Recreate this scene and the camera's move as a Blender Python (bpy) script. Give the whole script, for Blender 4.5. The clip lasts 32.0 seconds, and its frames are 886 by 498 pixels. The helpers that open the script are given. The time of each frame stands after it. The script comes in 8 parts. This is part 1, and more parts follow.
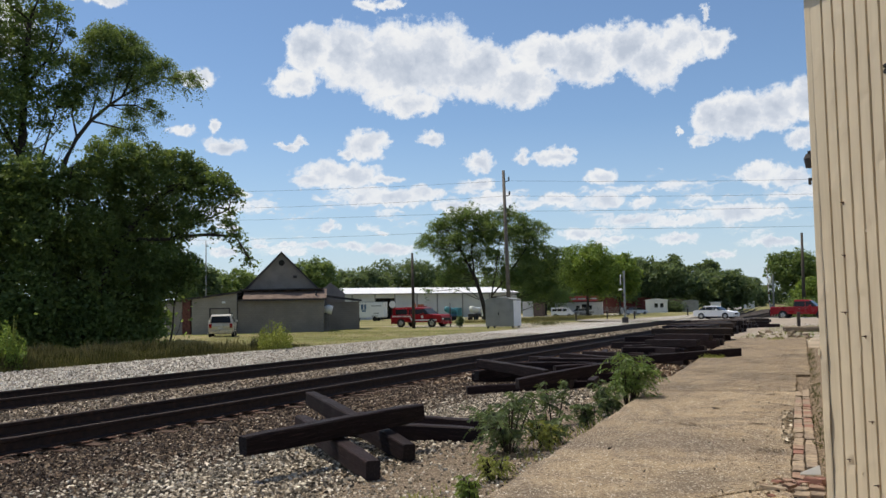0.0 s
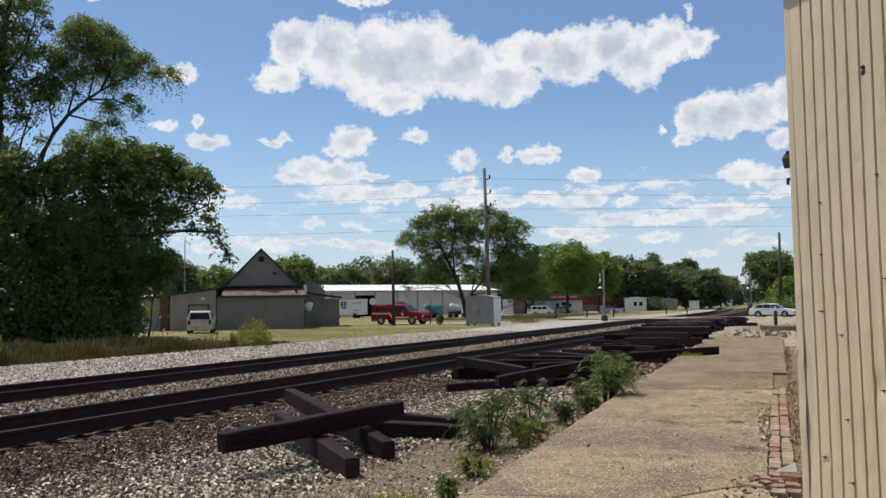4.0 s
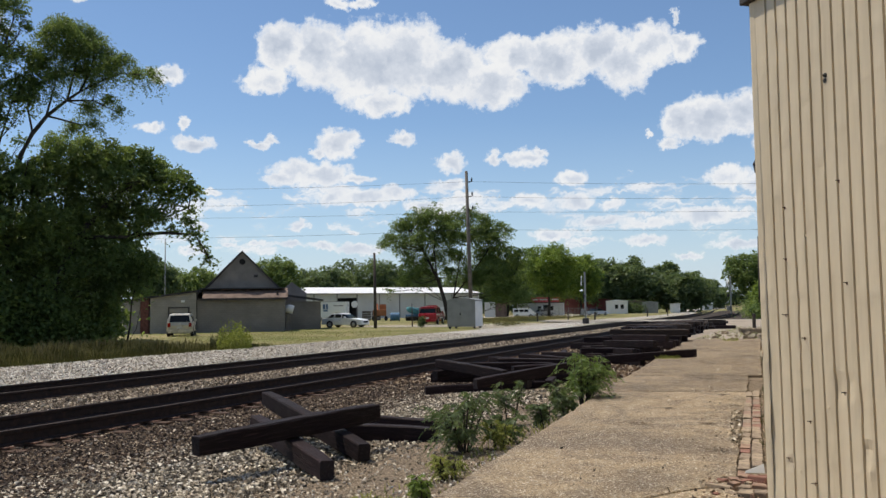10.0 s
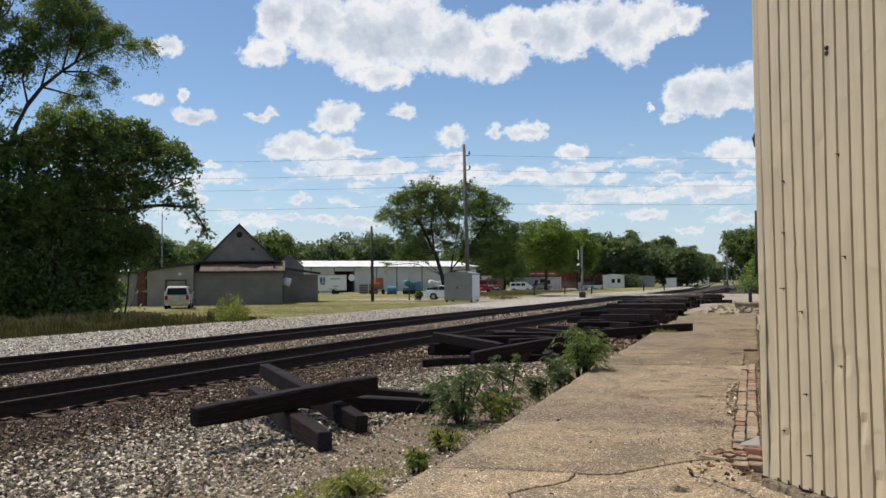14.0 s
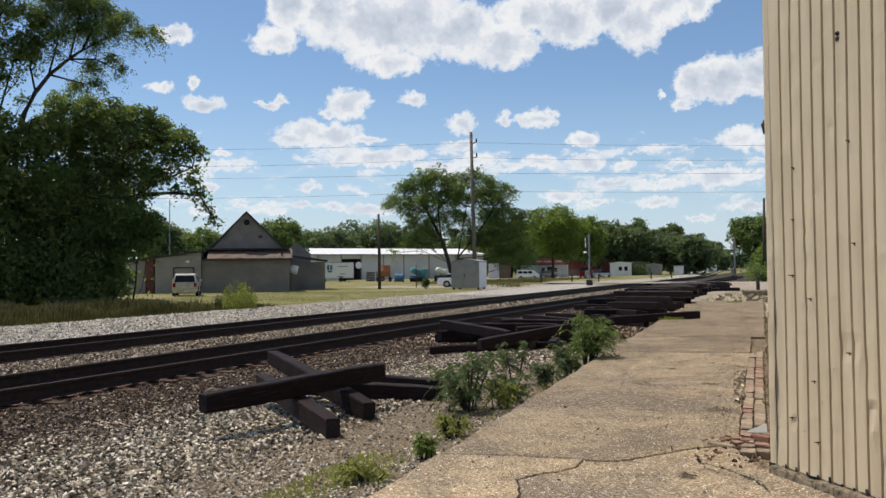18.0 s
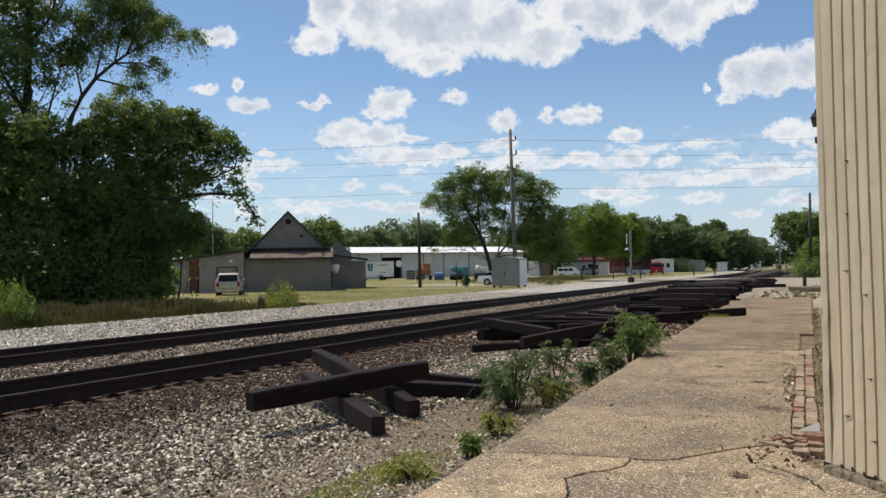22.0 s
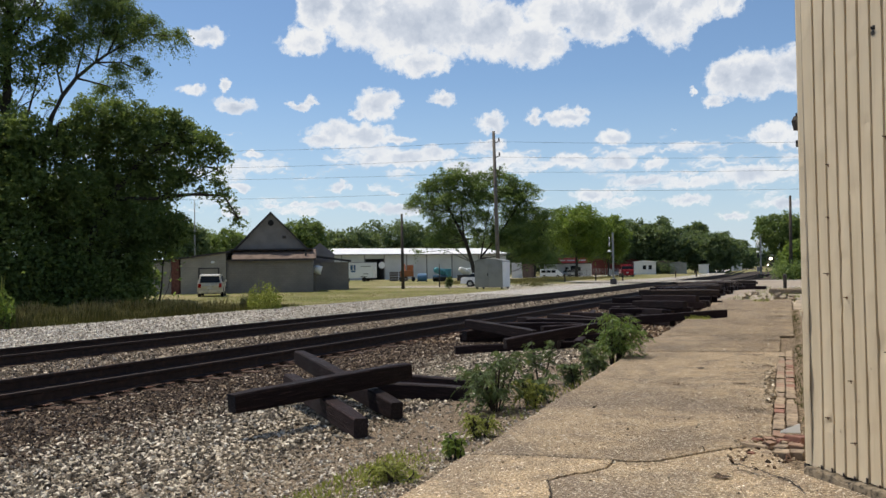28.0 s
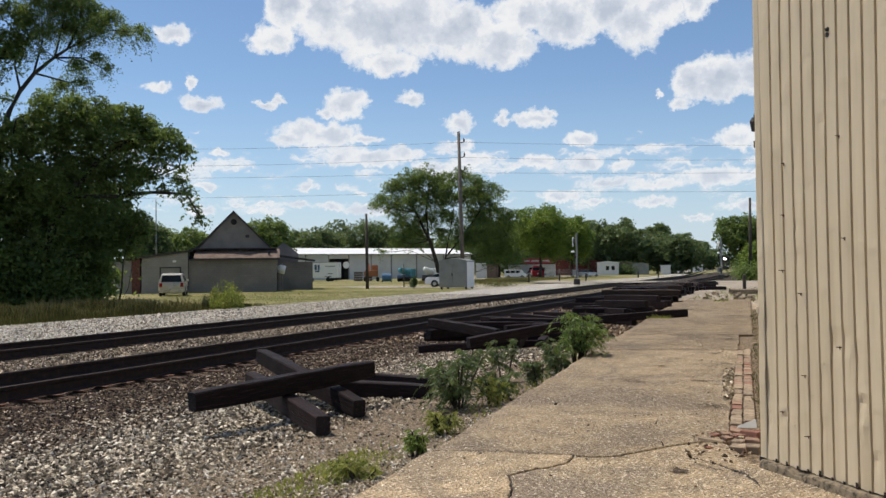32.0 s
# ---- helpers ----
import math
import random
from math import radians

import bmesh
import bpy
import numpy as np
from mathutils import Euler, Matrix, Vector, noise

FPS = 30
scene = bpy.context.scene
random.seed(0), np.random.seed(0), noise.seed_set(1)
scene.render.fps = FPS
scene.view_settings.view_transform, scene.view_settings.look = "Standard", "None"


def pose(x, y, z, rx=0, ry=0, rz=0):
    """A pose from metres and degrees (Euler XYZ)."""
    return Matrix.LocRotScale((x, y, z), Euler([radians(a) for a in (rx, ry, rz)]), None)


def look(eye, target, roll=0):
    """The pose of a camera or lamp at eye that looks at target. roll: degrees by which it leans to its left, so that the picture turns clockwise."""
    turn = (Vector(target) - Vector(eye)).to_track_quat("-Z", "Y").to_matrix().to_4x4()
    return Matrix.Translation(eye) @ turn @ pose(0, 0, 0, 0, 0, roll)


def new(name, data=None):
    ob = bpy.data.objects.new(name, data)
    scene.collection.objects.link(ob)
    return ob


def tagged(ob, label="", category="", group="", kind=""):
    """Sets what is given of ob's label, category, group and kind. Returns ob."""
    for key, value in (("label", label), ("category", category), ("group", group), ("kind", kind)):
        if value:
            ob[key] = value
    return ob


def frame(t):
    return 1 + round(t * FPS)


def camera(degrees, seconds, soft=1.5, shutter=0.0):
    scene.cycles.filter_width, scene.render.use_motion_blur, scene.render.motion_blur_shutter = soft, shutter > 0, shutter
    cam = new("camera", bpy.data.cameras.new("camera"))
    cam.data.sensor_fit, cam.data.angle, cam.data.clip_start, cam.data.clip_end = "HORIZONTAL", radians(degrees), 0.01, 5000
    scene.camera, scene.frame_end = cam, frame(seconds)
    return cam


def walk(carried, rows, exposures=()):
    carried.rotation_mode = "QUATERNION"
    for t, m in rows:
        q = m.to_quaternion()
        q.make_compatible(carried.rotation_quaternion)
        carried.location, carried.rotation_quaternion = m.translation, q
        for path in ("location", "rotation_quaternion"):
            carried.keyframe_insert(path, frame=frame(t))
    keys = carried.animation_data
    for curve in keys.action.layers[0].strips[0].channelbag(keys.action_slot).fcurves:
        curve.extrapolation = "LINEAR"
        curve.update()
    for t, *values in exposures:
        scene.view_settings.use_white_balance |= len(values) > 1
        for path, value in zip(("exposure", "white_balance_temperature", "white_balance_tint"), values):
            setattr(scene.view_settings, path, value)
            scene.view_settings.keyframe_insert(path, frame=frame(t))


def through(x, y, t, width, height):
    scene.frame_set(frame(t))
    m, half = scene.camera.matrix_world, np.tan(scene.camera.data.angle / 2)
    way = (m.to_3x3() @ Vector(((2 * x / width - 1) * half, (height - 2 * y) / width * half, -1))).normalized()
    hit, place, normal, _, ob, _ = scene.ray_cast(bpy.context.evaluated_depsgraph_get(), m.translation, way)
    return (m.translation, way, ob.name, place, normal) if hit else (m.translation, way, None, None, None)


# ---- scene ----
cam = camera(54.2, 32.0)
# seconds, yaw to the left of the track, pitch, roll, and the eye
PATH = [
    (0, 26.10, 3.84, 1.11, -0.026, 0.010, 1.509),
    (0.5, 26.04, 4.00, 1.05, -0.028, 0.012, 1.507),
    (1, 25.97, 4.03, 1.01, -0.028, 0.015, 1.509),
    (1.5, 25.91, 4.06, 1.01, -0.029, 0.017, 1.513),
    (2, 25.86, 4.10, 0.97, -0.029, 0.015, 1.512),
    (2.5, 25.52, 4.10, 0.83, -0.030, 0.016, 1.510),
    (3, 25.28, 4.01, 0.72, -0.029, 0.013, 1.507),
    (3.5, 25.17, 3.85, 0.74, -0.030, 0.015, 1.509),
    (4, 24.81, 3.65, 0.86, -0.030, 0.014, 1.508),
    (4.5, 24.61, 3.03, 0.95, -0.029, 0.011, 1.506),
    (6.5, 24.35, 3.29, 1.17, 0.109, 0.047, 1.519),
    (7, 23.93, 3.78, 1.25, 0.038, 0.022, 1.518),
    (7.5, 23.90, 3.64, 0.85, 0.025, 0.004, 1.507),
    (8, 24.16, 3.54, 0.58, 0.051, 0.024, 1.509),
    (8.5, 24.03, 3.51, 0.81, 0.062, 0.016, 1.510),
    (9, 24.08, 3.49, 0.88, 0.067, 0.006, 1.511),
    (9.5, 24.04, 3.44, 0.96, 0.070, 0.003, 1.509),
    (10, 23.66, 3.81, 0.83, 0.067, 0.001, 1.511),
    (10.5, 23.31, 3.69, 0.81, 0.069, -0.001, 1.508),
    (11, 23.12, 3.50, 0.83, 0.069, 0.007, 1.501),
    (11.5, 23.21, 3.60, 0.60, 0.065, -0.001, 1.504),
    (12, 23.22, 3.52, 0.55, 0.058, 0.002, 1.506),
    (12.5, 23.15, 3.49, 0.57, 0.051, 0.003, 1.504),
    (13, 23.12, 2.85, 0.54, 0.049, -0.000, 1.505),
    (13.5, 23.47, 1.97, 0.59, 0.055, 0.005, 1.503),
    (15.5, 23.43, 2.56, 0.66, 0.058, 0.006, 1.507),
    (16, 23.48, 2.03, 0.61, 0.061, 0.011, 1.501),
    (16.5, 23.72, 1.63, 0.68, 0.056, 0.016, 1.497),
    (17, 23.94, 1.38, 0.71, 0.055, 0.014, 1.500),
    (17.5, 24.02, 1.41, 0.62, 0.050, 0.005, 1.503),
    (18, 23.96, 1.26, 0.60, 0.050, 0.002, 1.498),
    (18.5, 23.83, 1.07, 0.20, 0.045, 0.011, 1.497),
    (19, 23.63, 1.08, 0.03, 0.043, 0.007, 1.500),
    (19.5, 23.84, 0.84, 0.15, 0.051, -0.006, 1.499),
    (20, 24.86, 0.82, 0.46, 0.050, -0.004, 1.498),
    (20.5, 26.75, 1.03, 0.80, 0.047, -0.003, 1.497),
    (21, 27.71, 1.06, 0.82, 0.044, 0.001, 1.498),
    (21.5, 27.33, 1.10, 0.86, 0.030, -0.005, 1.498),
    (22, 26.58, 1.17, 0.97, 0.005, -0.003, 1.497),
    (22.5, 26.54, 1.11, 0.94, 0.065, 0.021, 1.501),
    (23, 26.39, 1.30, 1.43, 0.098, 0.032, 1.503),
    (23.5, 25.39, 1.00, 1.42, 0.043, 0.023, 1.497),
    (24, 25.05, 0.32, 0.99, 0.020, 0.015, 1.496),
    (24.5, 24.74, 0.39, 1.22, 0.019, 0.005, 1.496),
    (25, 24.75, 1.03, 1.12, 0.016, 0.004, 1.500),
    (25.5, 24.96, 1.30, 0.84, 0.008, -0.001, 1.498),
    (27.5, 25.58, 1.30, 0.70, -0.001, -0.001, 1.498),
    (28, 25.46, 1.25, 0.85, 0.000, 0.000, 1.500),
    (28.5, 25.20, 1.23, 0.90, 0.007, 0.011, 1.500),
    (29, 25.19, 1.08, 0.84, 0.006, 0.005, 1.499),
    (29.5, 25.49, 1.14, 0.84, 0.009, 0.001, 1.504),
    (30, 25.50, 1.39, 0.77, 0.005, 0.000, 1.500),
    (30.5, 25.28, 1.66, 0.78, 0.013, 0.002, 1.499),
    (31, 24.50, 1.87, 0.69, 0.017, 0.003, 1.489),
    (31.5, 23.49, 1.82, 0.78, 0.017, 0.000, 1.477),
    (32, 23.13, 1.24, 0.68, 0.020, -0.003, 1.470),
]


def eye_pose(yaw, pitch, roll, x, y, z):
    return pose(x, y, z, 0, 0, yaw) @ pose(0, 0, 0, pitch) @ pose(0, 0, 0, 0, roll) @ pose(0, 0, 0, 90)


walk(cam, [(r[0], eye_pose(*r[1:])) for r in PATH])

# ---- daylight ----
SUN_TO = Vector((-0.46, 0.06, 1.0)).normalized()      # towards the sun
world = bpy.data.worlds.new("sky")
scene.world = world
world.use_nodes = True
wt = world.node_tree
sky = wt.nodes.new("ShaderNodeTexSky")
sky.sky_type = "NISHITA"
sky.sun_disc = False
sky.sun_elevation = math.asin(SUN_TO.z)
sky.sun_rotation = math.atan2(SUN_TO.x, SUN_TO.y)
sky.air_density, sky.dust_density, sky.ozone_density = 1.0, 0.15, 4.6
tint = wt.nodes.new("ShaderNodeMix")
tint.data_type, tint.blend_type = "RGBA", "MULTIPLY"
tint.inputs["Factor"].default_value = 1.0
tint.inputs[7].default_value = (0.988, 0.995, 1.0, 1)
wt.links.new(sky.outputs[0], tint.inputs[6])
wt.links.new(tint.outputs[2], wt.nodes["Background"].inputs[0])
wt.nodes["Background"].inputs[1].default_value = 0.114
sun = new("sun", bpy.data.lights.new("sun", "SUN"))
sun.data.energy, sun.data.angle, sun.data.color = 4.7, radians(0.55), (1.0, 0.905, 0.76)
sun.matrix_world = look(SUN_TO * 100, (0, 0, 0))
scene.view_settings.exposure = 0.0


# ---- materials ----
class Nodes:
    """Short notation for node trees."""

    def __init__(self, name, rough=0.8, metal=0.0, spec=0.5):
        self.mat = bpy.data.materials.new(name)
        self.mat.use_nodes = True
        self.t = self.mat.node_tree
        self.bsdf = self.t.nodes["Principled BSDF"]
        self.bsdf.inputs["Roughness"].default_value = rough
        self.bsdf.inputs["Metallic"].default_value = metal
        self.bsdf.inputs["Specular IOR Level"].default_value = spec
        self.coords = self.t.nodes.new("ShaderNodeTexCoord")
        self.obj = self.coords.outputs["Object"]

    def put(self, value, socket):
        if isinstance(value, bpy.types.NodeSocket):
            self.t.links.new(value, socket)
        elif value is not None:
            if isinstance(value, tuple) and len(value) == 3 and socket.type == "RGBA":
                value = (*value, 1)
            socket.default_value = value

    def noise(self, scale, detail=4, rough=0.55, vec=None, dist=0.0):
        n = self.t.nodes.new("ShaderNodeTexNoise")
        self.put(vec or self.obj, n.inputs["Vector"])
        n.inputs["Scale"].default_value, n.inputs["Detail"].default_value = scale, detail
        n.inputs["Roughness"].default_value, n.inputs["Distortion"].default_value = rough, dist
        return n.outputs["Fac"]

    def cells(self, scale, vec=None, out="Distance", feature="F1"):
        n = self.t.nodes.new("ShaderNodeTexVoronoi")
        n.feature = feature
        self.put(vec or self.obj, n.inputs["Vector"])
        n.inputs["Scale"].default_value = scale
        return n.outputs[out]

    def stretch(self, sx, sy, sz, vec=None):
        n = self.t.nodes.new("ShaderNodeMapping")
        self.put(vec or self.obj, n.inputs["Vector"])
        n.inputs["Scale"].default_value = (sx, sy, sz)
        return n.outputs[0]

    def ramp(self, fac, *stops):
        n = self.t.nodes.new("ShaderNodeValToRGB")
        while len(n.color_ramp.elements) < len(stops):
            n.color_ramp.elements.new(0.5)
        for e, (at, c) in zip(n.color_ramp.elements, stops):
            e.position = at
            e.color = (c, c, c, 1) if isinstance(c, (int, float)) else (*c, 1)
        self.put(fac, n.inputs[0])
        return n.outputs[0]

    def mix(self, fac, a, b, mode="MIX"):
        n = self.t.nodes.new("ShaderNodeMix")
        n.data_type, n.blend_type = "RGBA", mode
        self.put(fac, n.inputs["Factor"])
        self.put(a, n.inputs[6])
        self.put(b, n.inputs[7])
        return n.outputs[2]

    def sum(self, a, b, op="ADD", c=None):
        n = self.t.nodes.new("ShaderNodeMath")
        n.operation = op
        self.put(a, n.inputs[0]), self.put(b, n.inputs[1]), self.put(c, n.inputs[2])
        return n.outputs[0]

    def island(self):
        return self.t.nodes.new("ShaderNodeNewGeometry").outputs["Random Per Island"]

    def each(self):
        return self.t.nodes.new("ShaderNodeObjectInfo").outputs["Random"]

    def bump(self, height, strength=0.5, dist=0.02):
        n = self.t.nodes.new("ShaderNodeBump")
        n.inputs["Strength"].default_value, n.inputs["Distance"].default_value = strength, dist
        self.put(height, n.inputs["Height"])
        self.put(n.outputs[0], self.bsdf.inputs["Normal"])

    def done(self, colour=None, rough=None):
        self.put(colour, self.bsdf.inputs["Base Color"])
        self.put(rough, self.bsdf.inputs["Roughness"])
        return self.mat


def paint(name, colour, rough=0.5, metal=0.0, dirt=0.25, scale=1.5, relief=0.15, spec=0.5):
    """Painted or plain stuff with blotches, grain and a little relief."""
    n = Nodes(name, rough, metal, spec)
    big, fine = n.noise(scale, 5), n.noise(scale * 22, 3)
    dark = tuple(c * (1 - dirt) for c in colour)
    light = tuple(min(1, c * (1 + dirt * 0.35)) for c in colour)
    col = n.ramp(big, (0.3, dark), (0.52, colour), (0.75, light))
    col = n.mix(0.25 * dirt + 0.05, col, n.ramp(fine, (0.35, 0.25), (0.65, 0.9)), "MULTIPLY")
    n.bump(fine, relief, 0.004)
    return n.done(col, n.ramp(big, (0.3, min(1, rough + 0.12)), (0.7, max(0.05, rough - 0.1))))


def glow(name, colour, strength):
    n = Nodes(name)
    n.put(colour, n.bsdf.inputs["Emission Color"])
    n.bsdf.inputs["Emission Strength"].default_value = strength
    return n.done(colour)


def leaf_material(name, dark, light, through=0.35):
    n = Nodes(name, 0.55, 0, 0.35)
    col = n.ramp(n.island(), (0.0, dark), (0.55, tuple((a + b) / 2 for a, b in zip(dark, light))), (1.0, light))
    col = n.mix(0.5, col, n.ramp(n.noise(0.35, 2), (0.3, dark), (0.7, light)))
    tr = n.t.nodes.new("ShaderNodeBsdfTranslucent")
    mx = n.t.nodes.new("ShaderNodeMixShader")
    mx.inputs[0].default_value = through
    n.put(n.mix(0.5, col, (0.16, 0.2, 0.02)), tr.inputs[0])
    out = n.t.nodes["Material Output"]
    n.t.links.new(n.bsdf.outputs[0], mx.inputs[1])
    n.t.links.new(tr.outputs[0], mx.inputs[2])
    n.t.links.new(mx.outputs[0], out.inputs[0])
    return n.done(col)


def m_ground():
    n = Nodes("grass_and_dirt", 0.95, 0, 0.1)
    big, mid, fine = n.noise(0.12, 5), n.noise(0.9, 5), n.noise(14, 3)
    grass = n.ramp(mid, (0.3, (0.105, 0.128, 0.042)), (0.5, (0.18, 0.185, 0.07)), (0.7, (0.29, 0.26, 0.12)))
    dry = n.ramp(fine, (0.3, (0.22, 0.185, 0.10)), (0.7, (0.42, 0.345, 0.20)))
    col = n.mix(n.ramp(big, (0.42, 0.0), (0.62, 0.75)), grass, dry)
    col = n.mix(0.35, col, n.ramp(fine, (0.3, 0.35), (0.7, 1.0)), "MULTIPLY")
    n.bump(n.sum(fine, mid), 0.8, 0.06)
    return n.done(col)


def m_gravel(name, tint, size, pale=1.0):
    n = Nodes(name, 0.9, 0, 0.25)
    cell = n.cells(size, out="Color")
    edge = n.cells(size)
    sep = n.t.nodes.new("ShaderNodeSeparateColor")
    n.put(cell, sep.inputs[0])
    dark = tuple(c * 0.35 for c in tint)
    lite = tuple(min(0.75, c * 1.7 * pale) for c in tint)
    col = n.ramp(sep.outputs[0], (0.0, dark), (0.45, tint), (0.9, lite))
    # shade in the gaps between stones, painted as dark cell edges
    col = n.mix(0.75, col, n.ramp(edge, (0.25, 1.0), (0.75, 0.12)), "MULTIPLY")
    col = n.mix(n.ramp(n.noise(0.5, 4), (0.4, 0.0), (0.7, 0.4)), col, tuple(c * 0.7 for c in tint))
    n.bump(n.ramp(edge, (0.1, 1.0), (0.8, 0.0)), 1.0, 0.03)
    return n.done(col)


def m_stones(name, *stops):
    n = Nodes(name, 0.85, 0, 0.3)
    col = n.ramp(n.island(), *stops)
    col = n.mix(0.5, col, n.ramp(n.noise(52, 3), (0.3, 0.30), (0.65, 1.0)), "MULTIPLY")
    n.bump(n.noise(70, 3), 0.5, 0.005)
    return n.done(col)


def m_concrete(name="old_exposed_aggregate_concrete", tone=(1, 1, 1), sealed=None):
    n = Nodes(name, 0.9, 0, 0.25)
    big, mid = n.noise(0.45, 6, 0.6), n.noise(2.6, 5, 0.6)
    peb, pebc = n.cells(82), n.cells(82, out="Color")
    sep = n.t.nodes.new("ShaderNodeSeparateColor")
    n.put(pebc, sep.inputs[0])
    col = n.ramp(big, (0.3, (0.245, 0.188, 0.125)), (0.5, (0.43, 0.332, 0.212)), (0.68, (0.55, 0.43, 0.285)))
    col = n.mix(n.ramp(mid, (0.46, 0.0), (0.64, 0.8)), col, (0.20, 0.158, 0.115))
    worn = n.noise(0.55, 7, 0.68, n.stretch(1.1, 0.95, 1.0), 0.8)
    col = n.mix(n.ramp(worn, (0.50, 0.0), (0.60, 0.6)), col, (0.155, 0.128, 0.10))
    col = n.mix(n.ramp(n.noise(0.9, 6, 0.7), (0.56, 0.0), (0.66, 0.6)), col, (0.13, 0.11, 0.09))
    xyz = n.t.nodes.new("ShaderNodeSeparateXYZ")
    n.put(n.obj, xyz.inputs[0])
    way = n.sum(n.sum(n.noise(0.7, 5, 0.6), 2.6, "MULTIPLY"), n.sum(xyz.outputs[1], -10.75))
    col = n.mix(n.ramp(n.sum(n.sum(way, 0.0), None, "ABSOLUTE"), (0.15, 0.75), (0.8, 0.0)), col, (0.15, 0.122, 0.098))
    stone = n.ramp(sep.outputs[0], (0.0, (0.06, 0.045, 0.035)), (0.35, (0.24, 0.18, 0.12)), (0.7, (0.46, 0.37, 0.26)), (0.90, (0.88, 0.80, 0.66)))
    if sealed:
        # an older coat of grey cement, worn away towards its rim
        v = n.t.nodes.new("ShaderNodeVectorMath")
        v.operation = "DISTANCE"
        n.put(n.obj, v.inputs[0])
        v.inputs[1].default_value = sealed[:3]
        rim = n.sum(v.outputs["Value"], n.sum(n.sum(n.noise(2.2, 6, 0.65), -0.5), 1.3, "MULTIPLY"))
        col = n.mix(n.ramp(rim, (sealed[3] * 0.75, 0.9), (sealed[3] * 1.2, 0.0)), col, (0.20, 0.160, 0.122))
    col = n.mix(n.ramp(peb, (0.40, 0.85), (0.50, 0.05)), col, stone)
    # larger stones here and there, worn bare
    chip, sep = n.cells(36), n.t.nodes.new("ShaderNodeSeparateColor")
    n.put(n.cells(36, out="Color"), sep.inputs[0])
    rare = n.sum(n.ramp(sep.outputs[1], (0.70, 0.0), (0.74, 1.0)), n.ramp(chip, (0.28, 0.9), (0.36, 0.0)), "MULTIPLY")
    col = n.mix(rare, col, n.ramp(sep.outputs[2], (0.25, (0.07, 0.055, 0.045)), (0.4, (0.30, 0.23, 0.16)), (0.6, (0.66, 0.57, 0.44)), (0.9, (0.92, 0.85, 0.74))))
    col = n.mix(0.85, col, n.ramp(n.noise(40, 5, 0.75), (0.35, 0.46), (0.58, 1.18)), "MULTIPLY")
    n.bump(n.sum(n.ramp(peb, (0.1, 1.0), (0.6, 0.0)), mid), 0.9, 0.018)
    return n.done(n.mix(1.0, col, tone, "MULTIPLY"))


def m_tie(name, low, mid, high):
    n = Nodes(name, 0.9, 0, 0.15)
    grain = n.noise(9, 6, 0.65, n.stretch(5, 0.35, 5), 0.6)
    blot = n.noise(1.7, 4)
    col = n.ramp(grain, (0.3, low), (0.55, mid), (0.78, high))
    col = n.mix(n.ramp(blot, (0.4, 0.0), (0.75, 0.55)), col, low)
    col = n.mix(n.sum(n.each(), 0.16, "MULTIPLY"), col, high)
    n.bump(grain, 0.9, 0.012)
    return n.done(col, n.ramp(blot, (0.3, 0.85), (0.7, 0.55)))


def m_siding():
    n = Nodes("beige_painted_ribbed_steel", 0.5, 0, 0.4)
    streak = n.noise(3.0, 5, 0.6, n.stretch(3.5, 3.5, 0.25))
    blot = n.noise(0.8, 4)
    rust = n.noise(7, 5, 0.7)
    col = n.ramp(streak, (0.25, (0.49, 0.405, 0.28)), (0.5, (0.595, 0.50, 0.356)), (0.8, (0.66, 0.568, 0.418)))
    col = n.mix(n.ramp(blot, (0.45, 0.0), (0.8, 0.35)), col, (0.44, 0.37, 0.26))
    col = n.mix(n.ramp(rust, (0.70, 0.0), (0.76, 0.8)), col, (0.16, 0.075, 0.035))
    n.bump(n.sum(blot, n.sum(n.ramp(n.noise(5.5, 2, 0.4), (0.56, 0.0), (0.72, 1.0)), 0.35, "MULTIPLY")), 0.35, 0.03)
    return n.done(col)


def m_rail_rust():
    n = Nodes("rusty_rail_steel", 0.75, 0.2, 0.4)
    col = n.ramp(n.noise(9, 5), (0.3, (0.012, 0.008, 0.007)), (0.6, (0.03, 0.017, 0.013)), (0.85, (0.075, 0.038, 0.025)))
    n.bump(n.noise(60, 3), 0.3, 0.003)
    return n.done(col)


def m_block_wall(name, colour):
    n = Nodes(name, 0.9, 0, 0.2)
    br = n.t.nodes.new("ShaderNodeTexBrick")
    n.put(n.coords.outputs["UV"], br.inputs["Vector"])
    br.inputs["Scale"].default_value = 1.0
    br.inputs["Brick Width"].default_value, br.inputs["Row Height"].default_value = 0.4, 0.2
    br.inputs["Mortar Size"].default_value = 0.012
    dark = tuple(c * 0.92 for c in colour)
    n.put(colour, br.inputs["Color1"]), n.put(dark, br.inputs["Color2"])
    n.put(tuple(c * 0.80 for c in colour), br.inputs["Mortar"])
    col = n.mix(0.6, br.outputs["Color"], n.ramp(n.noise(0.6, 5), (0.3, 0.55), (0.7, 1.0)), "MULTIPLY")
    n.bump(n.noise(30, 3), 0.4, 0.01)
    return n.done(col)


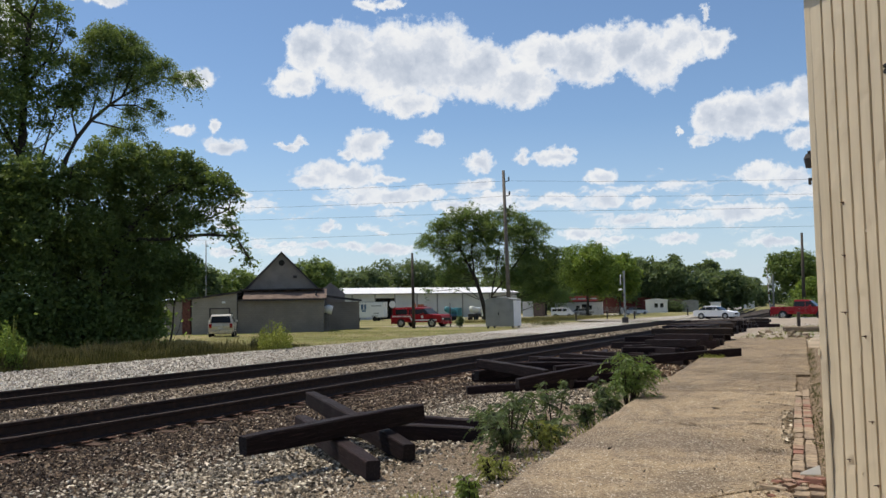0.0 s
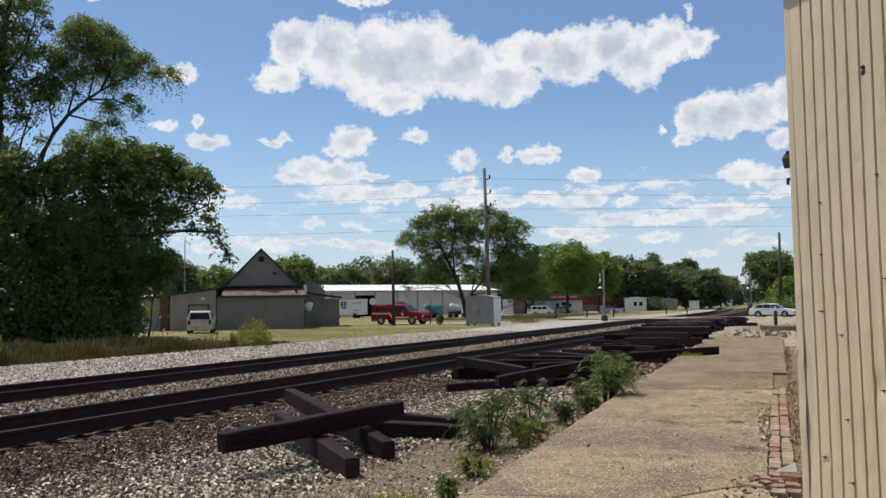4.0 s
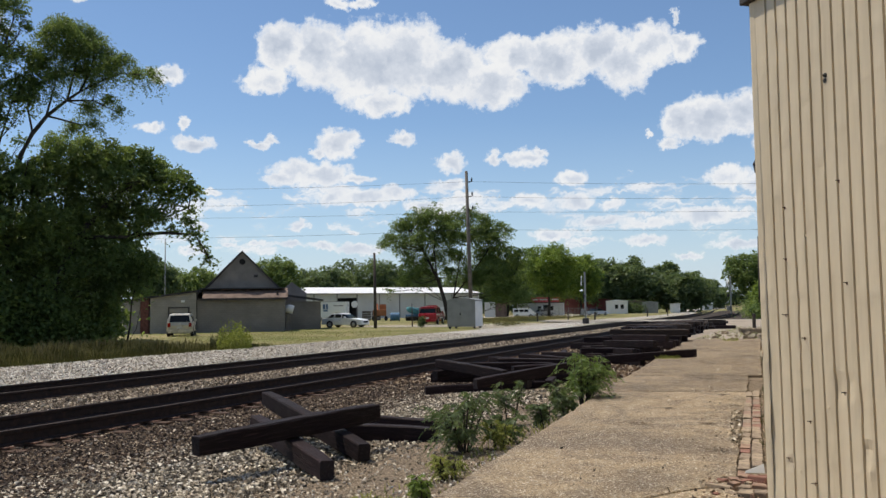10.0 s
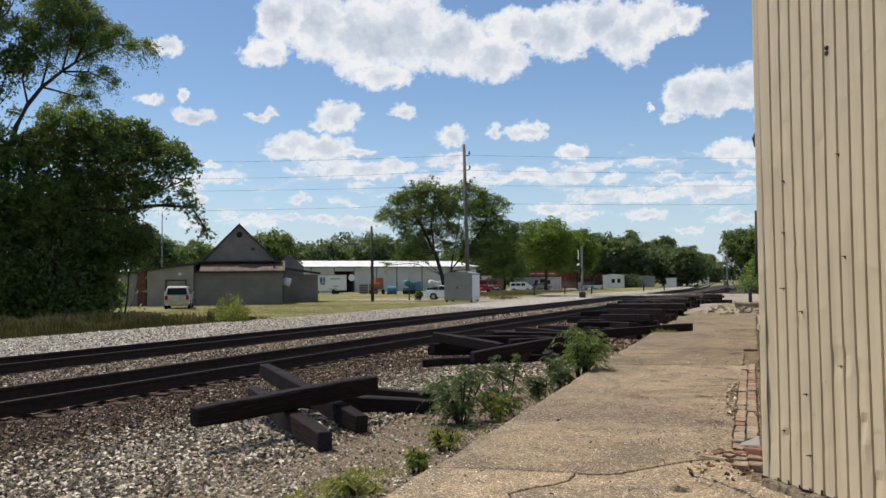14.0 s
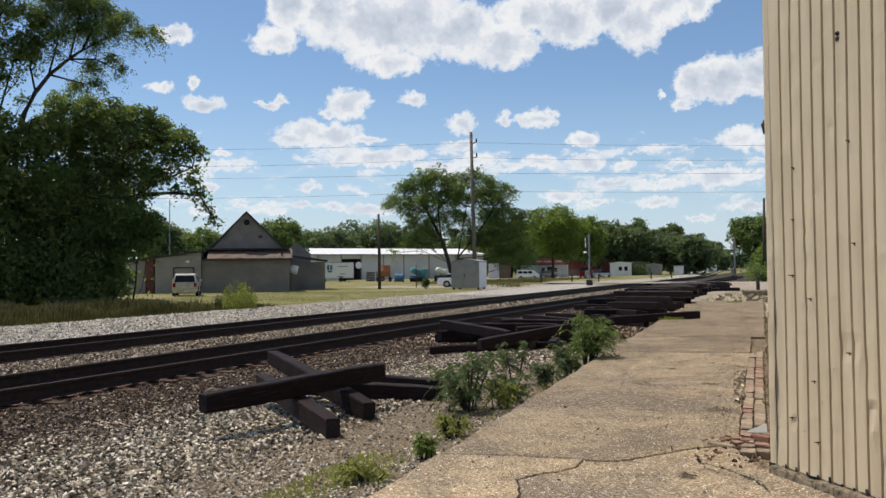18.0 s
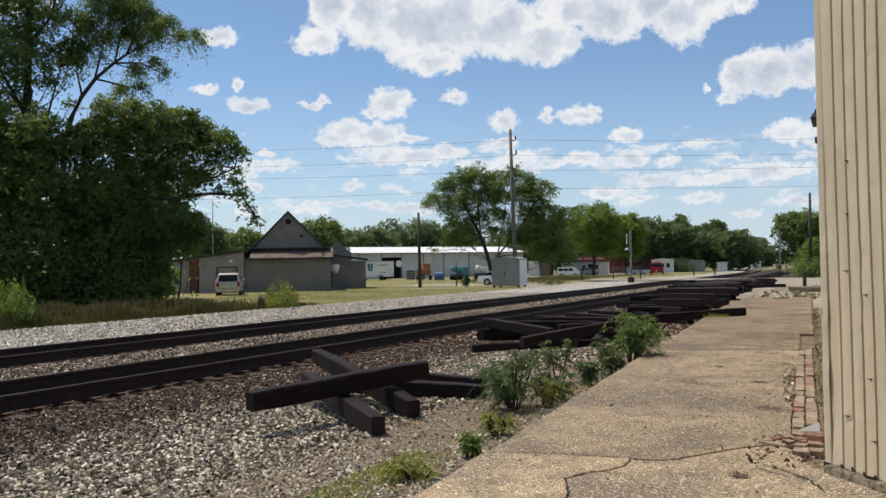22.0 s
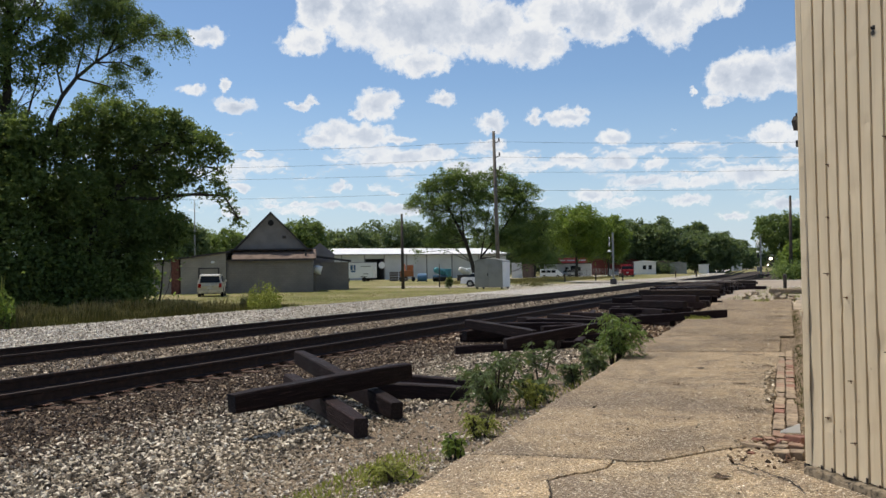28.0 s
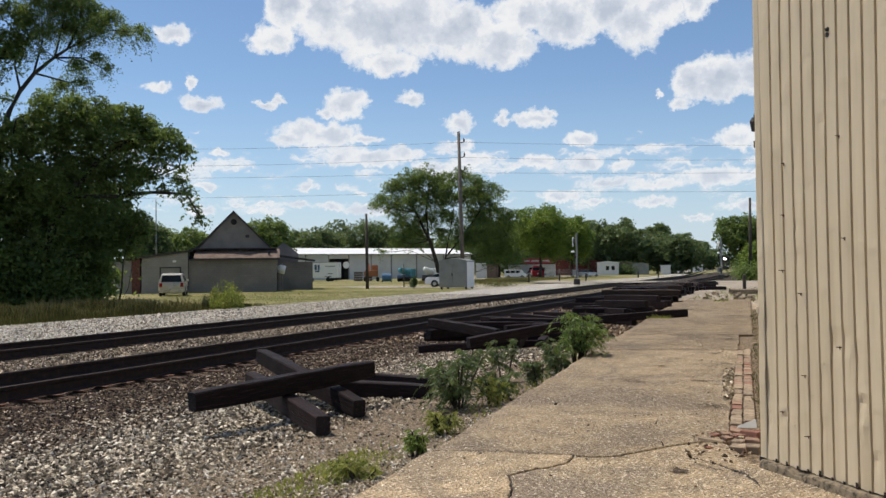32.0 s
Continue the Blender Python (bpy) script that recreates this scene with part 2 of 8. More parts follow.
M = {
    "ground": m_ground(),
    # ballast base darkened to stand for shade between the loose stones
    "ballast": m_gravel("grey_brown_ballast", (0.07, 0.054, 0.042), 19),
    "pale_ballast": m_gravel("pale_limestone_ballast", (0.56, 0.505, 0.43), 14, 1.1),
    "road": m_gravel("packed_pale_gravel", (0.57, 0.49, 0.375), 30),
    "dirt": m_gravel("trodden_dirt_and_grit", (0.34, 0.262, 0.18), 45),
    "asphalt": paint("worn_asphalt", (0.29, 0.262, 0.22), 0.9, 0, 0.3, 0.6),
    "lot": paint("pale_dusty_concrete_lot", (0.32, 0.265, 0.20), 0.95, 0, 0.35, 0.5, 0.6),
    "stone": m_stones("ballast_stone", (0.0, (0.045, 0.038, 0.030)), (0.3, (0.13, 0.107, 0.078)), (0.6, (0.32, 0.268, 0.195)), (0.82, (0.66, 0.575, 0.44)), (1.0, (0.95, 0.87, 0.73))),
    "pale_stone": m_stones("limestone_ballast_stone", (0.0, (0.12, 0.095, 0.07)), (0.3, (0.46, 0.40, 0.32)), (0.72, (0.72, 0.655, 0.545)), (1.0, (0.90, 0.85, 0.76))),
    "concrete": m_concrete("old_exposed_aggregate_concrete", (1.24, 1.21, 1.16)),
    # the same concrete at a darker and a middle tone
    "dusty_concrete": m_concrete("darker_aggregate_concrete", (0.80, 0.785, 0.775)),
    "mid_concrete": m_concrete("worn_aggregate_concrete", (0.97, 0.955, 0.94)),
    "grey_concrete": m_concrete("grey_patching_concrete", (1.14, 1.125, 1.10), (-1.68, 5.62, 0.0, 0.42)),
    "stained_footing": paint("stained_footing_concrete", (0.25, 0.20, 0.138), 0.95, 0, 0.95, 24, 1.0),
    "footing": paint("weathered_footing_concrete", (0.29, 0.25, 0.195), 0.95, 0, 0.65, 14, 1.0),
    "tie_end": m_tie("weathered_end_grain", (0.007, 0.0055, 0.0062), (0.019, 0.015, 0.0165), (0.075, 0.062, 0.066)),
    "tie": m_tie("creosoted_oak", (0.0045, 0.0030, 0.0038), (0.0125, 0.0076, 0.0088), (0.060, 0.036, 0.038)),
    # weathered wood, also used as painted sky sheen on the stack tops
    "weathered_sheen_tie": m_tie("weathered_and_sheen_tie_wood", (0.018, 0.013, 0.011), (0.045, 0.032, 0.026), (0.10, 0.078, 0.062)),
    "rusty_tie": m_tie("rust_dusted_tie_wood", (0.040, 0.024, 0.017), (0.085, 0.052, 0.036), (0.16, 0.105, 0.075)),
    "siding": m_siding(),
    "rail": m_rail_rust(),
    "rail_head": paint("worn_rail_head", (0.19, 0.175, 0.165), 0.4, 0.6, 0.5, 5),
    "plate": paint("rusty_tie_plate", (0.14, 0.07, 0.045), 0.85, 0.1, 0.5, 8),
    "house_wall": m_block_wall("grey_painted_block", (0.245, 0.225, 0.198)),
    # the house block at a lighter tone, for wing and end bay
    "wing_wall": m_block_wall("lighter_beige_block", (0.36, 0.335, 0.29)),
    "gable": paint("grey_gable_siding", (0.225, 0.207, 0.195), 0.85, 0, 0.2, 1.0),
    "shingle": paint("brown_asphalt_shingle", (0.17, 0.12, 0.095), 0.95, 0, 0.4, 2.0, 0.6),
    "dark_roof": paint("dark_roof_edge", (0.055, 0.05, 0.05), 0.9, 0, 0.3, 2.0),
    "white_metal": paint("white_metal_panel", (0.62, 0.63, 0.62), 0.45, 0.0, 0.12, 0.4),
    "white_roof": paint("white_metal_roof", (0.78, 0.78, 0.77), 0.4, 0, 0.08, 0.4),
    "white": paint("white_paint", (0.74, 0.74, 0.73), 0.35, 0, 0.1, 1.5),
    "bright_white": paint("bright_white_panel", (0.90, 0.90, 0.89), 0.3, 0, 0.05, 1.0),
    "galvanised": paint("dull_galvanised_steel", (0.27, 0.275, 0.265), 0.5, 0.2, 0.18, 1.2),
    "black": paint("black_rubber", (0.018, 0.018, 0.018), 0.8, 0, 0.3, 5),
    "crack_dark": paint("dark_crack_colour", (0.040, 0.029, 0.021), 0.95, 0, 0.5, 9),
    # near-black for dark parts, and for shade painted into openings
    "dark": paint("dark_parts_and_openings", (0.012, 0.012, 0.013), 0.9, 0, 0.3, 2),
    "glass_dark": paint("tinted_glass", (0.012, 0.014, 0.016), 0.16, 0, 0.1, 1, 0, 0.3),
    "chrome": paint("bright_trim", (0.55, 0.55, 0.55), 0.2, 0.9, 0.1, 3),
    "red": paint("red_car_paint", (0.30, 0.010, 0.016), 0.3, 0, 0.12, 1.0, 0.02, 0.35),
    "red_brick": paint("red_brick", (0.15, 0.058, 0.042), 0.9, 0, 0.4, 6, 0.5),
    "dark_red": paint("dull_red_paint", (0.16, 0.035, 0.028), 0.7, 0, 0.3, 0.7),
    "cream": paint("pale_gold_car_paint", (0.56, 0.52, 0.43), 0.3, 0.2, 0.1, 1.0, 0.02),
    "car_white": paint("white_car_paint", (0.78, 0.79, 0.80), 0.22, 0, 0.06, 1.0, 0.01, 0.6),
    "blue": paint("blue_paint", (0.05, 0.14, 0.27), 0.5, 0, 0.25, 2),
    "teal": paint("teal_paint", (0.07, 0.26, 0.31), 0.5, 0, 0.25, 2),
    "sign_red": paint("bright_red_sign", (0.60, 0.09, 0.10), 0.5, 0, 0.15, 1.5),
    "orange": paint("orange_machine_paint", (0.34, 0.12, 0.04), 0.55, 0, 0.3, 2),
    "wood": paint("grey_weathered_pole_wood", (0.14, 0.122, 0.105), 0.9, 0, 0.35, 3, 0.6),
    "dark_wood": paint("dark_weathered_pole_wood", (0.058, 0.045, 0.036), 0.9, 0, 0.35, 3, 0.6),
    "bark": paint("dark_bark", (0.045, 0.037, 0.028), 0.95, 0, 0.4, 4, 0.8),
    "wire": paint("dull_wire", (0.05, 0.05, 0.055), 0.6, 0.3, 0.1, 1),
    "leaf_dark": leaf_material("deep_green_leaves", (0.070, 0.122, 0.044), (0.25, 0.33, 0.105), 0.58),
    "leaf_mid": leaf_material("summer_green_leaves", (0.064, 0.118, 0.042), (0.27, 0.36, 0.12), 0.55),
    "leaf_light": leaf_material("bright_green_leaves", (0.085, 0.15, 0.03), (0.31, 0.42, 0.085), 0.5),
    # distance haze mixed into the leaf colour: greyer, bluer, lighter
    "leaf_far": leaf_material("hazed_far_leaves", (0.080, 0.128, 0.070), (0.205, 0.27, 0.13), 0.52),
    "weed": leaf_material("roadside_weed_leaves", (0.18, 0.21, 0.04), (0.46, 0.48, 0.12), 0.5),
    "meadow": leaf_material("rank_meadow_blades", (0.035, 0.037, 0.013), (0.15, 0.125, 0.055), 0.3),
    "litter": leaf_material("dead_leaf_litter", (0.035, 0.022, 0.013), (0.17, 0.11, 0.065), 0.1),
    "straw": leaf_material("dry_grass_blades", (0.13, 0.105, 0.04), (0.40, 0.33, 0.15), 0.35),
    "shrub_light": leaf_material("young_sumac_leaves", (0.068, 0.125, 0.032), (0.22, 0.32, 0.085), 0.46),
    "shrub": leaf_material("sumac_leaves", (0.048, 0.082, 0.036), (0.165, 0.225, 0.098), 0.42),
}


# ---- mesh helpers ----
def part(name, bm, material, parent=None, label="", smooth=False):
    """One mesh object, under a thing or a part."""
    me = bpy.data.meshes.new(name)
    if smooth:
        for f in bm.faces:
            f.smooth = True
    bm.to_mesh(me)
    bm.free()
    ob = new(name, me)
    me.materials.append(M[material] if isinstance(material, str) else material)
    if parent:
        ob.parent = parent
    if label:
        ob["label"] = label
    return ob


def share(ob, name, m, parent):
    """Another object on the same mesh."""
    o = new(name, ob.data)
    o.parent = parent
    o.matrix_basis = m
    return o


def thing(name, m, label, category, group="", kind=""):
    e = new(name)
    e.empty_display_size = 0.2
    e.matrix_basis = m
    return tagged(e, label, category, group, kind)


def box(bm, x0, x1, y0, y1, z0, z1, bevel=0.0, m=None):
    vs = [bm.verts.new((x, y, z)) for x in (x0, x1) for y in (y0, y1) for z in (z0, z1)]
    quads = ((0, 1, 3, 2), (4, 6, 7, 5), (0, 4, 5, 1), (2, 3, 7, 6), (0, 2, 6, 4), (1, 5, 7, 3))
    fs = [bm.faces.new([vs[i] for i in q]) for q in quads]
    if m is not None:
        bmesh.ops.transform(bm, matrix=m, verts=vs)
    if bevel:
        es = list({e for f in fs for e in f.edges})
        bmesh.ops.bevel(bm, geom=es, offset=bevel, segments=2, affect="EDGES", profile=0.6)
    return bm


def boxm(*a, **k):
    return box(bmesh.new(), *a, **k)


def prism(bm, outline, y0, y1, bevel=0.0, m=None):
    """An outline of (x, z) drawn out along y."""
    a = [bm.verts.new((x, y0, z)) for x, z in outline]
    b = [bm.verts.new((x, y1, z)) for x, z in outline]
    fs = [bm.faces.new(a), bm.faces.new(b[::-1])]
    for i in range(len(a)):
        j = (i + 1) % len(a)
        fs.append(bm.faces.new((a[j], a[i], b[i], b[j])))
    if m is not None:
        bmesh.ops.transform(bm, matrix=m, verts=a + b)
    if bevel:
        bmesh.ops.bevel(bm, geom=list({e for f in fs for e in f.edges}), offset=bevel, segments=2, affect="EDGES", profile=0.6)
    bmesh.ops.recalc_face_normals(bm, faces=bm.faces)
    return bm


def tube(bm, points, radii, sides=8, cap=True):
    """A tapered tube through points."""
    rings = []
    for i, p in enumerate(points):
        p = Vector(p)
        a = Vector(points[max(0, i - 1)])
        b = Vector(points[min(len(points) - 1, i + 1)])
        d = (b - a).normalized()
        s = d.orthogonal().normalized() if abs(d.z) > 0.9 else d.cross(Vector((0, 0, 1))).normalized()
        u = s.cross(d)
        r = radii[i] if isinstance(radii, (list, tuple)) else radii
        rings.append([bm.verts.new(p + (s * math.cos(k) + u * math.sin(k)) * r) for k in [6.28318 * j / sides for j in range(sides)]])
    for r0, r1 in zip(rings, rings[1:]):
        for j in range(sides):
            bm.faces.new((r0[j], r0[(j + 1) % sides], r1[(j + 1) % sides], r1[j]))
    if cap:
        bm.faces.new(rings[0][::-1])
        bm.faces.new(rings[-1])
    return bm


def from_arrays(name, verts, faces, material, parent=None, label=""):
    me = bpy.data.meshes.new(name)
    me.from_pydata(verts.tolist() if hasattr(verts, "tolist") else verts, [], faces.tolist() if hasattr(faces, "tolist") else faces)
    me.update()
    ob = new(name, me)
    me.materials.append(M[material])
    if parent:
        ob.parent = parent
    if label:
        ob["label"] = label
    return ob


def leaves(rng, centres, size, droop=0.3):
    """Bent four-cornered leaves at centres: arrays of vertices and faces."""
    n = len(centres)
    d = rng.normal(size=(n, 3))
    d[:, 2] = d[:, 2] * 0.6 - droop
    d /= np.linalg.norm(d, axis=1)[:, None]
    s = np.cross(d, rng.normal(size=(n, 3)) * 0.7 + np.array([0, 0, 0.9]))
    s /= np.linalg.norm(s, axis=1)[:, None] + 1e-9
    k = size * rng.uniform(0.6, 1.4, size=(n, 1))
    a = centres - d * k * 0.5
    b = centres + s * k * 0.34
    c = centres + d * k * 0.5
    e = centres - s * k * 0.34
    v = np.stack([a, b, c, e], 1).reshape(-1, 3)
    return v, np.arange(n * 4).reshape(n, 4)


def blob_points(rng, blobs, n, shell=0.55, lump=0.28, spray=0.5, broad=0.34, per=26, hang=0.35):
    """Points for leaves: arching sprays in the outer part of ellipsoids, thinned by a lumpy field so that gaps show."""
    vol = np.array([b[3] * b[3] * b[4] for b in blobs]) ** 0.72
    pick = rng.choice(len(blobs), size=int(n / per * 1.9) + 4, p=vol / vol.sum())
    B = np.array(blobs)[pick]
    d = rng.normal(size=(len(pick), 3))
    d[:, 2] += 0.25
    d /= np.linalg.norm(d, axis=1)[:, None]
    r = (shell + (1.0 - shell) * rng.random(len(pick)) ** 0.7)[:, None]
    p = B[:, :3] + d * r * B[:, [3, 3, 4]]
    w = 2 * np.pi / (lump * B[:, 3:4] * 3 + 0.5)
    q = p * w
    field = np.sin(q[:, 0] + 1.7 * np.sin(q[:, 1])) + np.sin(q[:, 1] + 1.3 * np.sin(q[:, 2])) + np.sin(q[:, 2] * 1.2 + 1.9 * np.sin(q[:, 0]))
    p = p + d * (field[:, None] * 0.09 * B[:, 3:4])
    keep = field + rng.normal(size=len(field)) * 0.9 > -0.75
    p, d = p[keep][:n // per], d[keep][:n // per]
    k = len(p)
    way = d * np.array([1, 1, 0.45]) + rng.normal(size=(k, 3)) * 0.3
    way[:, 2] -= 0.12
    way /= np.linalg.norm(way, axis=1)[:, None]
    side = np.cross(way, np.array([0, 0, 1.0]))
    side /= np.linalg.norm(side, axis=1)[:, None] + 1e-9
    ln = spray * rng.uniform(0.7, 1.6, k)
    a, o, sd, L = np.repeat(p, per, 0), np.repeat(way, per, 0), np.repeat(side, per, 0), np.repeat(ln, per)[:, None]
    u = rng.random((k * per, 1)) ** 0.8
    wide = broad * (0.3 + np.sin(np.pi * u)) * L
    e = o * L * (u - 0.4) + sd * rng.normal(size=(k * per, 1)) * wide * 0.75
    e[:, 2:] += rng.normal(size=(k * per, 1)) * wide * 0.28 - hang * L * u * u
    return a + e


def masses(right, seed, rows, deep=1.3, full=1.12):
    """Masses of a crown from (across, height, radius), scattered in depth; right: the way that across runs."""
    rng = random.Random(seed)
    out = []
    for a, h, r in rows:
        d = rng.uniform(-deep, deep)
        out.append((right[0] * a - right[1] * d, right[1] * a + right[0] * d, h, r * full, r * 0.9 * full))
    return out


def limbs(right, *rows):
    """Stems as lines of (across, height), in the same way."""
    return [[(right[0] * a, right[1] * a, h) for a, h in row] for row in rows]


def tree(name, base, trunk, blobs, n, size, leaf, label, seed, group="", forks=1, lump=0.28, shell=0.5, spray=0.5, bend=None, stems=None, broad=0.34, per=26, hang=0.35):
    """A tapered trunk, limbs to each mass of the crown, twigs, and many small leaves. blobs: x, y, z, radius, half height."""
    rng = np.random.default_rng(seed)
    t = thing(name, pose(*base), label, "tree", group)
    h, r = trunk
    bm = bmesh.new()
    tops = []
    if stems:
        for k, line in enumerate(stems):
            m = len(line)
            rr = r if k == 0 else r * 0.36
            line = [tuple(np.array(q) + rng.normal(size=3) * (0.06 if 0 < i < m - 1 else 0)) for i, q in enumerate(line)]
            if k:
                part("limb", tube(bmesh.new(), line, [rr * (1 - 0.72 * i / (m - 1)) for i in range(m)], 9), "bark", t, smooth=True)
            else:
                tube(bm, line, [rr * (1 - 0.6 * i / (m - 1)) for i in range(m)], 9)
            tops.append(line)
    else:
        for k in range(forks):
            lean = rng.normal(size=2) * (0.05 if forks == 1 else 0.22) * h if bend is None else np.array(bend) + rng.normal(size=2) * 0.04 * h
            pts = [(lean[0] * s * s + rng.normal() * 0.02 * h * s, lean[1] * s * s, h * s) for s in np.linspace(0, 1, 6)]
            tube(bm, pts, [r * (1.25 if s == 0 else 1 - 0.55 * s) for s in np.linspace(0, 1, 6)], 9)
            tops.append(pts)
    part("trunk", bm, "bark", t, smooth=True)
    bm = bmesh.new()
    for b in blobs:
        if stems:
            bm = bmesh.new()
        c = np.array(b[:3])
        near = [q for pts in tops for q in pts[1 if stems else 2:] if q[2] < c[2] + 0.2] or [tops[0][-1]]
        a = np.array(min(near, key=lambda q: np.linalg.norm(np.array(q) - c) + rng.uniform(0, 0.5)))
        lr = min(r * 0.22, 0.03 + 0.04 * b[3])
        mid = (a + c) / 2 + rng.normal(size=3) * 0.10 * np.linalg.norm(c - a) - np.array([0, 0, 0.06 * np.linalg.norm(c - a)])
        tube(bm, [a, mid, c], [lr, lr * 0.6, lr * 0.25], 6)
        for q in range(7):
            d = rng.normal(size=3)
            d = d / np.linalg.norm(d) * np.array([b[3], b[3], b[4]]) * 0.85
            st = mid + (c - mid) * rng.random()
            tube(bm, [st, st + (c + d - st) * 0.5 + rng.normal(size=3) * 0.1 * b[3], c + d], [lr * 0.25, lr * 0.15, lr * 0.06], 4, False)
        if stems:
            part("bough", bm, "bark", t, smooth=True)
    if not stems:
        part("limb", bm, "bark", t, smooth=True)
    v, f = leaves(rng, blob_points(rng, blobs, n, shell, lump, spray, broad, per, hang), size)
    from_arrays("crown", v, f, leaf, t)
    return t


# ---- ground, ballast, road ----
def cx(y, off=0.0):
    """Across-track place of the near track's middle at y: straight, then a gentle bend."""
    b = min(max(0.0, y - 105), 67.0)
    x = -12.3 + off - 6.7e-4 * b * b - 0.09 * max(0.0, y - 172)
    e = min(max(0.0, y - 400), 70.0)
    return x + 2.5e-3 * e * e + 0.35 * max(0.0, y - 470)


def ground():
    bm = bmesh.new()
    xs = [-2600, -900, -300, -150, -90, -60, -40, -30, -24, -20, -12, -5, 5, 30, 120, 500, 2600]
    ys = [-1500, -300, -60, -20, 0, 10, 20, 30, 45, 60, 80, 100, 130, 180, 260, 500, 1200, 3200]
    grid = [[bm.verts.new((x, y, -0.62 if -23.2 < x < -2 else -0.43 + 0.02 * math.sin(x * 0.37 + y * 0.21))) for x in xs] for y in ys]
    for r0, r1 in zip(grid, grid[1:]):
        for j in range(len(xs) - 1):
            bm.faces.new((r0[j], r0[j + 1], r1[j + 1], r1[j]))
    g = part("ground", bm, "ground")
    return tagged(g, "dry summer grass and bare earth reaching the horizon", "ground", kind="structure")


def strip(name, offs, y0, y1, material, label, category, wob=0.0, step=2.0, bend=True):
    """A long bed beside the rails, given by (offset from the near track, height) across."""
    bm = bmesh.new()
    rows = []
    y = y0
    rng = random.Random(len(name))
    while y <= y1:
        rows.append([bm.verts.new(((cx(y) if bend else -12.3) + o + (rng.uniform(-wob, wob) if i in (0, len(offs) - 1) else 0), y, z)) for i, (o, z) in enumerate(offs)])
        y += step if y < 90 else step * 5
    for r0, r1 in zip(rows, rows[1:]):
        for j in range(len(offs) - 1):
            bm.faces.new((r0[j], r0[j + 1], r1[j + 1], r1[j]))
    return tagged(part(name, bm, material, smooth=True), label, category, kind="structure")


ground()
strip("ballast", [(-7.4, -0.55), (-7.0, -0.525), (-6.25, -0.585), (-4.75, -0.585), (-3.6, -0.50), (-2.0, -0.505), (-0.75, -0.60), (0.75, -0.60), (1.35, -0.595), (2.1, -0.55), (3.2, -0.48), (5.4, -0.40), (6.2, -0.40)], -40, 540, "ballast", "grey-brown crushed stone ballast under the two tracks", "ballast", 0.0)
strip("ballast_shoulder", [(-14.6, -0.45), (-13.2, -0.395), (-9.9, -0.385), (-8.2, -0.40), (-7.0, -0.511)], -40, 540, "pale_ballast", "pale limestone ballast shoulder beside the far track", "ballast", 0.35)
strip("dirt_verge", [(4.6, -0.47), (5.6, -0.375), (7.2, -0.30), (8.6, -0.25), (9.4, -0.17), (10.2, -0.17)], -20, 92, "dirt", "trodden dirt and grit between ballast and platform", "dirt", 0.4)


def flat_patch(name, outline, z, material, label, category):
    bm = bmesh.new()
    f = bm.faces.new([bm.verts.new((x, y, z)) for x, y in outline])
    f.normal_update()
    if f.normal.z < 0:
        f.normal_flip()
    return tagged(part(name, bm, material), label, category, kind="structure")


# the lane along the tracks and the street that crosses them
flat_patch("gravel_lane", [(-46, 78.5), (-41, 75.2), (-36, 74.6), (-30, 75), (-25.5, 66), (-23, 72), (-22.5, 90), (-25, 92), (-38, 84.0), (-44, 82.2)], -0.395, "road", "pale packed gravel lane beside the tracks", "lane")
flat_patch("gravel_yard", [(-60, 128), (-23, 108), (-21.8, 76), (-24, 60), (-23.3, 60), (-20.2, 80), (-20.5, 140), (-24, 175), (-60, 160)], -0.39, "road", "pale gravel yard beside the far track", "yard")
flat_patch("grass_verge", [(-34.5, 90), (-32.0, 104.5), (-28.6, 105.5), (-26.9, 113), (-25.2, 127), (-24.8, 146), (-27.5, 190), (-37, 190), (-39, 160), (-38, 131), (-46.5, 133), (-56, 124), (-46, 101), (-38, 90)], -0.384, "ground", "olive dry grass between the street and the yard", "grass")
flat_patch("street", [(-30, 94.5), (-24, 91), (60, 82), (60, 92), (-24, 101), (-31, 104)], -0.31, "asphalt", "worn grey street crossing the tracks", "street")
flat_patch("pale_lot", [(-6.4, 37.0), (-5.4, 37.5), (-2.0, 29.0), (2, 30), (6, 84), (-8.6, 88), (-7.4, 50)], -0.155, "lot", "pale dusty lot past the end of the platform", "lot")


# ---- rails and track ties ----
def rail_profile():
    return [(-0.075, 0), (0.075, 0), (0.075, 0.012), (0.014, 0.032), (0.011, 0.128), (0.038, 0.142), (0.038, 0.18), (0.028, 0.187), (-0.028, 0.187), (-0.038, 0.18), (-0.038, 0.142), (-0.011, 0.128), (-0.014, 0.032), (-0.075, 0.012)]


def track(off, label):
    t = thing("railway_track", pose(0, 0, 0), label, "railway track", "tracks", "structure")
    ys = list(range(-40, 100, 10)) + list(range(100, 541, 10))
    prof = rail_profile()
    for s in (-0.755, 0.755):
        bm = bmesh.new()
        rings = [[bm.verts.new((cx(y, off) + s + px, y, (-0.512 if s < 0 else -0.527) + pz * 1.25)) for px, pz in prof] for y in ys]
        n = len(prof)
        for a, b in zip(rings, rings[1:]):
            for j in range(n):
                bm.faces.new((a[j], a[(j + 1) % n], b[(j + 1) % n], b[j]))
        ob = part("rail", bm, "rail", t)
        ob.data.materials.append(M["rail_head"])
        for p in ob.data.polygons:
            if p.normal.z > 0.7 and p.center.z > -0.31:
                p.material_index = 1
    return t


TRACKS = [track(0, "rusty steel railway track on grey-brown ballast"), track(-5.5, "second rusty railway track on pale ballast")]


